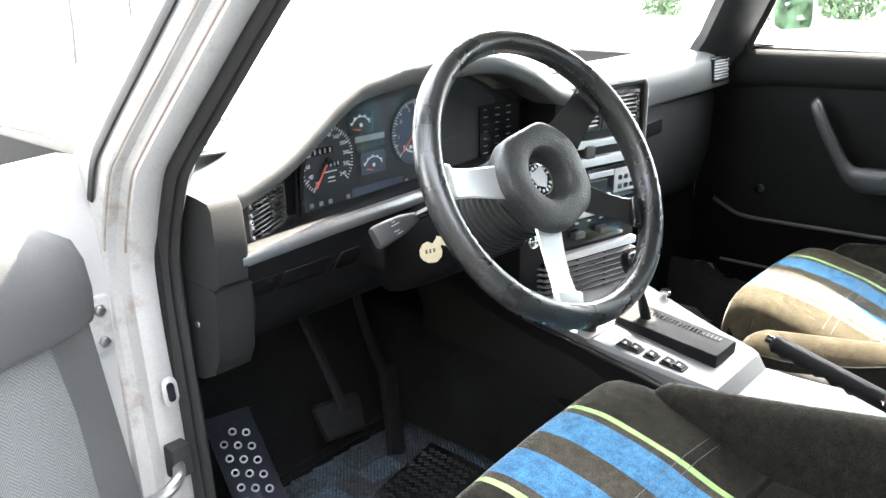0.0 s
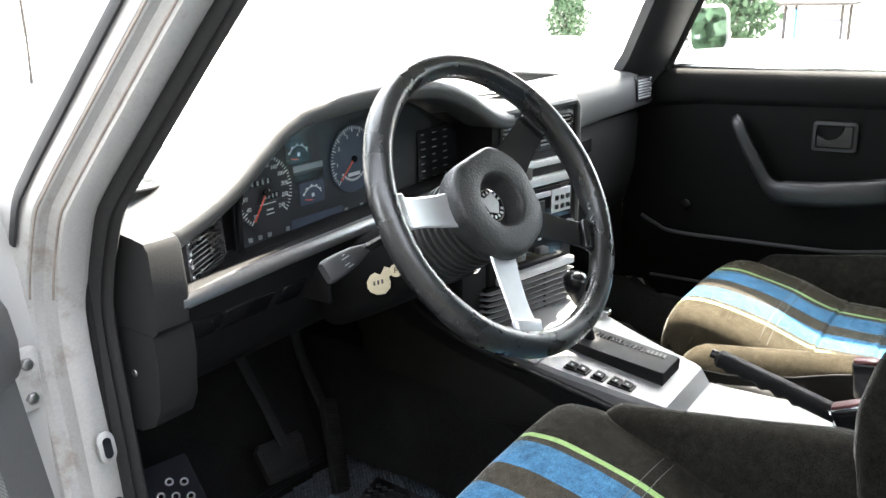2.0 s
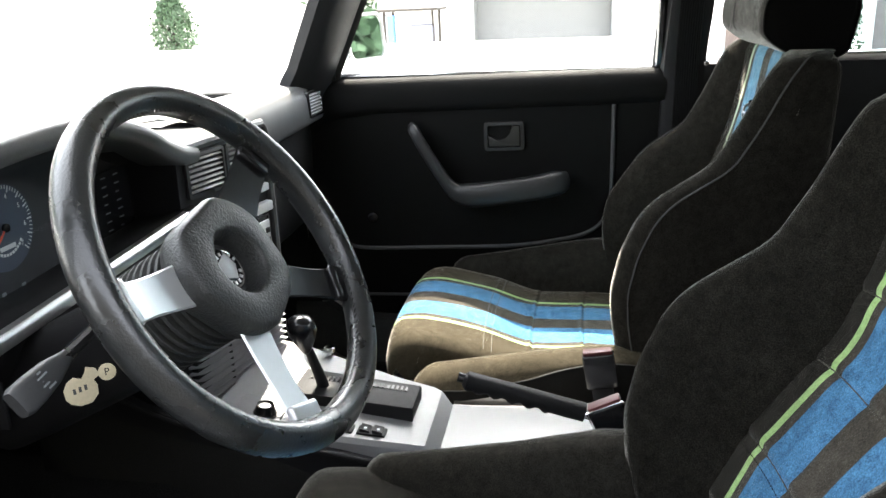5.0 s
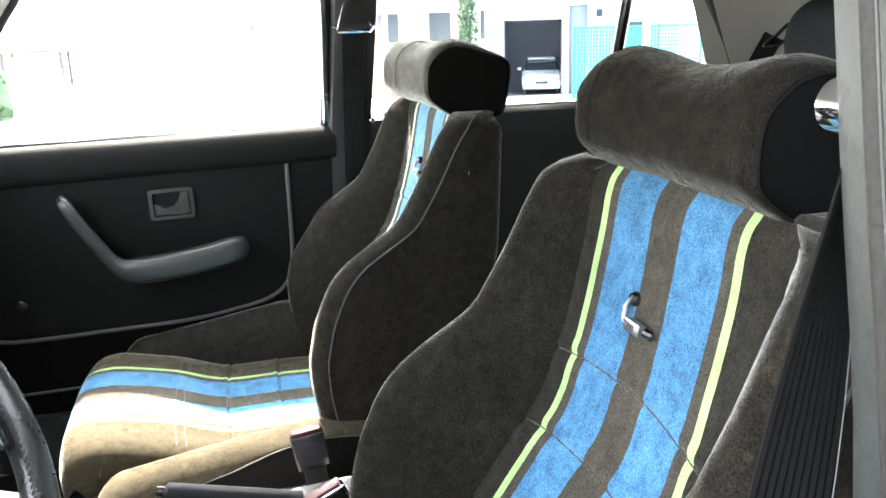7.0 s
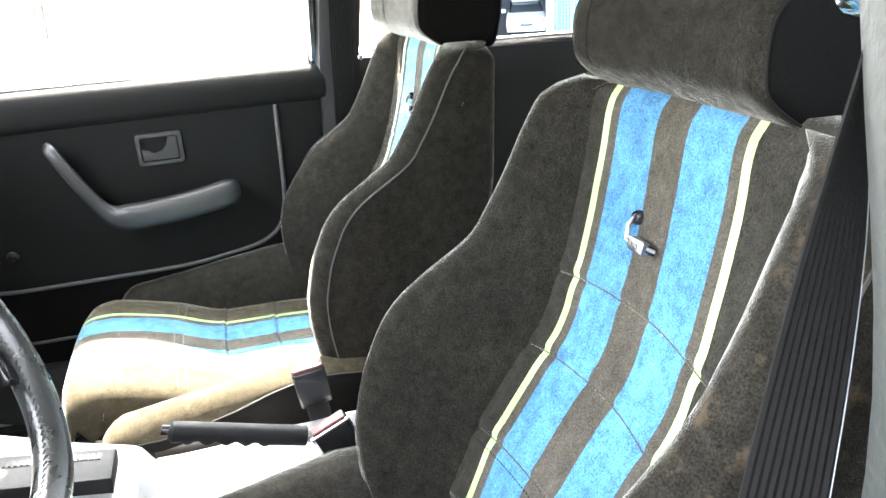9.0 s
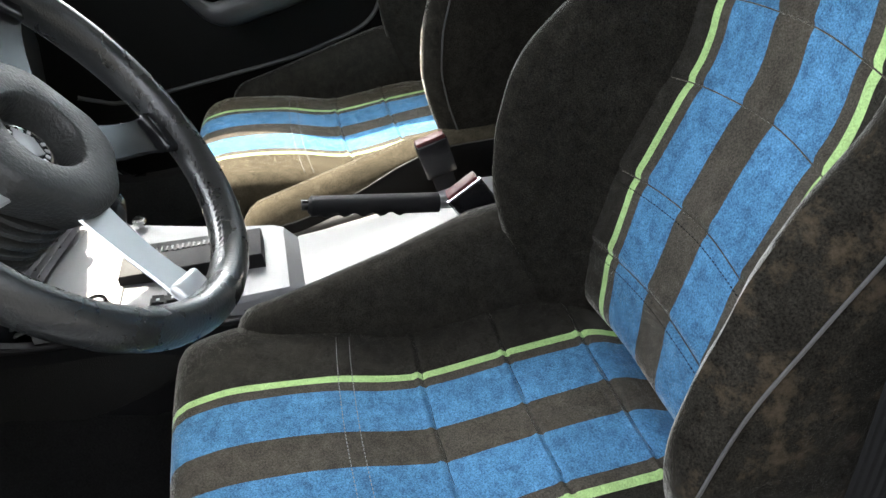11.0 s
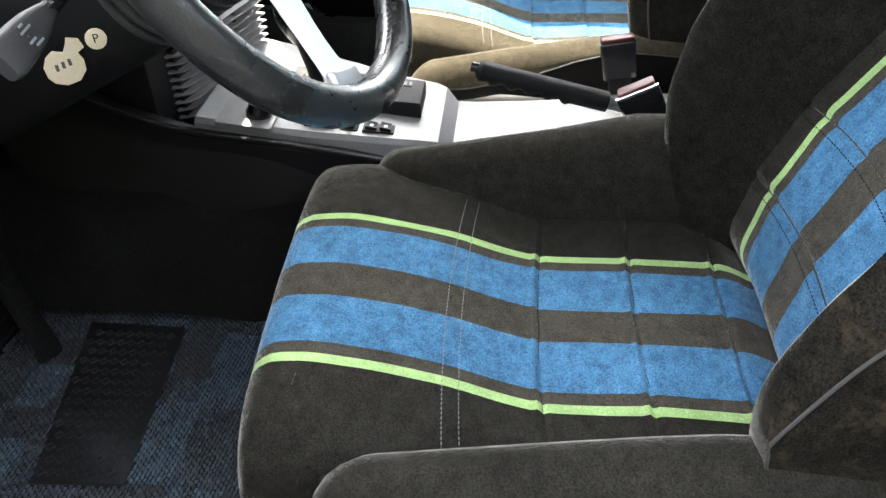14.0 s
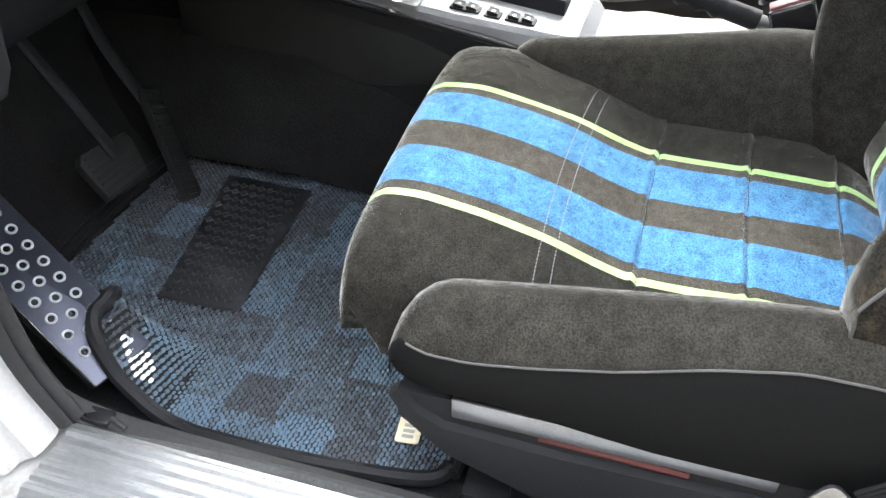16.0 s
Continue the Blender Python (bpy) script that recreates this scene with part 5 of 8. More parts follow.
for i in range(3):
    for j in range(7):
        w = 0.011 - 0.003 * ((i * 7 + j * 3) % 4 == 0)
        box(bm, (-0.044 + i * 0.030, 0.034 - j * 0.0115, 0.002), (-0.044 + i * 0.030 + w, 0.0355 - j * 0.0115, 0.0024), 0, m=m3)
tagged(part("legend", bm, material("legend_grey", (0.20, 0.21, 0.22), 0.6, bump=0), chk, "rows of tiny grey legends", smooth=False), kind="stuff")
haz = part("hazard_switch", box(nb(), (-0.022, 0.868, 0.0), (0.002, 0.892, 0.006), 0.002, m=mp), GLOSS_BLACK, dash, "black hazard switch with red triangle")
bm = nb()
t3 = [Vector((-0.016, 0.875, 0.0062)), Vector((-0.004, 0.875, 0.0062)), Vector((-0.010, 0.885, 0.0062))]
for a, b in zip(t3, t3[1:] + t3[:1]):
    tube(bm, [mp @ a, mp @ b], 0.0006, 5, up=(0, 1, 0))
part("triangle", bm, RED, haz, "red warning triangle")

# ---- centre stack ----
SM = axes((0.152, 0.178, 0.0), (0.976, -0.217, 0), (0, 0, 1), (-0.217, -0.976, 0))
bm = nb()
prism(bm, [(-0.205, 0.56), (0.012, 0.56), (0.012, 0.938), (-0.195, 0.930)], SM, -0.16, 0.0, 0.004)
stack = part("centre_stack", bm, DASH_BLACK, dash, "black centre stack turned to the driver")
bm = nb()
tube(bm, [SM @ Vector(p) for p in ((-0.19, 0.934, 0.002), (0.008, 0.940, 0.002), (0.016, 0.930, 0.002), (0.017, 0.70, 0.002))], 0.007, 8)
part("stack_edge", bm, DASH, stack)
for u0, u1, nm in ((-0.182, -0.094, 0), (-0.090, 0.000, 1)):
    w = u1 - u0
    vv = vent("centre_vent", SM @ Matrix.Translation(((u0 + u1) / 2, 0.894, 0.004)), w, 0.062, 7, stack, pitch=5, slat_mat=SLAT_LIT)
    if nm:
        bm = nb()
        for k in range(4):
            box(bm, (w / 2 - 0.011, -0.022 + 0.013 * k, 0.001), (w / 2 - 0.005, -0.015 + 0.013 * k, 0.006), 0.001, 1, m=SM @ Matrix.Translation(((u0 + u1) / 2, 0.894, 0.004)))
        part("vent_wheel", bm, CHROME, vv, "bright thumb wheel")


def rail(v, h, d=0.012, u0=-0.19, u1=0.004):
    bm = nb()
    box(bm, (u0, v - h / 2, 0.0), (u1, v + h / 2, d), 0.003, 2, m=SM)
    return part("stack_rail", bm, RAIL, stack, "bright satin horizontal rail")


rail(0.842, 0.013, 0.010)
rail(0.812, 0.016, 0.014)
rail(0.722, 0.012, 0.014)
rail(0.652, 0.014, 0.016)
bm = nb()
box(bm, (-0.135, 0.817, 0.0), (-0.112, 0.840, 0.014), 0.003, m=SM)
part("push_button", bm, DASH, stack, "grey square push button")
# radio
bm = nb()
prism(bm, rounded(0.186, 0.060, 0.004), SM @ Matrix.Translation((-0.093, 0.768, 0.0)), 0.0, 0.008, 0.002)
radio = part("radio", bm, GLOSS_BLACK, stack, "black cassette radio with silver fascia")
bm = nb()
box(bm, (-0.178, 0.781, 0.008), (-0.060, 0.791, 0.0105), 0.001, 1, m=SM)
box(bm, (-0.058, 0.748, 0.008), (-0.006, 0.791, 0.0100), 0.002, 1, m=SM)
part("fascia", bm, RAIL, radio, "silver fascia")
bm = nb()
box(bm, (-0.170, 0.758, 0.008), (-0.075, 0.776, 0.0095), 0.001, 1, m=SM)
part("display", bm, DIAL, radio, "dark cassette slot")
for k in range(6):
    bm = nb()
    box(bm, (-0.170 + 0.018 * k, 0.743, 0.008), (-0.157 + 0.018 * k, 0.751, 0.0115), 0.001, 1, m=SM)
    part("station_key", bm, RAIL, radio, "small silver key")
for i in range(3):
    for j in range(2):
        bm = nb()
        box(bm, (-0.050 + 0.015 * i, 0.754 + 0.016 * j, 0.010), (-0.040 + 0.015 * i, 0.763 + 0.016 * j, 0.0125), 0.0015, 1, m=SM)
        part("key", bm, GLOSS_BLACK, radio)
for u, r in ((-0.004, 0.013),):
    bm = nb()
    disc(bm, SM @ Matrix.Translation((u, 0.700, 0.0)), r, 0.022, 20, 0.004)
    part("heater_knob", bm, GLOSS_BLACK, stack, "round black heater knob")
bm = nb()
box(bm, (-0.185, 0.665, 0.0), (-0.02, 0.712, 0.004), 0.002, m=SM)
heater = part("heater_panel", bm, GLOSS_BLACK, stack, "black heater control panel")
for u in (-0.145, -0.085):
    bm = nb()
    box(bm, (u - 0.012, 0.682, 0.004), (u + 0.012, 0.694, 0.020), 0.003, m=SM)
    part("slider", bm, DASH, heater, "grey slider")
bm = nb()
for k in range(5):
    box(bm, (-0.175 + 0.03 * k, 0.704, 0.004), (-0.167 + 0.03 * k, 0.7075, 0.0045), 0, m=SM)
tagged(part("symbols", bm, WHITE_MARK, heater, smooth=False), kind="stuff")
# lower grille, wrapping forward towards the driver
bm = nb()
prism(bm, [(-0.215, 0.545), (0.0, 0.545), (0.0, 0.645), (-0.215, 0.645)], SM, -0.06, 0.004)
grille = part("lower_grille", bm, GLOSS_BLACK, stack, "slatted black lower grille wrapping round the side")
for k in range(9):
    bm = nb()
    v = 0.553 + 0.0105 * k
    n_out = 0.012 + 0.010 * (8 - k) / 8
    loft(bm, [[SM @ Vector((u, v + dv, n + dn)) for dv, dn in ((-0.0014, 0), (-0.0014, 0.012), (0.0008, 0.014), (0.0014, 0.010), (0.0014, 0))] for u, n in ((0.0, 0.004), (-0.19, 0.004), (-0.212, 0.0), (-0.222, -0.014), (-0.224, -0.055))])
    part("slat", bm, GRILLE_LIT, grille)
for u in (-0.14, -0.07):
    bm = nb()
    box(bm, (u - 0.0015, 0.55, 0.003), (u + 0.0015, 0.642, 0.010), 0, m=SM)
    part("divider", bm, VENT, grille)
bm = nb()
prism(bm, [(-0.26, 0.56), (-0.205, 0.54), (-0.205, 0.735), (-0.25, 0.735), (-0.262, 0.72)], SM, -0.10, -0.005, 0.004)
cheek2 = part("knee_cheek", bm, DASH_BLACK, stack, "black knee panel beside the stack")
bm = nb()
disc(bm, SM @ Matrix.Translation((-0.234, 0.690, -0.005)), 0.013, 0.005, 20, 0.002)
part("small_dial", bm, CHROME, cheek2, "small bright-ringed dial")
# right padding with vent and glovebox
bm = nb()
rows = []
for x in (0.150, 0.165, 0.30, 0.45, 0.60, 0.690, 0.703):
    yf = float(np.interp(x, (0.15, 0.3, 0.6, 0.7), (0.252, 0.250, 0.238, 0.235)))
    zt = 0.945 + 0.002 * (x > 0.3)
    zb = float(np.interp(x, (0.15, 0.7), (0.848, 0.868)))
    rows.append([(x, 0.36, zb - 0.005), (x, yf + 0.016, zb), (x, yf + 0.004, zb + 0.004), (x, yf, zb + 0.012), (x, yf + 0.004, zt - 0.022), (x, yf + 0.012, zt - 0.007), (x, yf + 0.028, zt), (x, 0.34, zt + 0.006), (x, 0.50 + 0.17 * (1 - (x / 0.7) ** 2) - 0.03, 0.905)])
loft(bm, rows, False, False)
part("passenger_pad", bm, DASH, dash, "grey padded shelf before the passenger", angle=50)
mr = axes((0.640, 0.2375, 0.909), (1, -0.03, 0.0), (0, 0.06, 1), (0, -1, 0))
vr = vent("vent_right", mr, 0.082, 0.056, 7, dash, frame_mat=GLOSS_BLACK, pitch=4, slat_mat=SLAT_LIT)
bm = nb()
for k in range(4):
    box(bm, (0.026, -0.02 + 0.012 * k, 0.001), (0.031, -0.013 + 0.012 * k, 0.005), 0.001, 1, m=mr)
part("vent_wheel", bm, CHROME, vr, "bright thumb wheel")
bm = nb()
rows = []
for x in (0.165, 0.175, 0.45, 0.70):
    rows.append([(x, 0.275, 0.852), (x, 0.272, 0.835), (x, 0.276, 0.72), (x, 0.295, 0.64), (x, 0.34, 0.60), (x, 0.55, 0.60), (x, 0.55, 0.85)])
loft(bm, rows)
part("glovebox", bm, DASH_SHADED, dash, "black glovebox panel")
bm = nb()
prism(bm, rounded(0.085, 0.030, 0.004), axes((0.40, 0.273, 0.806), (1, 0, 0.05), (0, 0, 1), (0, -1, 0)), -0.002, 0.003, 0.0015)
part("glovebox_latch", bm, GLOSS_BLACK, dash)
bm = nb()
loft(bm, [[(0.172, 0.20, 0.86), (0.172, 0.27, 0.86)], [(0.176, 0.19, 0.79), (0.176, 0.275, 0.79)], [(0.176, 0.185, 0.62), (0.176, 0.28, 0.60)]], False, False)
part("stack_side", bm, DASH_BLACK, stack)
# speaker grille and demister slot on the dash top
bm = nb()
m = axes((-0.607, 0.365, 0.9155), (1, 0, 0), (0, 1, 0), (0, 0, 1))
disc(bm, m, 0.038, 0.003, 32, 0.001)
sp = part("speaker_grille", bm, DASH, dash, "round pale slotted speaker grille")
for k in range(10):
    bm = nb()
    y = -0.030 + 0.0066 * k
    hw = math.sqrt(max(0, 0.034 ** 2 - y * y))
    box(bm, (-hw, y - 0.0011, 0.003), (hw, y + 0.0011, 0.0042), 0.0004, 1, m=m)
    part("bar", bm, GLOSS_BLACK, sp)
bm = nb()
tube(bm, [(-0.56, 0.415, 0.912), (-0.45, 0.47, 0.918), (-0.36, 0.49, 0.922)], 0.003, 6)
part("demister_slot", bm, GLOSS_BLACK, dash)

# ---- steering wheel and column ----
WC = Vector((-0.4205, -0.0255, 0.9095))
WN = Vector((-0.104, -0.846, 0.522)).normalized()
WU = Vector((0, 0, 1)).cross(WN).normalized()
WW = WN.cross(WU)
WM = axes(WC, WU, WW, WN)
wheel = thing("steering_wheel", "black leather four-spoke sport steering wheel, scuffed rim", "steering wheel", WC)
bm = nb()
R, TR = 0.1595, 0.0135
rings = []
n = 96
rows = []
for i in range(n):
    a = 2 * math.pi * i / n
    d = Vector((math.cos(a), math.sin(a), 0))
    ring = []
    for k in range(14):
        b = 2 * math.pi * k / 14
        rr = TR * (1.0 + 0.05 * math.sin(3 * a + 1))
        ring.append(WM @ (d * (R + rr * math.cos(b)) + Vector((0, 0, 1.2 * rr * math.sin(b)))))
    rows.append([bm.verts.new(p) for p in ring])
for i in range(n):
    a, b = rows[i], rows[(i + 1) % n]
    for k in range(14):
        bm.faces.new((a[k], a[(k + 1) % 14], b[(k + 1) % 14], b[k]))
rim = part("rim", bm, LEATHER, wheel, "worn black leather rim", angle=80)
# lacing on the inside of the rim
bm = nb()
for i in range(150):
    a = 2 * math.pi * i / 150
    mm = WM @ Matrix.Rotation(a, 4, 'Z') @ Matrix.Translation((R - TR * 0.93, 0, TR * 0.30)) @ Matrix.Rotation(radians(35), 4, 'X')
    box(bm, (-0.0008, -0.0022, -0.0006), (0.0006, 0.0022, 0.0006), 0, m=mm)
tagged(part("lacing", bm, PIPING, rim, "grey cross-stitched lacing", smooth=False), kind="stuff")
for ang in (33, 173, 253.5, 330):
    mm = WM @ Matrix.Rotation(radians(ang), 4, 'Z')
    bm = nb()
    rows = []
    for f in range(9):
        t = f / 8
        r = 0.045 + (R - 0.012 - 0.045) * t
        hw = (0.0265 - 0.010 * t if ang == 33 else 0.0205 - 0.005 * math.sin(t * math.pi * 0.6)) + (0.004 * max(0, t - 0.7) / 0.3)
        z = -0.016 + 0.012 * t ** 2
        th = 0.003
        rows.append([mm @ Vector((r, y, z + dz)) for y, dz in ((-hw, 0), (-hw + 0.0015, th * 0.5), (hw - 0.0015, th * 0.5), (hw, 0), (hw - 0.0015, -th * 0.5), (-hw + 0.0015, -th * 0.5))])
    loft(bm, rows)
    # upper and right spokes go black in place of the dark cabin they reflect
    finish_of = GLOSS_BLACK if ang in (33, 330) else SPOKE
    sp = part("spoke", bm, finish_of, wheel, "flat spoke, its dark reflection put in as gloss black" if ang in (33, 330) else "flat satin metal spoke", angle=30)
    bm = nb()
    box(bm, (R - 0.028, -0.0190, -0.0070), (R - 0.009, 0.0190, 0.0010), 0.0035, 3, m=mm)
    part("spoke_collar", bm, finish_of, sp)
# hub pad with a sunk emblem
bm = nb()
FLATS = ((103, 0.93), (213, 0.955), (292, 0.985), (2, 0.985))
def oct_ring(r, z, soft=0.5):
    """A circle with four flats, one between each two spokes."""
    out = []
    for k in range(72):
        a = 2 * math.pi * k / 72
        rr = 1.05
        for deg, dist in FLATS:
            c = math.cos(a - radians(deg))
            if c > 0.3:
                rr = -math.log(math.exp(-60 * rr) + math.exp(-60 * dist / c)) / 60
        rr = r * (1 + soft * (rr - 1))
        out.append(WM @ Vector((rr * math.cos(a), rr * math.sin(a), z)))
    return out
loft(bm, [oct_ring(r, z, q) for r, z, q in ((0.045, -0.036, 1), (0.056, -0.031, 1), (0.0600, -0.021, 1), (0.0612, -0.008, 1), (0.0604, -0.002, 1), (0.0585, 0.0012, 1), (0.055, 0.0026, 0.9), (0.044, 0.0036, 0.5), (0.0335, 0.0036, 0.1), (0.0308, 0.0024, 0), (0.0292, -0.0008, 0), (0.0282, -0.006, 0), (0.0272, -0.016, 0), (0.0265, -0.020, 0))])
pad = part("hub_pad", bm, HUB, wheel, "soft black hub pad", angle=60)
WE = WM @ Matrix.Diagonal((0.84, 0.84, 1.0, 1.0))
bm = nb()
lathe(bm, WE, [(0.0245, -0.021), (0.0245, -0.0165), (0.023, -0.0150), (0.0205, -0.0160)], 32)
part("emblem_ring", bm, CHROME, pad, "bright ring")
bm = nb()
lathe(bm, WE, [(0.0210, -0.018), (0.0205, -0.0148), (0.010, -0.0140), (0.001, -0.0138)], 32)
emb = part("emblem", bm, GLOSS_BLACK, pad, "black round emblem with silver marks")
bm = nb()
prism(bm, [(-0.0125, 0.0130), (0.0125, 0.0130), (0.0125, -0.004), (0.0, -0.0145), (-0.0125, -0.004)], WE @ Matrix.Rotation(radians(20), 4, 'Z') @ Matrix.Translation((0, 0, -0.0142)), 0.0, 0.0014, 0.0006)
part("shield", bm, RAIL, emb, "plain silver shield")
bm = nb()
for k in range(14):
    mm = WE @ Matrix.Rotation(radians(20 + k * 24), 4, 'Z')
    box(bm, (0.0150, -0.0015, -0.0142), (0.0190, 0.0015, -0.0132), 0, m=mm)
part("emblem_marks", bm, RAIL, emb, "plain silver marks", smooth=False)
# ribbed collar behind the hub and column shroud
bm = nb()
prof = []
for k in range(9):
    z = -0.034 - 0.010 * k
    prof += [(0.0455, z), (0.0515, z - 0.0025), (0.0515, z - 0.006), (0.0455, z - 0.0085)]
lathe(bm, WM @ Matrix.Translation((0.0, -0.004, 0)), prof, 32)
part("ribbed_boss", bm, HUB, wheel, "ribbed black boss behind the hub", angle=25)

column = thing("steering_column", "black moulded steering column shroud with stalks", "steering column", WC - WN * 0.2)
CN = Vector((-0.218, -0.861, 0.460)).normalized()
CU = Vector((0, 0, 1)).cross(CN).normalized()
CM = axes((-0.414, -0.019, 0.903), CU, CN.cross(CU), CN) @ Matrix.Translation((0.0, -0.008, 0))
bm = nb()
rows = []
for z, w, h in ((-0.105, 0.042, 0.042), (-0.112, 0.048, 0.048), (-0.20, 0.050, 0.050), (-0.30, 0.052, 0.052), (-0.36, 0.052, 0.052)):
    rows.append([CM @ Vector((w * math.copysign(abs(math.cos(a)) ** 0.6, math.cos(a)), -0.006 + h * math.copysign(abs(math.sin(a)) ** 0.6, math.sin(a)), z)) for a in [2 * math.pi * k / 28 for k in range(28)]])
loft(bm, rows)
part("shroud", bm, DASH_BLACK, column)
STALK = material("stalk_grey", (0.035, 0.036, 0.037), 0.5, vary=0.15, bump=0.15)
# left stalk with a wide grey paddle
bm = nb()
A, B = Vector((-0.470, 0.085, 0.868)), Vector((-0.530, 0.084, 0.861))
tube(bm, [A + (A - B) * 0.4, A, B], 0.0055, 8)
part("stalk_arm", bm, GLOSS_BLACK, column)
bm = nb()
ax = (Vector((-0.592, 0.086, 0.850)) - B).normalized()
ms = axes(B, ax, ax.cross(Vector((0.1, -0.85, 0.50))).normalized(), ax.cross(ax.cross(Vector((0.1, -0.85, 0.50)))) * -1)
rows = []
for t, w, h in ((-0.012, 0.005, 0.004), (0.0, 0.008, 0.006), (0.010, 0.0105, 0.007), (0.030, 0.0125, 0.0072), (0.046, 0.013, 0.007), (0.051, 0.011, 0.005)):
    rows.append([ms @ Vector((t, w * math.copysign(abs(math.cos(a)) ** 0.5, math.cos(a)), h * math.copysign(abs(math.sin(a)) ** 0.5, math.sin(a)))) for a in [2 * math.pi * k / 20 for k in range(20)]])
loft(bm, rows)
pad2 = part("stalk_paddle", bm, STALK, column, "wide grey paddle with white light symbol")
bm = nb()
for k in range(5):
    box(bm, (0.018 + 0.004 * (k % 3), -0.0075 + 0.0034 * k, 0.0070), (0.026 + 0.003 * (k % 2), -0.0062 + 0.0034 * k, 0.0077), 0, m=ms)
part("symbol", bm, LCD, pad2, "pale symbol bars", smooth=False)
# right stalk behind the wheel
bm = nb()
tube(bm, [CM @ Vector((0.06, 0.0, -0.13)), CM @ Vector((0.12, 0.012, -0.12)), CM @ Vector((0.16, 0.018, -0.11))], lambda f: 0.005 + 0.004 * f, 8)
part("stalk_arm", bm, GLOSS_BLACK, column)

# paper stickers on the shroud's left underside
for nm, p, r, lab in (("sticker", (-0.437, 0.134, 0.793), 0.0185, "cream paper sticker with a notched tab, handwritten"), ("sticker", (-0.455, 0.094, 0.818), 0.0075, "small round cream sticker marked with a letter")):
    nn = Vector((-0.85, -0.40, 0.28)).normalized()
    xx = Vector((0.40, -0.86, 0.10))
    xx = (xx - nn * xx.dot(nn)).normalized()
    m = axes(p, xx, nn.cross(xx), nn)
    bm = nb()
    if r > 0.01:
        out = [(-0.012, -0.014), (-0.004, -0.0175), (0.006, -0.0165), (0.0125, -0.010), (0.0135, -0.002), (0.011, 0.004), (0.0165, 0.006), (0.0185, 0.0125), (0.0065, 0.0165), (0.0055, 0.0125), (0.0015, 0.0065), (-0.006, 0.0095), (-0.012, 0.006), (-0.016, -0.001), (-0.0155, -0.009)]
    else:
        out = [(r * math.cos(a), r * math.sin(a)) for a in [2 * math.pi * k / 20 for k in range(20)]]
    prism(bm, out, m, 0.0, 0.0012, 0.0003)
    st = tagged(part(nm, bm, CREAM), lab, "sticker")
    if r > 0.01:
        bm = nb()
        for k in range(3):
            box(bm, (-0.008 + 0.005 * k, -0.006 + 0.001 * k, 0.0012), (-0.0055 + 0.005 * k, -0.001 + 0.001 * k, 0.0014), 0, m=m)
        part("print_bars", bm, DASH, st, smooth=False)
    else:
        text("P", 0.009, m @ Matrix.Translation((0, 0, 0.0014)), DASH_BLACK, st, "letter")

# ---- centre console ----
console = thing("centre_console", "grey plastic centre console with gear selector, sunlit", "console", (0.0, 0.0, 0.47))
bm = nb()
rows = []
for y, xl, xr, zt in ((0.19, -0.112, 0.165, 0.578), (0.12, -0.110, 0.155, 0.566), (0.05, -0.109, 0.128, 0.557), (-0.03, -0.108, 0.095, 0.549), (-0.100, -0.107, 0.072, 0.543), (-0.112, -0.104, 0.066, 0.540), (-0.135, -0.098, 0.058, 0.512)):
    rows.append([(xl - 0.012, y, 0.43), (xl - 0.006, y, zt - 0.030), (xl, y, zt - 0.006), (xl + 0.006, y, zt), (xr - 0.006, y, zt), (xr, y, zt - 0.006), (xr + 0.008, y, zt - 0.03), (xr + 0.014, y, 0.43)])
loft(bm, rows)
part("console_top", bm, CONSOLE, console, "grey moulded console top", angle=30)
# dark flank down to the tunnel, curving up to the stack
bm = nb()
rows = []
for y, z1, z0 in ((-0.36, 0.47, 0.40), (-0.13, 0.510, 0.42), (0.0, 0.538, 0.44), (0.10, 0.552, 0.45), (0.20, 0.568, 0.46), (0.28, 0.595, 0.46), (0.36, 0.64, 0.47), (0.44, 0.70, 0.48)):
    rows.append([(-0.125, y, z0 - 0.06), (-0.128, y, z0), (-0.127, y, (z0 + z1) / 2), (-0.126, y, z1 - 0.006), (-0.120, y, z1), (-0.105, y, z1 - 0.002)])
loft(bm, rows, False, False)
flank = part("flank", bm, DASH_BLACK, console, "black side flank with raised edge")
bm = nb()
tube(bm, catmull([(-0.1275, 0.44, 0.702), (-0.128, 0.36, 0.642), (-0.128, 0.28, 0.597), (-0.128, 0.20, 0.569), (-0.128, 0.08, 0.552), (-0.1275, -0.10, 0.52)], 6), 0.0035, 8)
part("flank_bead", bm, DASH_BLACK, flank)
# lower felt insert on the tunnel side
bm = nb()
rows = []
up_edge = catmull([(0.0, 0.02, 0.50), (0.0, 0.10, 0.53), (0.0, 0.20, 0.548), (0.0, 0.30, 0.575), (0.0, 0.40, 0.61), (0.0, 0.47, 0.62)], 6)
low_edge = catmull([(0.0, 0.02, 0.485), (0.0, 0.10, 0.462), (0.0, 0.20, 0.450), (0.0, 0.30, 0.452), (0.0, 0.40, 0.490), (0.0, 0.47, 0.600)], 6)
for hi, lo in zip(up_edge, low_edge):
    rows.append([(-0.1295, hi.y, hi.z), (-0.1345, hi.y, (lo.z + hi.z) / 2), (-0.1315, lo.y, lo.z), (-0.1290, lo.y, lo.z - 0.002)])
loft(bm, rows, False, False)
part("felt_panel", bm, material("felt_grey", (0.024, 0.024, 0.023), 0.95, vary=0.3, grain=600, blotch=6, bump=0.3, sheen=0.06, spec=0.1), console, "dark grey felt panel")
# gear gate with slot and lever
bm = nb()
gm = axes((0.004, 0.0, 0.555), (1, 0, 0), (0.10, 1, 0.06), (0, -0.06, 1))
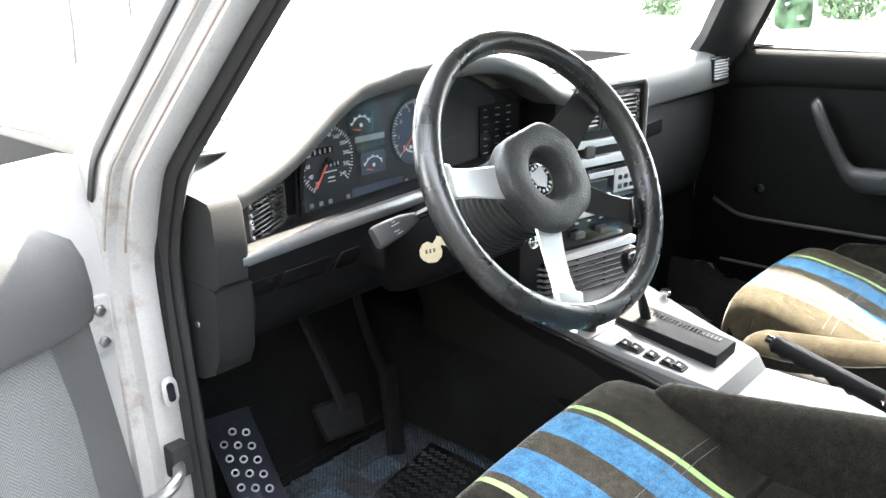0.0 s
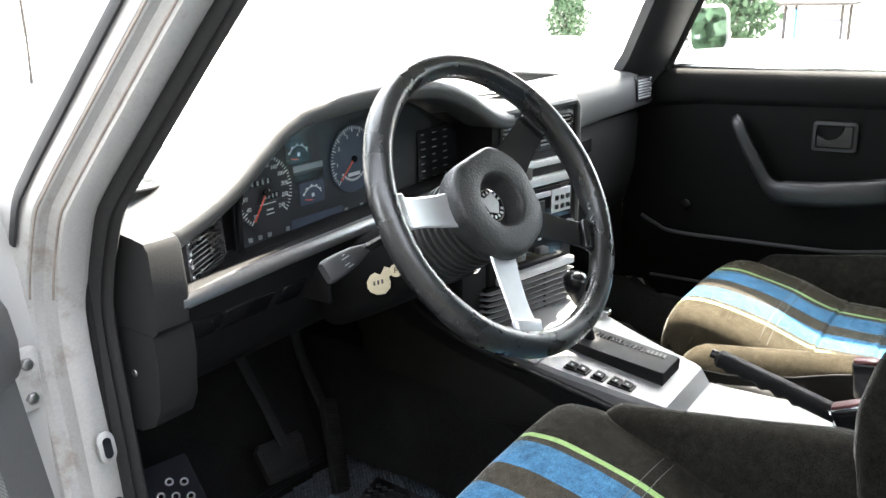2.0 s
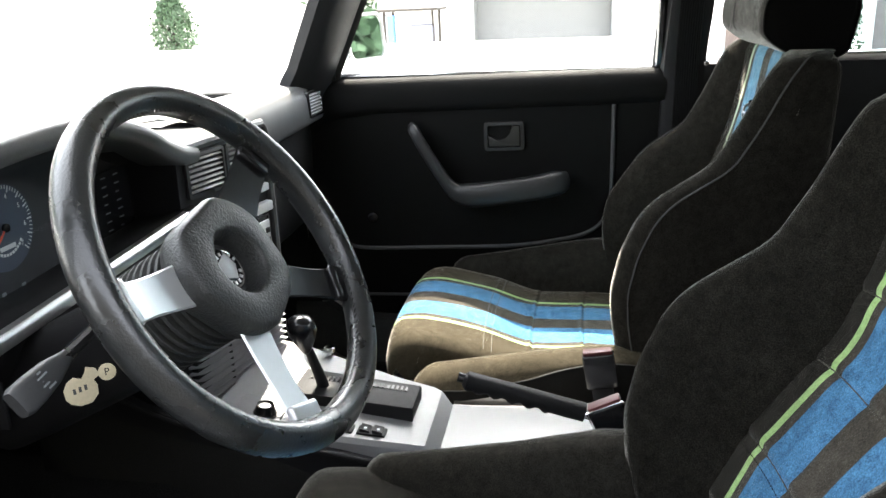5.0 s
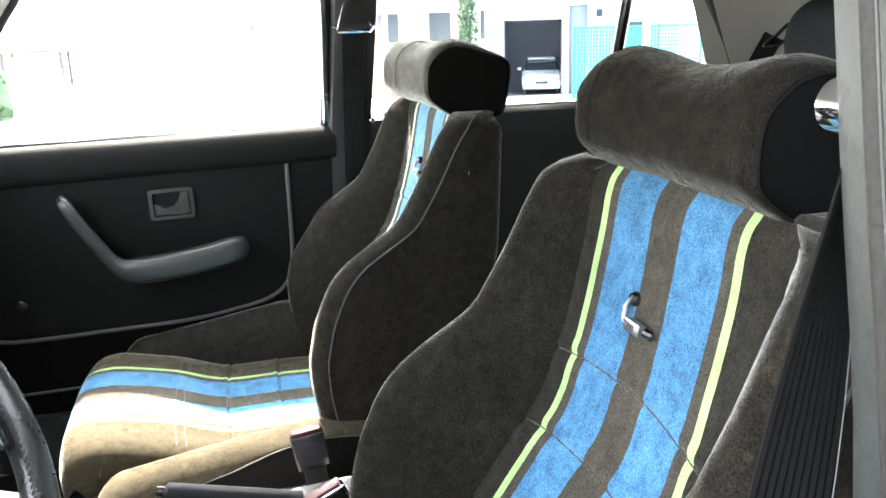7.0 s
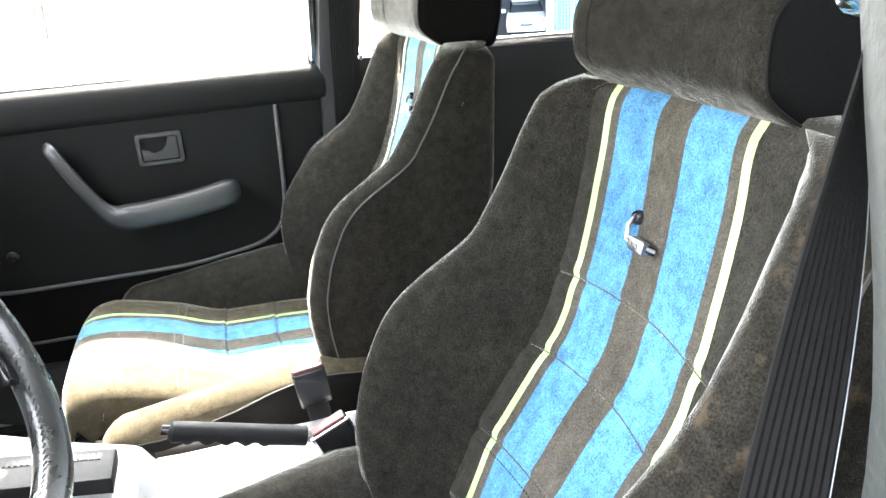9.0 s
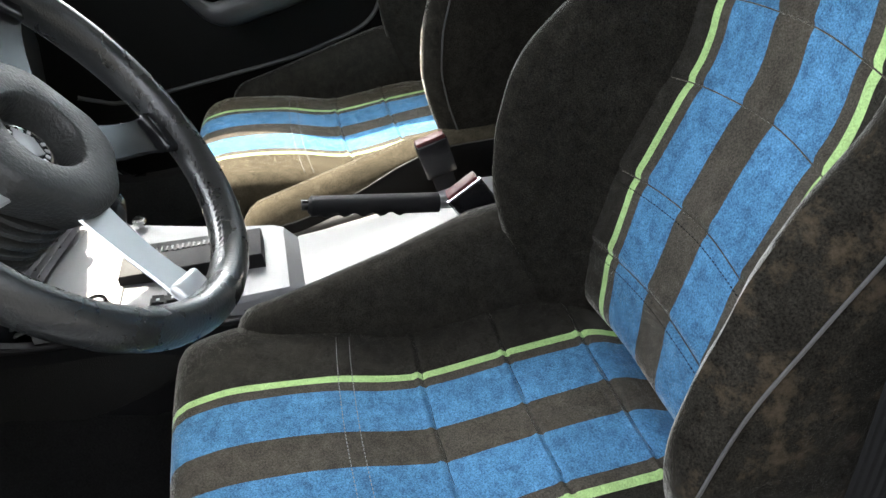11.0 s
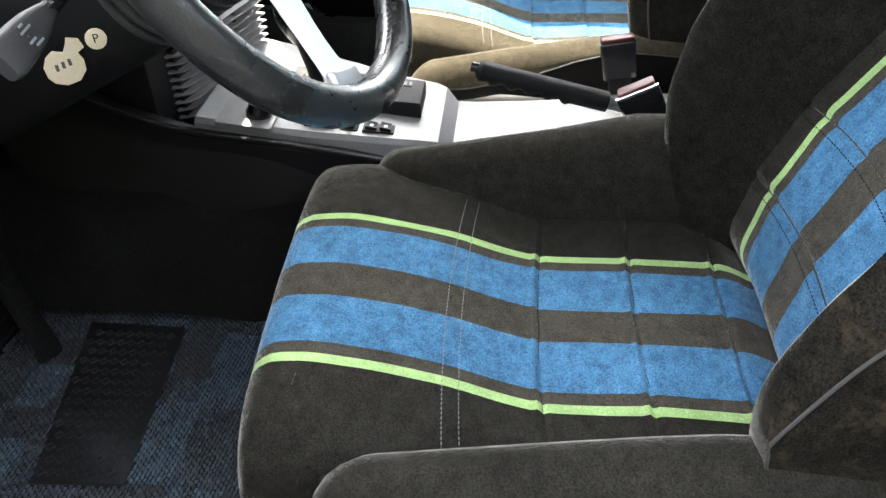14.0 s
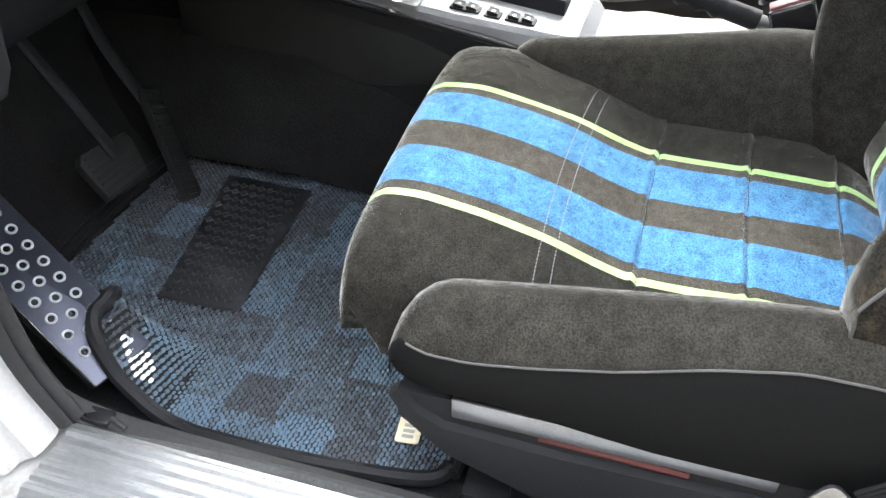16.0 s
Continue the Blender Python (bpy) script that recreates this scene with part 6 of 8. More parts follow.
prism(bm, [(-0.038, -0.086), (0.034, -0.086), (0.040, 0.10), (-0.040, 0.10)], gm, -0.015, 0.016, 0.005)
gate = part("gear_gate", bm, DASH_BLACK, console, "raised black gear gate with slot")
bm = nb()
prism(bm, [(0.006, -0.070), (0.020, -0.070), (0.020, 0.085), (0.006, 0.085)], gm, 0.012, 0.0165)
slot = part("gate_slot", bm, RUBBER, gate)
bm = nb()
for k in range(22):
    box(bm, (0.007, -0.068 + 0.007 * k, 0.0165), (0.019, -0.065 + 0.007 * k, 0.0178), 0, m=gm)
tagged(part("slot_ribs", bm, VENT, slot, smooth=False), kind="stuff")
bm = nb()
tube(bm, [(0.006, 0.055, 0.560), (-0.006, 0.060, 0.60), (-0.016, 0.068, 0.640)], lambda f: 0.0095 - 0.003 * f, 10, up=(1, 0, 0))
lever = part("gear_lever", bm, DASH_BLACK, console, "black gear lever with round knob")
bm = nb()
km = axes((-0.018, 0.070, 0.636), (1, 0, 0), (0, 1, 0), (-0.1, 0.08, 1))
lathe(bm, km, [(0.006, 0.0), (0.009, 0.006), (0.013, 0.014), (0.0185, 0.026), (0.0215, 0.038), (0.0205, 0.049), (0.015, 0.056), (0.006, 0.059)], 24)
part("knob", bm, GLOSS_BLACK, lever, "glossy black knob")
# five rocker switches
for k, y in enumerate((0.047, 0.029, 0.001, -0.027, -0.045)):
    x = -0.082 - 0.0002 * k
    z = float(np.interp(y, (-0.10, -0.03, 0.05, 0.12), (0.543, 0.549, 0.557, 0.566)))
    if k in (0, 2, 3):
        bm = nb()
        w = 0.040 if k != 2 else 0.022
        yc = y - (0.009 if k != 2 else 0)
        prism(bm, rounded(0.022, w, 0.002), axes((x, yc, z), (1, 0, 0), (0, 1, 0.1), (0, -0.1, 1)), 0.0, 0.0022, 0.0008)
        part("switch_frame", bm, DASH_BLACK, console, "black switch surround")
    bm = nb()
    mm = axes((x, y, z + 0.002), (1, 0, 0), (0, 1, 0.1), (0, -0.1, 1))
    loft(bm, [[mm @ Vector((px, py, pz)) for px, pz in ((-0.008, 0), (-0.008, h), (0.0, h - 0.0025), (0.008, h), (0.008, 0))] for py, h in ((-0.0068, 0.004), (0.0068, 0.006))])
    sw = part("window_switch", bm, DASH_BLACK, console, "small black rocker switch")
    bm = nb()
    box(bm, (-0.002, -0.002, 0.0035), (0.002, 0.002, 0.0042), 0, m=mm)
    part("mark", bm, WHITE_MARK, sw, smooth=False)
# round knob on the angled front panel
bm = nb()
pm = axes((-0.075, 0.128, 0.5695), (1, 0, 0), (0, 1, 0.15), (-0.25, -0.2, 1))
prism(bm, rounded(0.085, 0.070, 0.004), pm, -0.004, 0.002, 0.001)
pan = part("front_panel", bm, CONSOLE, console, "grey angled panel")
bm = nb()
lathe(bm, pm @ Matrix.Translation((-0.008, -0.012, 0.002)), [(0.0165, 0), (0.0165, 0.006), (0.0145, 0.009), (0.0125, 0.018), (0.0115, 0.020), (0.0095, 0.017)], 28)
part("lighter_knob", bm, GLOSS_BLACK, pan, "round black knob")
bm = nb()
lathe(bm, pm @ Matrix.Translation((-0.008, -0.012, 0.004)), [(0.0085, 0.0), (0.0085, 0.0145), (0.007, 0.0155), (0.004, 0.0155)], 24)
part("knob_ring", bm, STEEL, pan)
# bright bolt beside the lever
bm = nb()
lathe(bm, axes((0.128, 0.085, 0.556), (1, 0, 0), (0, 1, 0), (0, 0, 1)), [(0.005, 0.0), (0.005, 0.012), (0.010, 0.014), (0.010, 0.020), (0.008, 0.022)], 16)
part("bolt", bm, CHROME, console, "bright round-headed bolt")
# tunnel cover behind the console
bm = nb()
rows = []
for y, zt in ((-0.128, 0.520), (-0.16, 0.519), (-0.26, 0.522), (-0.33, 0.530), (-0.40, 0.535), (-0.70, 0.50)):
    rows.append([(-0.108, y, 0.44), (-0.103, y, zt - 0.010), (-0.095, y, zt - 0.002), (-0.086, y, zt), (0.055, y, zt), (0.064, y, zt - 0.003), (0.072, y, zt - 0.012), (0.078, y, 0.44)])
loft(bm, rows)
tc = part("tunnel_cover", bm, CONSOLE, console, "pale grey tunnel cover", angle=40)
bm = nb()
tube(bm, [(-0.060, -0.272, 0.522), (-0.062, -0.274, 0.532), (-0.064, -0.282, 0.5335)], 0.004, 8)
part("ashtray_tab", bm, GLOSS_BLACK, tc)

# ---- handbrake ----
hb = thing("handbrake", "black handbrake lever with finger grip, lowered", "handbrake", (0.0, -0.33, 0.525))
A, B = Vector((-0.030, -0.158, 0.607)), Vector((-0.026, -0.325, 0.561))
d = (B - A).normalized()
hm = axes(A, d.cross(Vector((0, 0, 1))).normalized(), Vector((0, 0, 1)) - d * d.z, d)
bm = nb()
L = (B - A).length
rows = []
for k in range(34):
    t = L * k / 33
    wave = 0.0034 * math.cos(t / 0.024 * 2 * math.pi) if 0.012 < t < 0.125 else 0.0
    e = min(1.0, t / 0.006 + 0.55)
    rows.append([hm @ Vector((0.0125 * e * math.copysign(abs(math.cos(a)) ** 0.6, math.cos(a)), (0.0125 * math.sin(a) if math.sin(a) > 0 else (0.0125 + wave) * math.sin(a)) * e, t)) for a in [2 * math.pi * j / 18 for j in range(18)]])
loft(bm, rows)
part("grip", bm, DASH_BLACK, hb, "black ribbed grip")
bm = nb()
disc(bm, hm @ Matrix.Translation((0, 0.002, -0.008)), 0.0070, 0.010, 14, 0.0)
part("release_button", bm, GLOSS_BLACK, hb, "round release button")
bm = nb()
tube(bm, [B - d * 0.01, B + d * 0.06, B + d * 0.11 + Vector((0, 0, -0.01))], 0.009, 10)
part("lever_arm", bm, STEEL, hb)

# ---- belt buckles beside the seats ----
def buckle(at, lean, label):
    b = thing("belt_buckle", label, "seat belt buckle", (at[0], at[1], at[2] - 0.10), "seat belt buckles")
    m = axes(at, (1, 0, 0), (0, -math.sin(radians(lean)), -math.cos(radians(lean))), (0, math.cos(radians(lean)), -math.sin(radians(lean))))
    bm = nb()
    box(bm, (-0.011, 0.004, -0.024), (0.011, 0.060, 0.024), 0.004, 3, m=m)
    part("housing", bm, GLOSS_BLACK, b, "black housing")
    bm = nb()
    box(bm, (-0.0095, -0.001, -0.022), (0.0095, 0.006, 0.022), 0.0025, 2, m=m)
    part("release_button", bm, BUCKLE_RED, b, "dark red release button")
    if at[0] > 0:
        return finish_buckle(b, m)
    bm = nb()
    tube(bm, [m @ Vector(p) for p in ((-0.0115, 0.05, 0.0245), (-0.0115, 0.003, 0.0245), (-0.0115, 0.003, -0.0245), (-0.0115, 0.05, -0.0245))], 0.0014, 6)
    part("edge", bm, CHROME, b, "bright edge")
    return finish_buckle(b, m)


def finish_buckle(b, m):
    bm = nb()
    box(bm, (-0.003, 0.055, -0.016), (0.003, 0.16, 0.016), 0.001, 1, m=m)
    part("stalk", bm, DASH_BLACK, b)
    return b


buckle((0.092, -0.345, 0.601), 8, "black buckle with dark red button beside passenger seat")
buckle((-0.100, -0.347, 0.618), 25, "black buckle with bright edge beside driver's seat")

# ---- far door (passenger) ----
pd = thing("passenger_door", "closed black vinyl car door with pull handle", "car door", (0.70, -0.1, 0.42))
DX = 0.690
bm = nb()
rows = []
for y in (0.300, 0.22, 0.10, -0.05, -0.20, -0.35, -0.500):
    rows.append([(DX + 0.020, y, 0.40), (DX + 0.014, y, 0.44), (DX + 0.010, y, 0.56), (DX + 0.006, y, 0.575), (DX + 0.010, y, 0.590), (DX + 0.012, y, 0.74), (DX + 0.012, y, 0.905)])
loft(bm, rows, False, False)
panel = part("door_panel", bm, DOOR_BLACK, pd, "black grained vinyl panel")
# upper roll under the window
bm = nb()
rows = []
for y, z0, z1 in ((0.262, 0.845, 0.948), (0.222, 0.872, 0.949), (0.12, 0.884, 0.950), (-0.10, 0.889, 0.953), (-0.30, 0.893, 0.956), (-0.492, 0.898, 0.958)):
    rows.append([(DX + 0.014, y, z0 - 0.010), (DX + 0.002, y, z0 - 0.004), (DX - 0.004, y, z0 + 0.008), (DX - 0.003, y, z1 - 0.030), (DX + 0.006, y, z1 - 0.010), (DX + 0.018, y, z1 - 0.001), (DX + 0.036, y, z1)])
loft(bm, rows, False, False)
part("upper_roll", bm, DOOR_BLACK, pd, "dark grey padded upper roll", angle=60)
# bright felt strip along the glass
bm = nb()
box(bm, (DX + 0.034, -0.495, 0.948), (DX + 0.050, 0.24, 0.960), 0.003)
part("glass_strip", bm, CHROME, pd, "bright strip along the glass")
# raised bead low on the panel, its highlight painted as lighter grey
bm = nb()
tube(bm, catmull([(DX + 0.008, 0.25, 0.60), (DX + 0.008, 0.215, 0.583), (DX + 0.006, 0.165, 0.569), (DX + 0.006, 0.0, 0.571), (DX + 0.006, -0.17, 0.576), (DX + 0.006, -0.26, 0.588), (DX + 0.006, -0.335, 0.606), (DX + 0.008, -0.375, 0.640), (DX + 0.008, -0.388, 0.70), (DX + 0.008, -0.390, 0.885)], 6), 0.0045, 8)
part("bead", bm, DASH, pd, "raised bead")
bm = nb()
tube(bm, [(DX + 0.010, 0.22, 0.452), (DX + 0.010, 0.0, 0.455), (DX + 0.010, -0.30, 0.46)], 0.0035, 6)
part("pocket_edge", bm, DASH, pd, "pale pocket edge")
HANDLE = material("handle_grey", (0.022, 0.0225, 0.023), 0.42, vary=0.12, grain=380, blotch=7, bump=0.15)
# pull handle: upright and armrest in one bent piece
bm = nb()
pts = catmull([(DX - 0.010, 0.040, 0.852), (DX - 0.030, 0.030, 0.842), (DX - 0.034, 0.010, 0.805), (DX - 0.034, -0.020, 0.755), (DX - 0.034, -0.050, 0.715), (DX - 0.036, -0.085, 0.703), (DX - 0.040, -0.15, 0.708), (DX - 0.040, -0.22, 0.718), (DX - 0.034, -0.272, 0.728), (DX - 0.010, -0.290, 0.732)], 5)
n = len(pts)
rings = []
for i, p in enumerate(pts):
    f = i / (n - 1)
    a, b = pts[max(0, i - 1)], pts[min(n - 1, i + 1)]
    dd = (b - a).normalized()
    up = Vector((1, 0, 0)).cross(dd)
    if up.z < 0 and f > 0.4:
        up = -up
    hgt = float(np.interp(f, (0, 0.1, 0.4, 0.55, 0.9, 1.0), (0.008, 0.0115, 0.0135, 0.026, 0.026, 0.016)))
    dep = float(np.interp(f, (0, 0.1, 0.4, 0.55, 0.9, 1.0), (0.006, 0.010, 0.011, 0.022, 0.022, 0.012)))
    side = Vector((1, 0, 0)) - dd * dd.x
    side.normalize()
    wv = dd.cross(side)
    rings.append([p + side * (dep * math.copysign(abs(math.cos(t)) ** 0.7, math.cos(t))) + wv * (hgt * math.copysign(abs(math.sin(t)) ** 0.7, math.sin(t))) for t in [2 * math.pi * k / 16 for k in range(16)]])
loft(bm, rings)
part("pull_handle", bm, HANDLE, pd, "grey bent pull handle and armrest", angle=60)
RELEASE = material("release_grey", (0.018, 0.018, 0.018), 0.45, vary=0.12, bump=0.1)
# inner release in a framed recess
mh = axes((DX + 0.0115, -0.159, 0.822), (0, -1, 0.02), (0, 0.02, 1), (-1, 0, 0))
bm = nb()
out, inn = rounded(0.086, 0.062, 0.007), rounded(0.072, 0.048, 0.005)
loft(bm, [[mh @ Vector((x, y, z)) for x, y in o] for o, z in ((out, 0.0), (out, 0.006), (inn, 0.007), (inn, -0.010))], True, False)
rel = part("release_frame", bm, RELEASE, pd, "grey recessed frame")
bm = nb()
prism(bm, inn, mh, -0.012, -0.010)
part("recess", bm, GLOSS_BLACK, rel)
bm = nb()
prism(bm, [(-0.034, 0.002), (-0.034, -0.022), (0.034, -0.022), (0.034, 0.022), (0.018, 0.022), (0.014, 0.004), (0.004, -0.006), (-0.012, -0.010), (-0.02, -0.004)], mh, -0.008, 0.004, 0.002)
part("release_lever", bm, RELEASE, rel, "grey release lever")
bm = nb()
disc(bm, axes((DX + 0.010, 0.143, 0.640), (0, 1, 0), (0, 0, 1), (-1, 0, 0)), 0.013, 0.006, 20, 0.003)
part("blanking_cap", bm, GLOSS_BLACK, pd, "round black cap")
# outer skin and glass
bm = nb()
loft(bm, [[(0.835, y, 0.22), (0.85, y, 0.5), (0.85, y, 0.8), (0.82, y, 0.92), (0.745, y, 0.948)] for y in (0.32, 0.0, -0.49)], False, False)
part("outer_skin", bm, PAINT, pd, "silver outer skin")
bm = nb()
rows = []
for k in range(6):
    f = k / 5
    z = 0.95 + 0.34 * f
    rows.append([(0.732 - 0.09 * f, 0.21 - max(0, f - 0.06) * 0.26, z), (0.732 - 0.09 * f, -0.15, z), (0.732 - 0.09 * f, -0.487, z)])
loft(bm, rows, False, False)
gl = part("window_glass", bm, GLASS, pd, "clear raised window glass")
gl.visible_shadow = False
bm = nb()
tri = [(0.300, 0.945), (0.206, 0.950), (0.196, 1.055), (0.190, 1.065)]
prism(bm, tri, axes((0.694, 0, 0), (0, 1, 0), (0, 0, 1), (1, 0, 0)), 0.0, 0.022, 0.002)
part("mirror_triangle", bm, DASH_BLACK, pd, "black mirror triangle")
bm = nb()
tube(bm, [(0.717, 0.204, 0.95), (0.700, 0.198, 1.02), (0.684, 0.190, 1.07)], 0.007, 8)
part("glass_channel", bm, GLOSS_BLACK, pd)
# upper window frame
bm = nb()
tube(bm, catmull([(0.690, 0.185, 1.06), (0.660, 0.115, 1.155), (0.640, 0.055, 1.235), (0.630, -0.04, 1.300), (0.630, -0.25, 1.310), (0.630, -0.40, 1.305), (0.634, -0.475, 1.295), (0.690, -0.482, 1.05), (0.722, -0.482, 0.955)], 6), 0.011, 8)
part("window_frame", bm, GLOSS_BLACK, pd, "black window frame")

# ---- outside mirror on the far door ----
om = thing("door_mirror", "silver outside mirror on the far door", "door mirror", (0.86, 0.2, 1.0))
mm = axes((0.880, 0.182, 1.030), (-0.93, 0.36, 0.0), (0.05, 0.10, 1.0), (-0.36, -0.93, 0.08))
bm = nb()
loft(bm, [[mm @ Vector((x * s, y * s, z)) for x, y in rounded(0.150, 0.110, 0.028, 5)] for s, z in ((0.45, -0.075), (0.80, -0.060), (0.97, -0.03), (1.0, 0.0), (1.0, 0.008), (0.93, 0.010), (0.92, 0.002))])
part("shell", bm, PAINT, om, "silver painted shell")
bm = nb()
prism(bm, rounded(0.132, 0.094, 0.020, 5), mm, 0.0, 0.0055)
part("mirror_glass", bm, MIRROR, om, "reflecting glass")
bm = nb()
tube(bm, [(0.70, 0.21, 0.985), (0.78, 0.215, 0.99), (0.82, 0.215, 1.0)], 0.018, 8)
part("arm", bm, GLOSS_BLACK, om)

# ---- open door at the driver's side ----
dd = thing("driver_door", "open silver car door with grey vinyl and cloth trim", "car door", (-0.80, 0.33, 0.40))
HM = Matrix.Translation((-0.797, 0.345, 0)) @ Matrix.Rotation(radians(-DOOR_OPEN), 4, 'Z')
# local: x inwards (towards the cabin when closed), y back along the door, z up
def dl(x, y, z):
    return HM @ Vector((x, -y, z))
bm = nb()
rows = []
for y in (-0.012, 0.02, 0.30, 0.60, 0.86):
    rows.append([dl(0.0, y, 0.24), dl(-0.035, y, 0.30), dl(-0.045, y, 0.60), dl(-0.035, y, 0.85), dl(0.0, y, 0.945), dl(0.045, y, 0.945), dl(0.060, y, 0.88), dl(0.060, y, 0.30), dl(0.03, y, 0.24)])
loft(bm, rows)
part("shell", bm, PAINT, dd, "silver painted door shell", angle=30)
bm = nb()
rows = []
for y, w, top in ((0.028, 0.062, 0.870), (0.034, 0.078, 0.876), (0.06, 0.088, 0.890), (0.10, 0.094, 0.915), (0.16, 0.098, 0.945), (0.24, 0.098, 0.955), (0.84, 0.098, 0.958)):
    rows.append([dl(0.058, y, 0.785), dl(w - 0.006, y, 0.785), dl(w, y, 0.795), dl(w + 0.002, y, top - 0.053), dl(w - 0.004, y, top - 0.023), dl(w - 0.018, y, top - 0.005), dl(0.050, y, top)])
loft(bm, rows)
part("upper_trim", bm, DOOR_GREY, dd, "grey vinyl upper trim", angle=50)
bm = nb()
rows = []
for y in (0.0, 0.008, 0.30, 0.84):
    w = 0.072 if y > 0.001 else 0.060
    e = 1.0 if y < 0.1 else 0.0
    rows.append([dl(0.058, y - 0.010 * e, 0.30), dl(w, y - 0.010 * e, 0.31), dl(w, y, 0.56), dl(w, y + 0.030 * e, 0.783), dl(0.058, y + 0.030 * e, 0.7845)])
loft(bm, rows)
part("lower_trim", bm, DOOR_GREY, dd, "grey vinyl edge panel", angle=30)
bm = nb()
rows = []
for y0, z in ((0.055, 0.36), (0.057, 0.55), (0.072, 0.70), (0.086, 0.77), (0.088, 0.7835)):
    rows.append([dl(0.0735, y0, z), dl(0.0755, y0 + 0.01, z), dl(0.0755, 0.45, z), dl(0.0755, 0.83, z)])
loft(bm, rows, False, False)
part("cloth_insert", bm, CLOTH, dd, "grey herringbone cloth insert")
bm = nb()
for z in (0.80, 0.44):
    tube(bm, [dl(0.03, -0.035, z - 0.03), dl(0.03, -0.035, z + 0.03)], 0.012, 10, up=(1, 0, 0))
part("hinge", bm, PAINT_IN, dd, "painted hinge")
# door check strap, jamb switch and hinge plates on the pillar
strap = thing("door_strap", "steel door check strap in the jamb", "door strap", (-0.77, 0.23, 0.51))
bm = nb()
tube(bm, catmull([(-0.755, 0.236, 0.604), (-0.768, 0.215, 0.597), (-0.79, 0.215, 0.585), (-0.82, 0.235, 0.575)], 5), 0.007, 8)
part("strap", bm, STEEL, strap)
bm = nb()
box(bm, (-0.766, 0.226, 0.585), (-0.742, 0.246, 0.625), 0.003)
part("bracket", bm, RUBBER, strap, "black bracket")
bm = nb()
jm = axes((-0.748, 0.2475, 0.684), (1, 0, 0), (0, 0.15, 1), (-0.1, -1, 0.15))
prism(bm, rounded(0.018, 0.034, 0.0085, 5), jm, 0.0, 0.004, 0.0015)
js = tagged(part("jamb_switch", bm, EYELET_ZINC), "oval bright striker plate on the jamb", "switch plate")
bm = nb()
prism(bm, rounded(0.009, 0.022, 0.004, 4), jm, 0.004, 0.0055)
part("plunger", bm, GLOSS_BLACK, js)
bm = nb()
box(bm, (-0.818, 0.272, 0.742), (-0.787, 0.284, 0.806), 0.004)
hp = single("hinge_plate", bm, PAINT_IN, "painted door hinge plate with two bolts", "hinge")
for z in (0.756, 0.792):
    bm = nb()
    disc(bm, axes((-0.800, 0.272, z), (1, 0, 0), (0, 0, 1), (0, -1, 0)), 0.0062, 0.005, 6, 0.001)
    part("bolt", bm, STEEL, hp, "grimy hexagon bolt")

# ---- footwell ----
MATM = material("mat_loops", (0.05, 0.07, 0.11), 0.85, vary=0.3, grain=300, blotch=16, bump=0.3, bump_scale=900, sheen=0.2, spec=0.25)
# loops differ from one to the next, in patches of blue and black
def tune_loops():
    n, l = MATM.node_tree.nodes, MATM.node_tree.links
    p = n["Principled BSDF"]
    geo = n.new("ShaderNodeNewGeometry")
    tc = n.new("ShaderNodeTexCoord")
    ch = n.new("ShaderNodeTexVoronoi")
    ch.inputs["Scale"].default_value = 16.0
    ch.distance = 'CHEBYCHEV'
    ch.inputs["Randomness"].default_value = 0.35
    l.new(tc.outputs["Object"], ch.inputs["Vector"])
    sep = n.new("ShaderNodeSeparateColor")
    l.new(ch.outputs["Color"], sep.inputs[0])
    add = n.new("ShaderNodeMath")
    add.operation = 'MULTIPLY_ADD'
    add.inputs[1].default_value = 0.38
    l.new(geo.outputs["Random Per Island"], add.inputs[0])
    half = n.new("ShaderNodeMath")
    half.operation = 'MULTIPLY'
    half.inputs[1].default_value = 0.85
    l.new(sep.outputs[0], half.inputs[0])
    l.new(half.outputs[0], add.inputs[2])
    cr = n.new("ShaderNodeValToRGB")
    cr.color_ramp.elements[0].position = 0.25
    cr.color_ramp.elements[0].color = (0.048, 0.052, 0.060, 1)
    cr.color_ramp.elements[1].position = 1.0
    cr.color_ramp.elements[1].color = (0.088, 0.134, 0.180, 1)
    e = cr.color_ramp.elements.new(0.62)
    e.color = (0.072, 0.092, 0.112, 1)
    l.new(add.outputs[0], cr.inputs[0])
    l.new(cr.outputs[0], p.inputs["Base Color"])
tune_loops()

fm = thing("floor_mat", "blue-black woven floor mat with rubber heel pad", "floor mat", (-0.40, 0.15, 0.285))
OUT = [(-0.150, 0.47), (-0.145, 0.30), (-0.140, 0.05), (-0.150, -0.085), (-0.56, -0.098), (-0.595, -0.092), (-0.615, -0.070), (-0.626, 0.02), (-0.630, 0.12), (-0.625, 0.200), (-0.617, 0.254), (-0.608, 0.278), (-0.597, 0.291), (-0.581, 0.298), (-0.565, 0.298), (-0.545, 0.303), (-0.525, 0.322), (-0.51, 0.36), (-0.50, 0.42), (-0.49, 0.47)]
def mat_z(x, y):
    return 0.2955 + 0.10 * max(0.0, y - 0.41) ** 1.3 * 4 + 0.14 * (max(0.0, min(0.14, y - 0.22)) / 0.11) ** 1.2 * max(0.0, min(1.0, (-0.50 - x) / 0.05))
poly = [Vector((x, y)) for x, y in OUT]
def inside(x, y, grow=0.0):
    c = False
    j = len(poly) - 1
    for i in range(len(poly)):
        a, b = poly[i], poly[j]
        if (a.y > y) != (b.y > y) and x < (b.x - a.x) * (y - a.y) / (b.y - a.y) + a.x:
            c = not c
        j = i
    return c
bm = nb()
top = [bm.verts.new((x, y, mat_z(x, y) - 0.001)) for x, y in OUT]
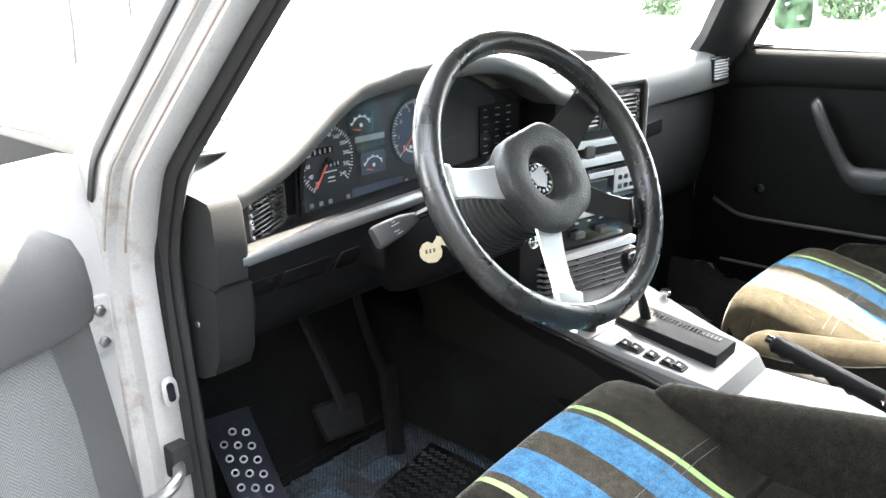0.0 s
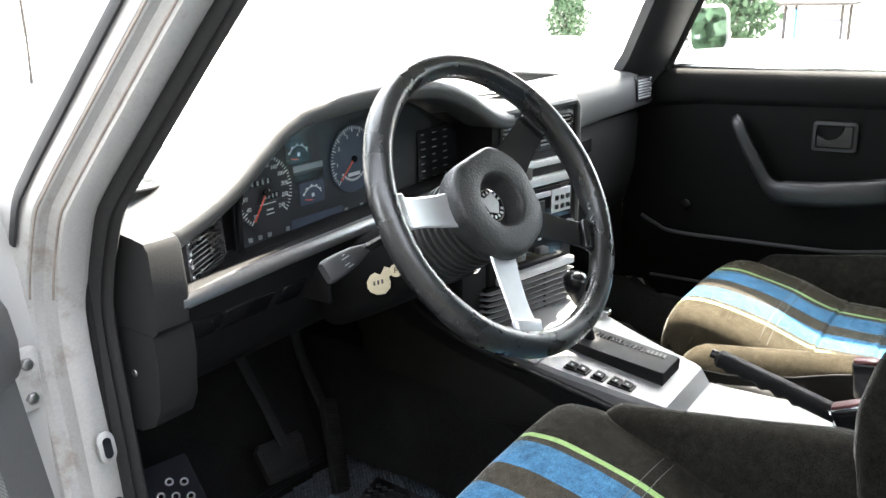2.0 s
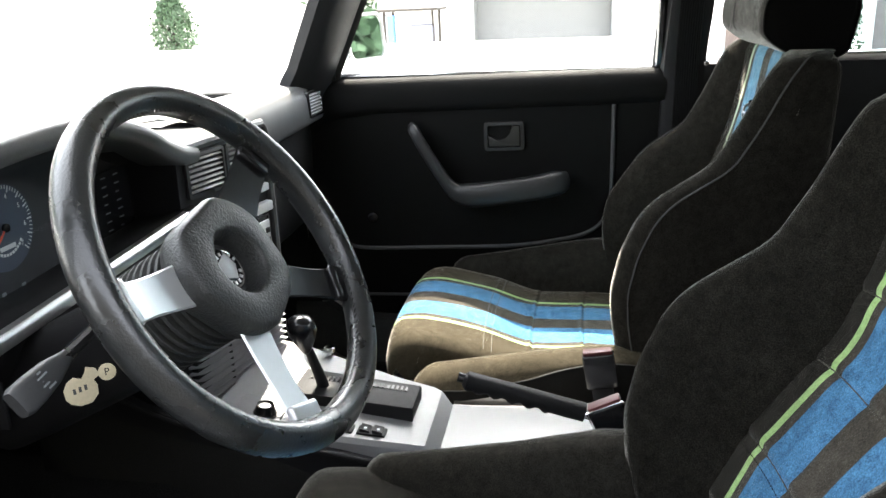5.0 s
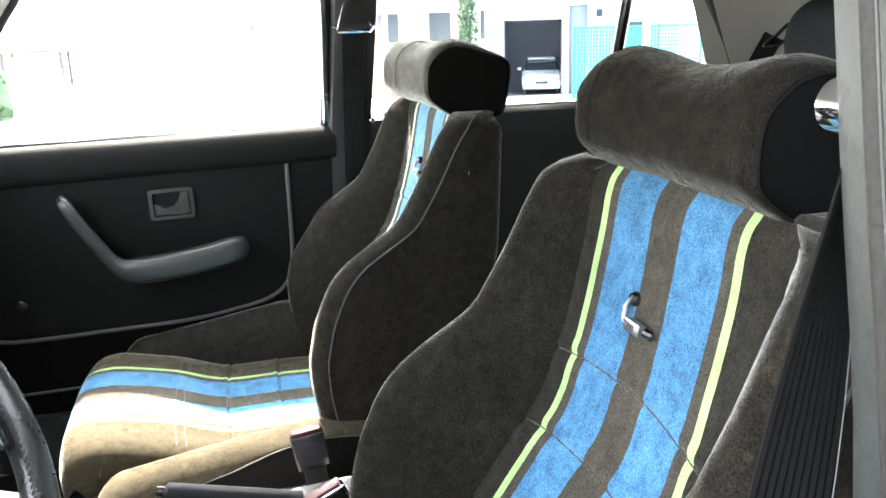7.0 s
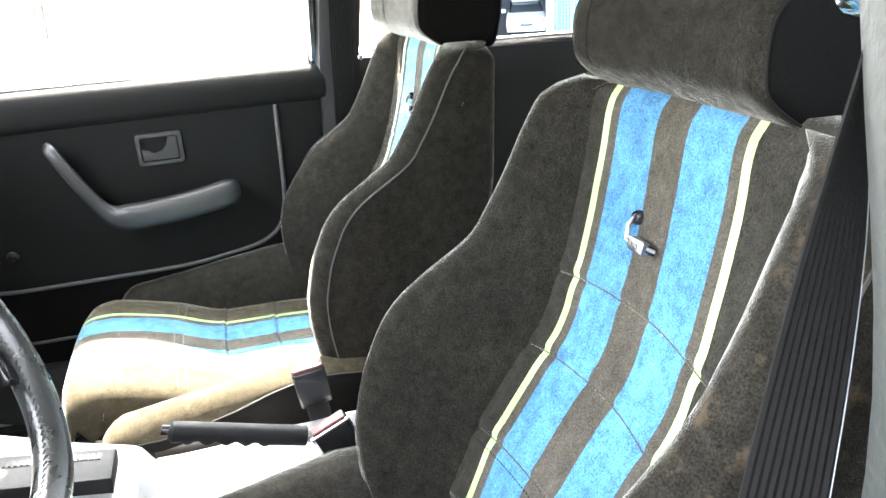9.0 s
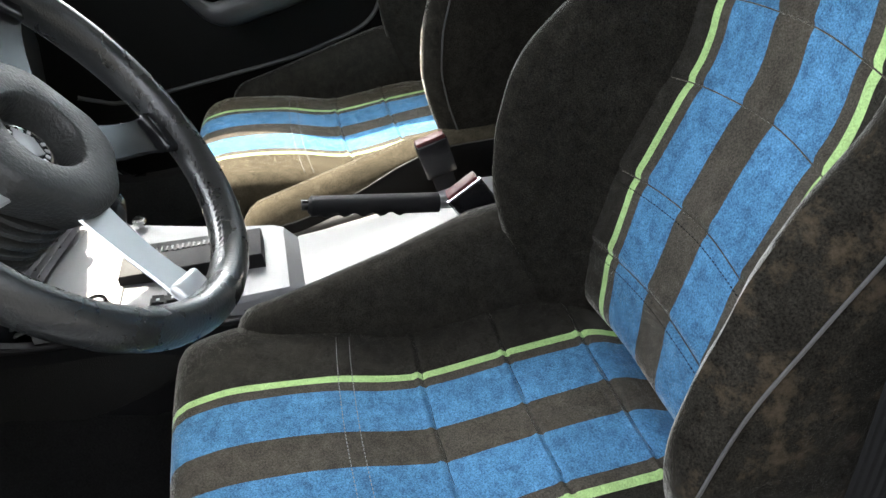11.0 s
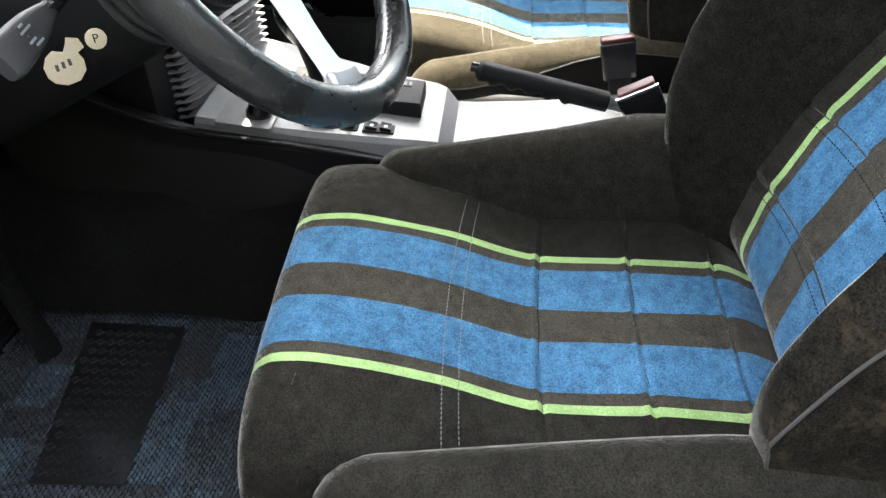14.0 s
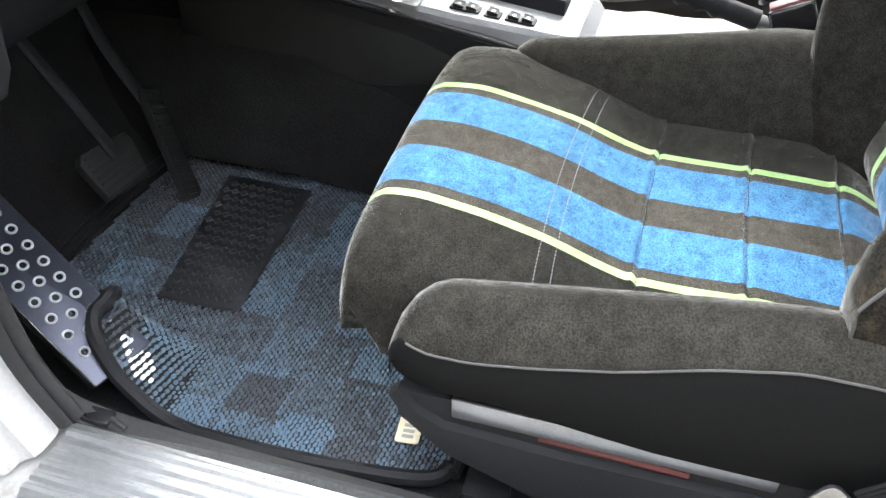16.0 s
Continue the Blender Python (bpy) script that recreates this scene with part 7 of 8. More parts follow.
bot = [bm.verts.new((x, y, mat_z(x, y) - 0.010)) for x, y in OUT]
for i in range(len(OUT)):
    j = (i + 1) % len(OUT)
    bm.faces.new((top[i], top[j], bot[j], bot[i]))
nx, ny = 40, 44
gridv = {}
for i in range(nx + 1):
    for j in range(ny + 1):
        x, y = -0.65 + 0.52 * i / nx, -0.10 + 0.57 * j / ny
        gridv[i, j] = bm.verts.new((x, y, mat_z(x, y)))
for i in range(nx):
    for j in range(ny):
        x, y = -0.65 + 0.52 * (i + 0.5) / nx, -0.10 + 0.57 * (j + 0.5) / ny
        if all(inside(gridv[a].co.x, gridv[a].co.y) for a in ((i, j), (i + 1, j), (i + 1, j + 1), (i, j + 1))):
            bm.faces.new((gridv[i, j], gridv[i + 1, j], gridv[i + 1, j + 1], gridv[i, j + 1]))
bmesh.ops.delete(bm, geom=[v for v in bm.verts if not v.link_faces], context='VERTS')
part("backing", bm, CARPET, fm, "black backing")
bm = nb()
edge = catmull([(x, y, mat_z(x, y) + 0.003) for x, y in OUT], 5, True)
tube(bm, edge, 0.0085, 8, loop=True)
part("binding", bm, DASH_BLACK, fm, "black bound edge")
# heel pad of rubber
HEEL = material("heel_rubber", (0.020, 0.021, 0.023), 0.48, vary=0.35, grain=260, blotch=16, bump=0.3, bump_scale=300, dirt=(0.055, 0.055, 0.058), dirt_scale=16, dirt_at=0.6)
PAD = [(-0.455, 0.325), (-0.451, 0.218), (-0.190, 0.236), (-0.185, 0.372)]
bm = nb()
prism(bm, PAD, axes((0, 0, 0.2965), (1, 0, 0), (0, 1, 0), (0, 0, 1)), 0.0, 0.0045, 0.002)
pad = part("heel_pad", bm, HEEL, fm, "black rubber heel pad with a lattice of small cells")
bm = nb()
P = [Vector(p) for p in PAD]
for i in range(8):
    for j in range(14):
        u, v = (i + 0.7 + 0.5 * (j % 2)) / 9.2, (j + 0.8) / 15.0
        q = (P[0] * (1 - u) + P[1] * u) * (1 - v) + (P[3] * (1 - u) + P[2] * u) * v
        lathe(bm, axes((q.x, q.y, 0.3009), (1, 0, 0), (0, 1, 0), (0, 0, 1)), [(0.0066, 0), (0.0060, 0.0026), (0.0046, 0.0026), (0.0042, 0.0002)], 4, cap=False)
tagged(part("dimple_relief", bm, HEEL, pad), kind="stuff")
# woven loops, in rows across the mat
def in_pad(x, y):
    c = False
    for i in range(4):
        (ax, ay), (bx, by) = PAD[i], PAD[i - 1]
        if (ay > y) != (by > y) and x < (bx - ax) * (y - ay) / (by - ay) + ax:
            c = not c
    return c
def in_sun_spot(x, y):
    """The sun spot on the turned-up corner, painted as white loops."""
    d, e = (x + 0.603, y - 0.252), 0.024 * -0.012 - 0.027 * 0.013
    f, k = (d[0] * -0.012 - d[1] * 0.013) / e, (0.024 * d[1] - 0.027 * d[0]) / e
    return abs(2 * f - 1) ** 2.6 + abs(1.7 * k - 0.85) ** 2.6 < 1.25
rnd = random.Random(12)
woven, sun_spot = ([], []), ([], [])
ROT = radians(-6)
for i in range(90):
    for j in range(150):
        a, b = -0.32 + 0.0074 * i + 0.0037 * (j % 2), -0.34 + 0.0049 * j
        x, y = -0.39 + a * math.cos(ROT) - b * math.sin(ROT), 0.17 + a * math.sin(ROT) + b * math.cos(ROT)
        if not (inside(x - 0.006, y) and inside(x + 0.006, y) and inside(x, y - 0.006) and inside(x, y + 0.006)) or in_pad(x, y):
            continue
        vs, fs = sun_spot if in_sun_spot(x, y) else woven
        z = mat_z(x, y) - 0.0008
        hgt = 0.0030 * rnd.uniform(0.7, 1.25)
        rx, ry, tw = 0.0043 * rnd.uniform(0.85, 1.15), 0.0026 * rnd.uniform(0.85, 1.15), ROT + rnd.uniform(-0.25, 0.25)
        if vs is sun_spot[0]:
            rx, ry = rx * 1.12, ry * 1.2
        k0 = len(vs)
        for rr, zz in ((1.0, 0.0), (0.72, 0.75)):
            for k in range(6):
                an = math.pi * k / 3
                px_, py_ = rx * rr * math.cos(an), ry * rr * math.sin(an)
                vs.append((x + px_ * math.cos(tw) - py_ * math.sin(tw), y + px_ * math.sin(tw) + py_ * math.cos(tw), z + hgt * zz))
        vs.append((x, y, z + hgt))
        for k in range(6):
            m_ = (k + 1) % 6
            fs.append((k0 + k, k0 + m_, k0 + 6 + m_, k0 + 6 + k))
            fs.append((k0 + 6 + k, k0 + 6 + m_, k0 + 12))
for name, (vs, fs), mt, lab in (("woven_pile", woven, MATM, "blue and black woven loops"), ("sun_spot", sun_spot, material("sun_spot_white", (0.62, 0.62, 0.60), 0.7, vary=0.25, grain=300, bump=0.1), "loops rubbed white on the corner")):
    me = bpy.data.meshes.new(name)
    me.from_pydata(vs, [], fs)
    me.shade_smooth()
    me.materials.append(mt)
    loops = new(name, me)
    loops.parent = fm
    loops.matrix_parent_inverse = fm.matrix_basis.inverted()
    tagged(loops, lab, kind="stuff")
# sewn label at the mat's edge
bm = nb()
lm = axes((-0.564, -0.041, 0.3035), (0.98, 0.10, 0), (-0.10, 0.98, 0), (0, 0, 1))
prism(bm, rounded(0.036, 0.025, 0.003), lm, 0.0, 0.002, 0.0006)
lab = part("label", bm, CREAM, fm, "cream sewn label")
bm = nb()
for k in range(4):
    box(bm, (-0.013 + 0.007 * k, -0.006, 0.002), (-0.009 + 0.007 * k, 0.006, 0.0024), 0, m=lm)
part("label_bars", bm, LCD, lab, smooth=False)
# passenger mat
bm = nb()
prism(bm, [(0.17, -0.08), (0.62, -0.09), (0.65, 0.10), (0.63, 0.30), (0.55, 0.42), (0.18, 0.42)], axes((0, 0, 0.2855), (1, 0, 0), (0, 1, 0), (0, 0, 1)), 0.0, 0.012, 0.004)
single("floor_mat", bm, material("mat_black", (0.005, 0.005, 0.007), 0.95, vary=0.5, bump=0.5, spec=0.1), "dark woven mat in the far footwell", "floor mat")

EYELET = material("eyelet_silver", (0.42, 0.43, 0.45), 0.4, metal=0.3, vary=0.05, bump=0.0)
# foot rest plate with eyelets
fr = thing("foot_rest", "dark metal foot rest with rows of bright eyelets", "foot rest", FRM.translation)
bm = nb()
prism(bm, rounded(0.072, 0.258, 0.003), FRM, -0.004, 0.0, 0.001)
plate = part("plate", bm, FOOTPLATE, fr)
bm = nb()
box(bm, (-0.0380, -0.129, -0.012), (-0.0358, 0.129, 0.0012), 0.0008, 1, m=FRM)
part("bright_edge", bm, CHROME, plate, "bright folded edge")
for k in range(3):
    for j in range(1 if k == 0 else 0, 9):
        x, y = -0.0195 + 0.0185 * k, 0.1035 - 0.0085 * k - 0.0245 * j
        bm = nb()
        lathe(bm, FRM @ Matrix.Translation((x, y, 0.0)), [(0.0063, 0.0), (0.0061, 0.0016), (0.0052, 0.0022), (0.0040, 0.0015), (0.0035, 0.0002)], 18, cap=False)
        part("eyelet", bm, EYELET, fr, "bright eyelet ring")
        bm = nb()
        disc(bm, FRM @ Matrix.Translation((x, y, 0.0)), 0.0044, 0.0006, 12)
        part("hole", bm, GLOSS_BLACK, fr)
bm = nb()
box(bm, (-0.032, -0.120, -0.045), (0.034, 0.12, -0.004), 0.004, m=FRM)
part("block", bm, CARPET, fr)

# pedals
PEDAL = material("pedal_rubber", (0.013, 0.013, 0.013), 0.75, spec=0.25, vary=0.3, bump=0.2)
def pedal(name, outline, m, ribs, arm, label):
    t = thing(name, label, "pedal", m.translation, "pedals")
    bm = nb()
    prism(bm, outline, m, -0.012, 0.0, 0.003)
    pad = part("pad", bm, PEDAL, t, "black rubber pad")
    xs = [p[0] for p in outline]
    ys = [p[1] for p in outline]
    for k in range(ribs):
        bm = nb()
        y = min(ys) + (max(ys) - min(ys)) * (k + 0.8) / (ribs + 0.6)
        box(bm, (min(xs) * 0.8, y - 0.0018, 0.0), (max(xs) * 0.8, y + 0.0018, 0.0025), 0.0006, 1, m=m)
        part("rib", bm, PEDAL, pad)
    bm = nb()
    tube(bm, catmull(arm, 4), 0.011, 8, squash=0.5)
    part("arm", bm, DASH_BLACK, t)
    return t


pm = axes((-0.353, 0.420, 0.410), (1, 0.0, -0.12), (0.12, 0.55, 0.83), (0, -0.83, 0.55))
pedal("brake_pedal", [(-0.042, -0.030), (0.040, -0.034), (0.050, 0.020), (0.044, 0.032), (-0.040, 0.034), (-0.050, 0.024)], pm, 7, [(-0.345, 0.425, 0.42), (-0.355, 0.46, 0.50), (-0.37, 0.50, 0.60), (-0.37, 0.50, 0.68)], "black rubber brake pedal with ribbed pad")
pm = axes((-0.2185, 0.434, 0.364), (0.86, -0.05, -0.42), (0.40, 0.517, 0.757), (0.1, -0.83, 0.52))
pedal("accelerator_pedal", [(-0.018, -0.085), (0.020, -0.085), (0.020, 0.083), (-0.019, 0.083)], pm, 16, [(-0.20, 0.47, 0.40), (-0.195, 0.53, 0.50), (-0.20, 0.56, 0.62)], "long black ribbed accelerator pedal")

# ---- seat belts and rear seat ----
def strap(bm, pts, half, nrm, th=0.0012, ribs=0):
    pts = [Vector(p) for p in pts]
    rows = []
    for i, p in enumerate(pts):
        d = (pts[min(len(pts) - 1, i + 1)] - pts[max(0, i - 1)]).normalized()
        nn = Vector(nrm[i] if isinstance(nrm, list) else nrm).normalized()
        s = d.cross(nn).normalized()
        row = []
        m = 20
        for k in range(m + 1):
            u = -1 + 2 * k / m
            row.append(p + s * half * u + nn * (0.0010 * (k % 2)))
        row += [p + s * half - nn * th, p - s * half - nn * th]
        rows.append(row)
    loft(bm, rows)


belt = thing("seat_belt", "black ribbed seat belt hanging from the near pillar", "seat belt", (-0.68, -0.54, 0.45), "seat belts")
bm = nb()
strap(bm, catmull([(-0.676, -0.546, 1.095), (-0.682, -0.535, 1.00), (-0.686, -0.515, 0.85), (-0.690, -0.490, 0.70), (-0.694, -0.455, 0.56), (-0.690, -0.430, 0.47)], 5), 0.024, [(-0.67 - 0.33 * math.sin(math.pi * k / 25), -0.74 + 1.40 * min(1.0, k / 14), 0.08) for k in range(26)])
part("webbing", bm, WEB, belt, "black ribbed webbing", angle=20)
bm = nb()
am = axes((-0.674, -0.541, 1.117), (0, 1, 0), (0, 0, 1), (1, 0.25, 0))
lathe(bm, am, [(0.0125, -0.010), (0.0130, -0.003), (0.0122, 0.002), (0.0090, 0.005), (0.0048, 0.007), (0.0005, 0.0075)], 28)
part("anchor_cap", bm, CHROME, belt, "bright domed anchor cap")
line = catmull([(-0.676, -0.546, 1.095), (-0.682, -0.535, 1.00), (-0.686, -0.515, 0.85), (-0.690, -0.490, 0.70), (-0.694, -0.455, 0.56), (-0.690, -0.430, 0.47)], 5)
selvedge = []
for k in range(1, len(line) - 1):
    d = (Vector(line[k + 1]) - Vector(line[k - 1])).normalized()
    nn = Vector((-0.67 - 0.33 * math.sin(math.pi * k / 25), -0.74 + 1.40 * min(1.0, k / 14), 0.08)).normalized()
    across = d.cross(nn).normalized() * 0.0242
    a, b = Vector(line[k]) + across, Vector(line[k]) - across
    selvedge.append(a if a.x - a.y > b.x - b.y else b)
bm = nb()
tube(bm, selvedge, 0.0005, 5)
part("selvedge", bm, LCD, belt, "thin pale selvedge")
bm = nb()
tm = axes((-0.694, -0.392, 0.492), (0.1, 0.75, 0.65), (0.2, -0.65, 0.75), (-1, 0, 0.2))
prism(bm, rounded(0.050, 0.034, 0.008, 4), tm, 0.0, 0.004, 0.001)
part("tongue", bm, STEEL, belt, "dull metal tongue")
bm = nb()
strap(bm, [(-0.694, -0.41, 0.505), (-0.694, -0.50, 0.60), (-0.694, -0.58, 0.72)], 0.020, (-1, 0, 0.1))
part("lower_webbing", bm, WEB, belt)

pb = thing("seat_belt", "black seat belt on the far centre pillar", "seat belt", (0.70, -0.54, 0.45), "seat belts")
bm = nb()
strap(bm, [(0.621, -0.533, 1.165), (0.663, -0.530, 1.00), (0.677, -0.528, 0.80), (0.678, -0.525, 0.50)], 0.023, (-1, 0, -0.1))
part("webbing", bm, WEB, pb, angle=20)
bm = nb()
tube(bm, [(0.626, -0.494, 1.152), (0.620, -0.501, 1.143), (0.620, -0.562, 1.143), (0.626, -0.570, 1.152)], 0.005, 8)
part("loop", bm, CHROME, pb, "bright metal belt loop")
bm = nb()
pl = axes((0.624, -0.532, 1.178), (0, -1, 0), (0.2, 0, 1), (-1, 0, -0.2))
prism(bm, [(-0.034, -0.03), (0.034, -0.03), (0.020, 0.016), (0.010, 0.026), (-0.010, 0.026), (-0.020, 0.016)], pl, 0.0, 0.010, 0.004)
part("anchor_cover", bm, GLOSS_BLACK, pb, "black anchor cover")
bm = nb()
disc(bm, axes((0.676, -0.568, 0.967), (0, 1, 0), (0, 0, 1), (-1, 0.2, 0)), 0.006, 0.006, 14, 0.002)
part("bright_stud", bm, CHROME, pb, "bright stud")

REAR_BLACK = material("rear_black", (0.007, 0.007, 0.0075), 0.8, spec=0.12, vary=0.3, grain=500, blotch=12, bump=0.2)
rs = thing("rear_seat", "dark velour rear bench with headrests", "rear seat", (0, -1.4, 0.45))
bm = nb()
box(bm, (-0.62, -1.45, 0.44), (0.62, -0.98, 0.60), 0.04, 4)
part("bench", bm, VELOUR_SIDE, rs)
bm = nb()
loft(bm, [[(x, y, z) for x in (-0.62, -0.6, -0.3, 0.0, 0.3, 0.6, 0.62)] for y, z in ((-1.36, 0.55), (-1.33, 0.62), (-1.42, 0.90), (-1.46, 0.95), (-1.52, 0.95), (-1.56, 0.55))], False, False)
part("backrest", bm, VELOUR_SIDE, rs)
for x in (-0.40, 0.40):
    bm = nb()
    rows = []
    for k in range(15):
        u = -0.165 + 0.33 * k / 14
        e = math.sqrt(max(0.0, 1 - (abs(u) / 0.172) ** 6))
        rows.append([(x + u, -1.475 + 0.055 * e * math.cos(a), 1.085 + 0.020 * (1 - (u / 0.165) ** 2) * 0.5 + 0.092 * e * math.copysign(abs(math.sin(a)) ** 0.8, math.sin(a))) for a in [2 * math.pi * j / 18 for j in range(18)]])
    loft(bm, rows)
    part("headrest", bm, REAR_BLACK, rs, "black rear headrest")
rb = thing("seat_belt", "black rear seat belt on the quarter pillar", "seat belt", (0.62, -1.5, 0.95), "seat belts")
bm = nb()
strap(bm, [(0.612, -1.455, 1.105), (0.625, -1.42, 1.03), (0.64, -1.36, 0.965)], 0.022, (-0.9, 0.3, 0.1))
part("webbing", bm, WEB, rb)
bm = nb()
tube(bm, catmull([(0.590, -1.475, 1.13), (0.60, -1.45, 1.105), (0.612, -1.43, 1.085), (0.60, -1.47, 1.09)], 4, True), 0.004, 6, loop=True)
part("loop", bm, GLOSS_BLACK, rb)

# ---- outside ----
TILT = 0.062
bm = nb()
g = [[(x, y, -TILT * x if x > 0 else 0.0) for x in (-300, -60, -20, -5, 0, 2, 6, 15, 40, 100, 400)] for y in (-400, -60, -20, -5, 0, 5, 20, 60, 400)]
loft(bm, g, False, False)
single("ground", bm, CONCRETE, "pale sunlit concrete yard", "ground", kind="structure")


def yard(x):
    return -TILT * x


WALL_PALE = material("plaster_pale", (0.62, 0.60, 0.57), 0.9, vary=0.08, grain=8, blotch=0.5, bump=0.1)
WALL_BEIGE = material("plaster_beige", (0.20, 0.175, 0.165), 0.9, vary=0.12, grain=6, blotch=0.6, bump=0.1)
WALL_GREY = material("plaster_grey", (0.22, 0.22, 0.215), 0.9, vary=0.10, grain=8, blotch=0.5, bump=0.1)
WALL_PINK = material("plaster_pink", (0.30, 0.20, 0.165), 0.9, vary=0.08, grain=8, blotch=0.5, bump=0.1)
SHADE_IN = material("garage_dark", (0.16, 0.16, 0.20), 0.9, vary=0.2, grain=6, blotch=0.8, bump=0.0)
TEAL = material("teal_mesh", (0.012, 0.20, 0.22), 0.6, vary=0.1, grain=20, blotch=2, bump=0.0)
BARK = material("bark", (0.055, 0.048, 0.042), 0.9)
LEAF = material("leaf", (0.040, 0.075, 0.035), 0.8, vary=0.5, grain=9, blotch=1.5, bump=0.0)
WHITE_CAR = material("white_car", (0.6, 0.6, 0.6), 0.3, vary=0.04, bump=0.0, coat=0.5)
CAR_GLASS_DARK = material("dark_window", (0.03, 0.035, 0.045), 0.08, vary=0.1, bump=0.0)
TYRE = material("tyre", (0.02, 0.02, 0.02), 0.8, bump=0.0)

# a local frame facing the car, about 34 m off: u to the right as seen from the car, v away, w up
FAR = Vector((0.931, -0.363, 0)).normalized()
SIDE = Vector((FAR.y, -FAR.x, 0))
ORG = Vector((-0.98, -0.27, 0)) + FAR * 34.0
def far_m(u=0.0, v=0.0):
    o = ORG + SIDE * u + FAR * v
    return axes((o.x, o.y, yard(o.x) * 1.0), SIDE, FAR, (0, 0, 1))


house = thing("house", "two-storey rendered house with open garage, beyond the yard", "house", far_m().translation)
bm = nb()
M = far_m()
# wall pieces leave the garage and the door open
box(bm, (-1.8, 0, -0.3), (-1.22, 0.4, 6.5), 0, m=M)
box(bm, (1.07, 0, -0.3), (1.34, 0.4, 6.5), 0, m=M)
box(bm, (2.10, 0, -0.3), (5.6, 0.4, 6.5), 0, m=M)
box(bm, (-1.22, 0, 2.97), (1.07, 0.4, 6.5), 0, m=M)
box(bm, (1.34, 0, 3.53), (2.10, 0.4, 6.5), 0, m=M)
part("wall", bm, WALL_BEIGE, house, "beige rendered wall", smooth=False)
bm = nb()
for lo, hi in (((-1.40, 5.0, -0.3), (1.25, 5.2, 3.1)), ((-1.42, 0.42, -0.3), (-1.24, 5.0, 3.1)), ((1.09, 0.42, -0.3), (1.25, 5.0, 3.1)), ((-1.24, 0.42, 2.99), (1.09, 5.0, 3.1))):
    box(bm, lo, hi, 0, m=M)
part("garage", bm, SHADE_IN, house, "dark open garage", smooth=False)
bm = nb()
box(bm, (1.36, 0.2, -0.3), (2.08, 0.3, 3.51), 0.01, m=M)
part("door", bm, material("door_slate", (0.12, 0.13, 0.17), 0.6, bump=0.0), house, "slate grey front door")
bm = nb()
box(bm, (-0.58, -0.35, 3.74), (0.56, 0.0, 3.95), 0.01, m=M)
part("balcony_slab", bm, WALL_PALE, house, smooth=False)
for u, z in ((2.42, 3.05),):
    bm = nb()
    box(bm, (u, -0.06, z), (u + 0.22, -0.002, z + 0.26), 0.01, m=M)
    part("wall_lamp", bm, CAR_GLASS_DARK, house, "small dark wall lamp", smooth=False)
bm = nb()
box(bm, (3.56, -0.02, 1.6), (4.33, 0.012, 2.8), 0.01, m=M)
part("window", bm, CAR_GLASS_DARK, house, "dark ground floor window", smooth=False)
bm = nb()
box(bm, (-2.3, -0.2, -0.3), (-1.8, 1.5, 7.0), 0, m=M)
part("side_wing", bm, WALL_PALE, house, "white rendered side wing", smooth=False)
for z in (2.3, 4.6):
    bm = nb()
    box(bm, (-2.16, -0.23, z), (-1.98, -0.18, z + 1.1), 0.01, m=M)
    part("window", bm, CAR_GLASS_DARK, house, "narrow dark window", smooth=False)
bm = nb()
box(bm, (-2.5, -0.3, 6.5), (5.7, 6.0, 6.7), 0.02, m=M)
part("roof", bm, WALL_PALE, house, smooth=False)

pale = thing("house", "pale pink and white house across the yard", "house", far_m(-6).translation)
M = far_m(-6.0, 6.0)
for (u0, u1, z1, mt, lab) in ((-5.5, -2.2, 5.5, WALL_PALE, "white wall"), (-2.2, 2.6, 6.2, WALL_PINK, "pale pink wall")):
    bm = nb()
    box(bm, (u0, 0, -1.0), (u1, 4.0, z1), 0.0, m=M)
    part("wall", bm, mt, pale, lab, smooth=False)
for u in (-1.5, 1.0):
    bm = nb()
    box(bm, (u, -0.04, 2.6), (u + 1.0, 0.02, 3.9), 0.01, m=M)
    part("window", bm, CAR_GLASS_DARK, pale, smooth=False)
bm = nb()
box(bm, (-5.8, -0.3, 6.2), (2.9, 4.3, 6.5), 0.02, m=M)
part("roof", bm, WALL_PALE, pale, smooth=False)

# parked car before the garage
pc = thing("parked_car", "white small car parked in the open garage", "car", far_m(0.28, 0.6).translation)
M = far_m(0.28, 0.6)
bm = nb()
rows = []
for v, h, w in ((0.0, 0.62, 0.78), (0.08, 0.78, 0.82), (0.9, 0.92, 0.84), (1.0, 0.95, 0.84), (3.4, 0.95, 0.82)):
    rows.append([M @ Vector((u * w, v, z)) for u, z in ((-0.95, 0.25), (-1, 0.5), (-0.97, h - 0.08), (-0.85, h), (0.85, h), (0.97, h - 0.08), (1, 0.5), (0.95, 0.25))])
loft(bm, rows)
part("body", bm, WHITE_CAR, pc, "white painted body")
bm = nb()
rows = []
for v, h, w in ((1.0, 0.95, 0.74), (1.6, 1.38, 0.62), (3.0, 1.42, 0.62), (3.4, 0.96, 0.72)):
    rows.append([M @ Vector((u * w, v, z)) for u, z in ((-1, 0.93), (-0.98, h - 0.05), (-0.9, h), (0.9, h), (0.98, h - 0.05), (1, 0.93))])
loft(bm, rows)
part("cabin", bm, CAR_GLASS_DARK, pc, "dark glazed cabin")
bm = nb()
box(bm, (-0.58, 1.55, 1.36), (0.58, 3.05, 1.45), 0.03, m=M)
part("roof", bm, WHITE_CAR, pc)
for u in (-0.55, 0.55):
    bm = nb()
    box(bm, (u - 0.17, -0.03, 0.58), (u + 0.17, 0.05, 0.72), 0.03, m=M)
    part("headlight", bm, CHROME, pc, "clear headlight")
bm = nb()
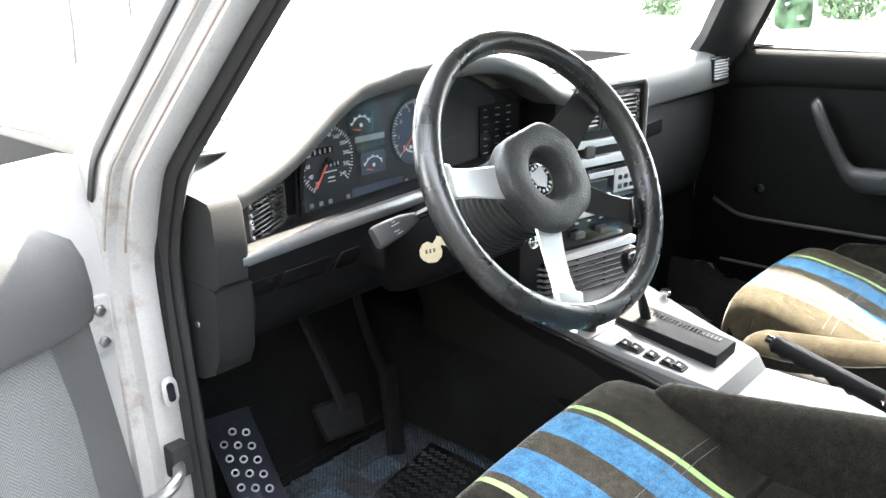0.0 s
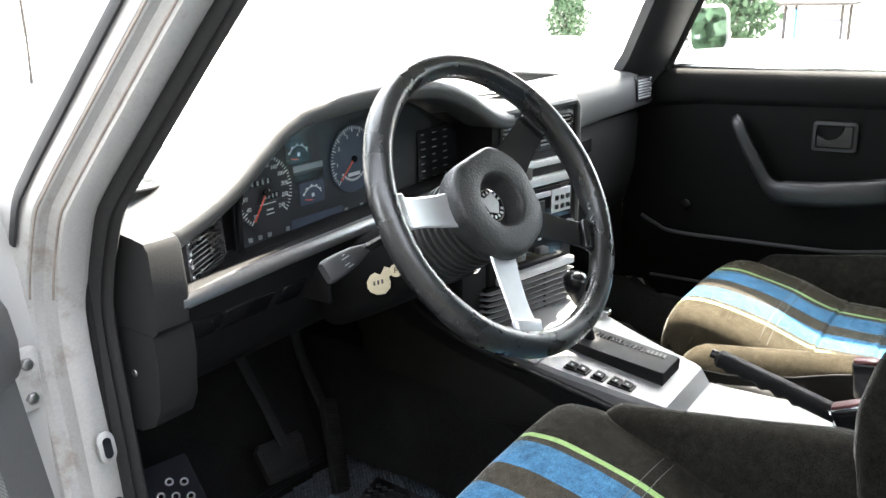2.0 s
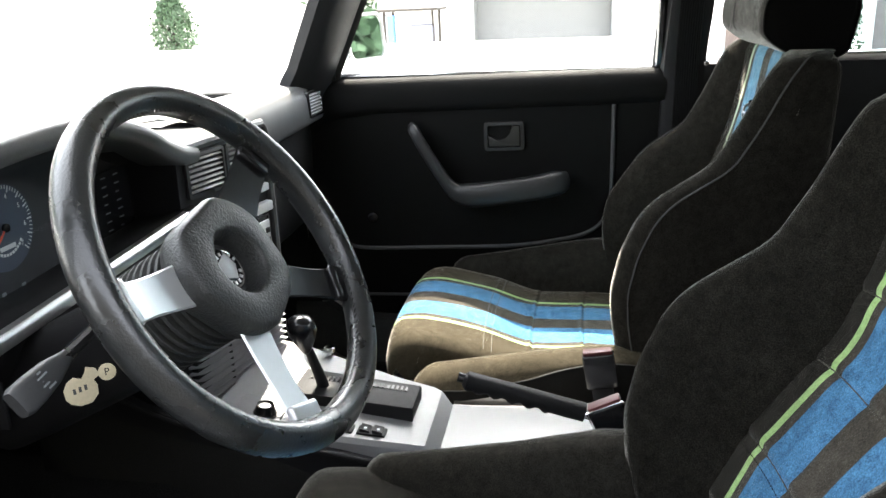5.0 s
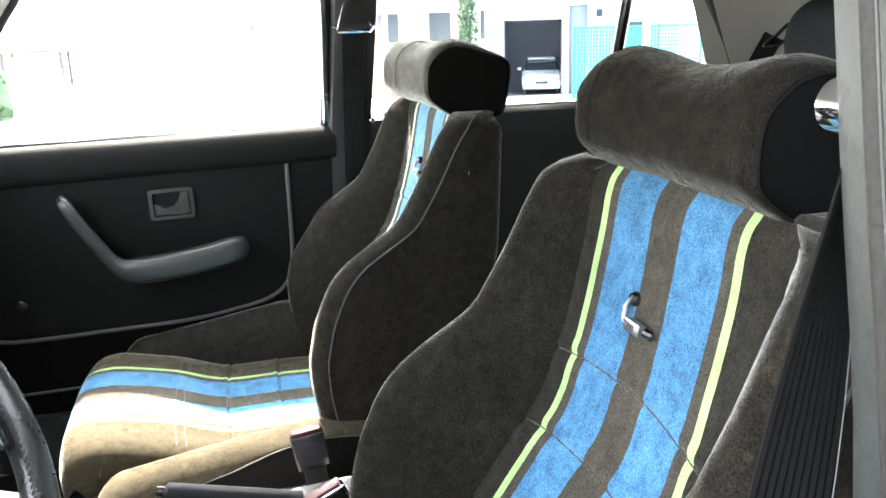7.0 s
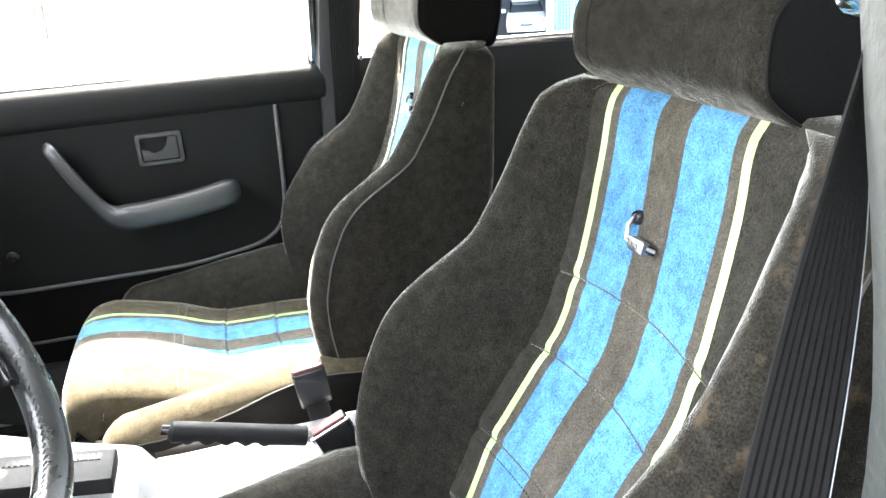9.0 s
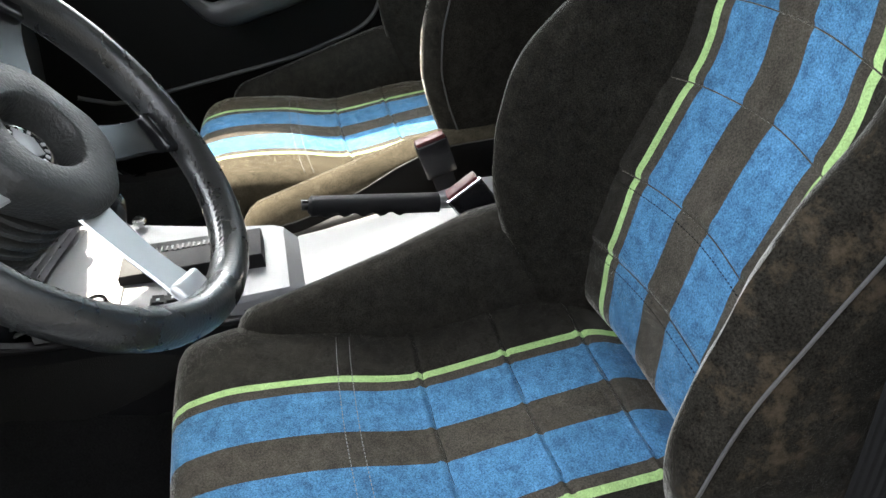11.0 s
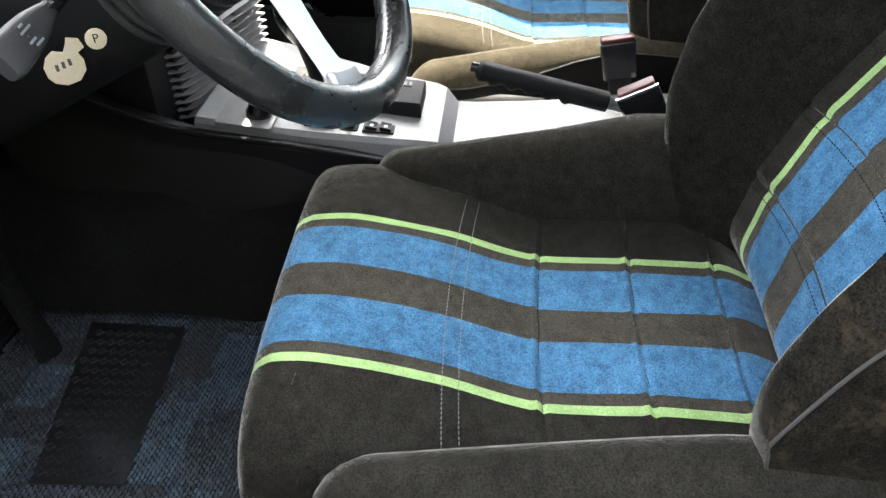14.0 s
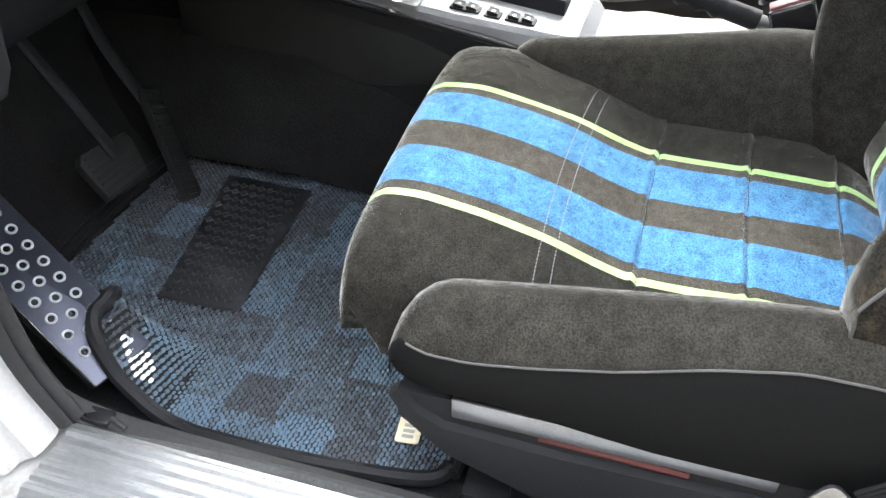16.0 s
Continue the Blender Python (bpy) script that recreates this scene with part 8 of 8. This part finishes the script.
box(bm, (-0.26, -0.04, 0.45), (0.26, 0.0, 0.56), 0.01, m=M)
part("grille", bm, CAR_GLASS_DARK, pc)
for u in (-0.68, 0.68):
    for v in (0.6, 2.8):
        bm = nb()
        disc(bm, M @ axes((u - 0.09, v, 0.29), (0, 1, 0), (0, 0, 1), (1, 0, 0)), 0.29, 0.18, 20, 0.03)
        part("wheel", bm, TYRE, pc)
for u in (-0.93, 0.93):
    bm = nb()
    box(bm, (u - 0.08, 1.15, 0.95), (u + 0.08, 1.22, 1.08), 0.02, m=M)
    part("door_mirror", bm, WHITE_CAR, pc)

# teal mesh fence
fence = thing("fence", "teal wire mesh fence with slim posts", "fence", far_m(3.4, -4).translation)
M = far_m(1.28, -6.0)
for k in range(5):
    bm = nb()
    u = 0.0 + k * 1.35
    box(bm, (u - 0.03, -0.03, -0.2), (u + 0.03, 0.03, 2.40), 0.005, m=M)
    part("post", bm, TEAL, fence)
for k in range(4):
    bm = nb()
    u0 = k * 1.35 + 0.03
    for z in (0.06, 2.34):
        box(bm, (u0, -0.015, z - 0.02), (u0 + 1.29, 0.015, z + 0.02), 0, m=M)
    for j in range(13):
        box(bm, (u0 + 0.1 * j, -0.006, 0.06), (u0 + 0.1 * j + (0.055 if k < 2 else 0.02), 0.006, 2.34), 0, m=M)
    for j in range(20):
        box(bm, (u0, -0.008, 0.1 + 0.115 * j), (u0 + 1.29, 0.0, 0.1 + 0.115 * j + 0.03), 0, m=M)
    part("mesh_panel", bm, TEAL, fence, smooth=False)
bm = nb()
M2 = far_m(2.83, -12.0)
tube(bm, [M2 @ Vector((0, 0, -0.3)), M2 @ Vector((0, 0, 6.0))], 0.09, 10, up=(1, 0, 0))
single("street_pole", bm, WALL_PALE, "white painted steel pole in the yard", "pole")
bm = nb()
M2 = far_m(-5.7, -2.0)
tube(bm, [M2 @ Vector((0, 0, -0.3)), M2 @ Vector((0, 0, 7.0))], 0.10, 10, up=(1, 0, 0))
single("street_pole", bm, STEEL, "grey steel lamp pole in the yard", "pole")


# unseen asphalt strip and dark wall, added to hold back light on the driver's side
ASPHALT = material("asphalt", (0.045, 0.045, 0.046), 0.9, vary=0.25, grain=60, blotch=2.0, bump=0.3)
bm = nb()
box(bm, (-3.0, -9.0, -0.05), (-0.55, 1.3, 0.004), 0)
single("pavement", bm, ASPHALT, "unseen dark asphalt strip beside the car, added to cut bounced light", "pavement", kind="structure")
bm = nb()
box(bm, (-2.6, -9.0, -0.05), (-2.4, 0.8, 2.3), 0.01)
single("shade_wall", bm, material("wall_dark", (0.020, 0.020, 0.018), 0.9, vary=0.2, grain=12, blotch=1.2, bump=0.2), "unseen dark wall behind the camera, added to block light", "wall", kind="structure")


def tree(m, height, radius, seed, name, label, slim=False, bare=0.3, stem=0.11):
    rnd = random.Random(seed)
    t = thing(name, label, "tree", m.translation)
    bm = nb()
    tube(bm, [m @ Vector((0.05 * math.sin(k), 0, height * 0.75 * k / 6)) for k in range(7)], lambda f: stem * (1 - 0.7 * f), 8, up=(1, 0, 0))
    for k in range(7):
        a = rnd.uniform(0, 6.28)
        z = height * rnd.uniform(bare, 0.6)
        q = Vector((math.cos(a) * radius * 0.6, math.sin(a) * radius * 0.6, z + height * 0.2))
        tube(bm, [m @ Vector((0, 0, z)), m @ ((Vector((0, 0, z)) + q) / 2), m @ q], lambda f: 0.41 * stem * (1 - 0.7 * f), 6, up=(1, 0, 0))
    part("trunk", bm, BARK, t)
    bm = nb()
    for k in range(2200):
        f = rnd.random() ** 0.8
        z = height * ((0.06 if slim else bare) + (0.94 if slim else 1.0 - bare) * f)
        prof = (0.35 + 0.65 * math.sin(math.pi * min(1.0, f * 0.9 + 0.12))) if not slim else (0.25 + 0.75 * (1 - f))
        a, r = rnd.uniform(0, 6.28), radius * prof * math.sqrt(rnd.random()) * rnd.uniform(0.75, 1.15)
        c = Vector((math.cos(a) * r, math.sin(a) * r, z + rnd.uniform(-0.1, 0.1)))
        e = Euler((rnd.uniform(0, 6), rnd.uniform(0, 6), rnd.uniform(0, 6))).to_matrix()
        w = radius * rnd.uniform(0.05, 0.13) if not slim else rnd.uniform(0.05, 0.10)
        bm.faces.new([bm.verts.new(m @ (c + e @ Vector(q) * w)) for q in ((-1, -0.5, 0), (0.2, -0.7, 0.15), (1, 0.1, 0), (0.1, 0.6, -0.15))])
    part("crown", bm, LEAF, t, smooth=False)
    return t


tree(far_m(-2.55, -1.5), 6.4, 0.55, 4, "cypress_tree", "slim dark green cypress beside the house", slim=True)
def spot(x, y):
    return Matrix.Translation((x, y, yard(max(x, 0))))
for k, (tx, ty) in enumerate(((9.6, -12.4), (11.8, -13.4), (8.0, -11.8))):
    tree(spot(tx, ty), 4.6 + 0.3 * k, 1.6, 20 + k, "broadleaf_tree", "leafy green tree beyond the yard")
# crowns out of view, added over the stems to dim low light from ahead
for k, (tx, ty, tr) in enumerate(((5.6, 14.0, 2.3), (7.9, 16.2, 2.5), (11.3, 17.6, 2.4), (2.2, 15.5, 2.4), (-1.6, 16.0, 2.6))):
    tree(spot(tx, ty), 6.0 + 0.4 * (k % 3), tr, 40 + k, "broadleaf_tree", "young slim-stemmed tree at the yard's edge, unseen crown added to dim light", bare=0.42, stem=0.035)
bm = nb()
box(bm, (20.0, -2.6, -1.7), (20.2, 15.0, -0.08), 0.02)
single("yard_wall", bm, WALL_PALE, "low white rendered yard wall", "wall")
far_b = thing("far_building", "low grey building with a wide recessed bay across the yard", "building", (30, 1.2, -1.9))
bm = nb()
for lo, hi in (((29.6, 3.3, -2.2), (31.0, 4.2, 3.6)), ((29.6, -1.8, -2.2), (31.0, -1.6, 3.6)), ((29.6, -1.6, 1.2), (31.0, 3.3, 3.6)), ((30.6, -1.6, -2.2), (31.0, 3.3, 1.2))):
    box(bm, lo, hi, 0)
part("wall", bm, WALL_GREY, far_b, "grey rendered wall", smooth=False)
bm = nb()
box(bm, (29.4, -2.0, 3.6), (34.0, 4.4, 3.8), 0.02)
part("roof", bm, WALL_GREY, far_b, smooth=False)
bm = nb()
box(bm, (24.0, 3.95, -1.55), (24.8, 4.65, 0.22), 0.04)
single("utility_box", bm, SHADE_IN, "dark grey utility box behind the yard wall", "utility box")
bm = nb()
box(bm, (24.0, 5.10, -1.55), (24.3, 5.32, 0.52), 0.02)
single("marker_post", bm, material("panel_blue", (0.10, 0.24, 0.62), 0.5, vary=0.08, bump=0.0), "bright blue marker post behind the yard wall", "post")
shelter = thing("shelter", "small open shelter on thin posts behind the yard wall", "shelter", (24.8, 4.4, -1.55))
for x, y in ((24.3, 3.95), (24.3, 5.45), (25.6, 3.95), (25.6, 5.45)):
    bm = nb()
    box(bm, (x - 0.04, y - 0.04, -1.65), (x + 0.04, y + 0.04, 0.62), 0.005)
    part("post", bm, BARK, shelter)
bm = nb()
box(bm, (24.0, 3.75, 0.62), (25.9, 5.65, 0.70), 0.01)
part("roof", bm, BARK, shelter, "thin dark roof")
for k, (tx, ty) in enumerate(((27.5, 7.6), (30.0, 15.2))):
    tree(spot(tx, ty), 4.2 - 0.9 * k, 1.3 - 0.4 * k, 60 + k, "broadleaf_tree", "leafy green tree behind the yard wall", bare=0.28)

# ---- rest of the car: tail, nose and wheels ----
bm = nb()
rows = []
for y, z, w in ((-1.93, 0.925, 0.72), (-2.05, 0.935, 0.71), (-2.45, 0.915, 0.69), (-2.58, 0.88, 0.67), (-2.62, 0.60, 0.68), (-2.60, 0.32, 0.68)):
    rows.append([(w * u, y, z - 0.02 * abs(u) ** 3) for u in (-1, -0.8, -0.4, 0, 0.4, 0.8, 1)])
loft(bm, rows, False, False)
for s in (-1, 1):
    loft(bm, [[(s * 0.84, -1.74, 0.30), (s * 0.84, -1.74, 0.85), (s * 0.735, -1.74, 0.97)], [(s * 0.80, -2.2, 0.30), (s * 0.80, -2.2, 0.84), (s * 0.70, -2.2, 0.925)], [(s * 0.68, -2.60, 0.32), (s * 0.68, -2.61, 0.72), (s * 0.67, -2.575, 0.875)]], False, False)
single("boot", bm, PAINT, "silver boot lid and tail", "boot", kind="structure")
bm = nb()
rows = []
for y, z in ((1.58, 0.845), (1.70, 0.80), (1.73, 0.62), (1.72, 0.32)):
    rows.append([(0.80 * u, y - 0.08 * abs(u) ** 3, z - 0.01 * abs(u)) for u in (-1, -0.6, -0.2, 0.2, 0.6, 1)])
loft(bm, rows, False, False)
single("nose_panel", bm, PAINT, "silver front end panel", "front panel", kind="structure")
for s in (-1, 1):
    for y in (1.02, -1.62):
        wheel_ = thing("road_wheel", "black tyre on a plain silver rim", "wheel", (s * 0.72, y, 0.0), "road wheels")
        z0 = 0.305 - TILT * max(0.0, s) * 0.72
        m = axes((s * 0.63, y, z0), (0, 1, 0), (0, 0, 1), (s, 0, 0))
        bm = nb()
        lathe(bm, m, [(0.19, 0.0), (0.285, 0.005), (0.303, 0.03), (0.305, 0.10), (0.303, 0.16), (0.285, 0.187), (0.205, 0.192), (0.19, 0.18)], 36)
        part("tyre", bm, TYRE, wheel_, "black rubber tyre")
        bm = nb()
        lathe(bm, m, [(0.19, 0.02), (0.198, 0.18), (0.185, 0.178), (0.165, 0.15), (0.08, 0.145), (0.05, 0.165), (0.001, 0.168)], 32)
        part("rim", bm, TRIM, wheel_, "plain silver rim")
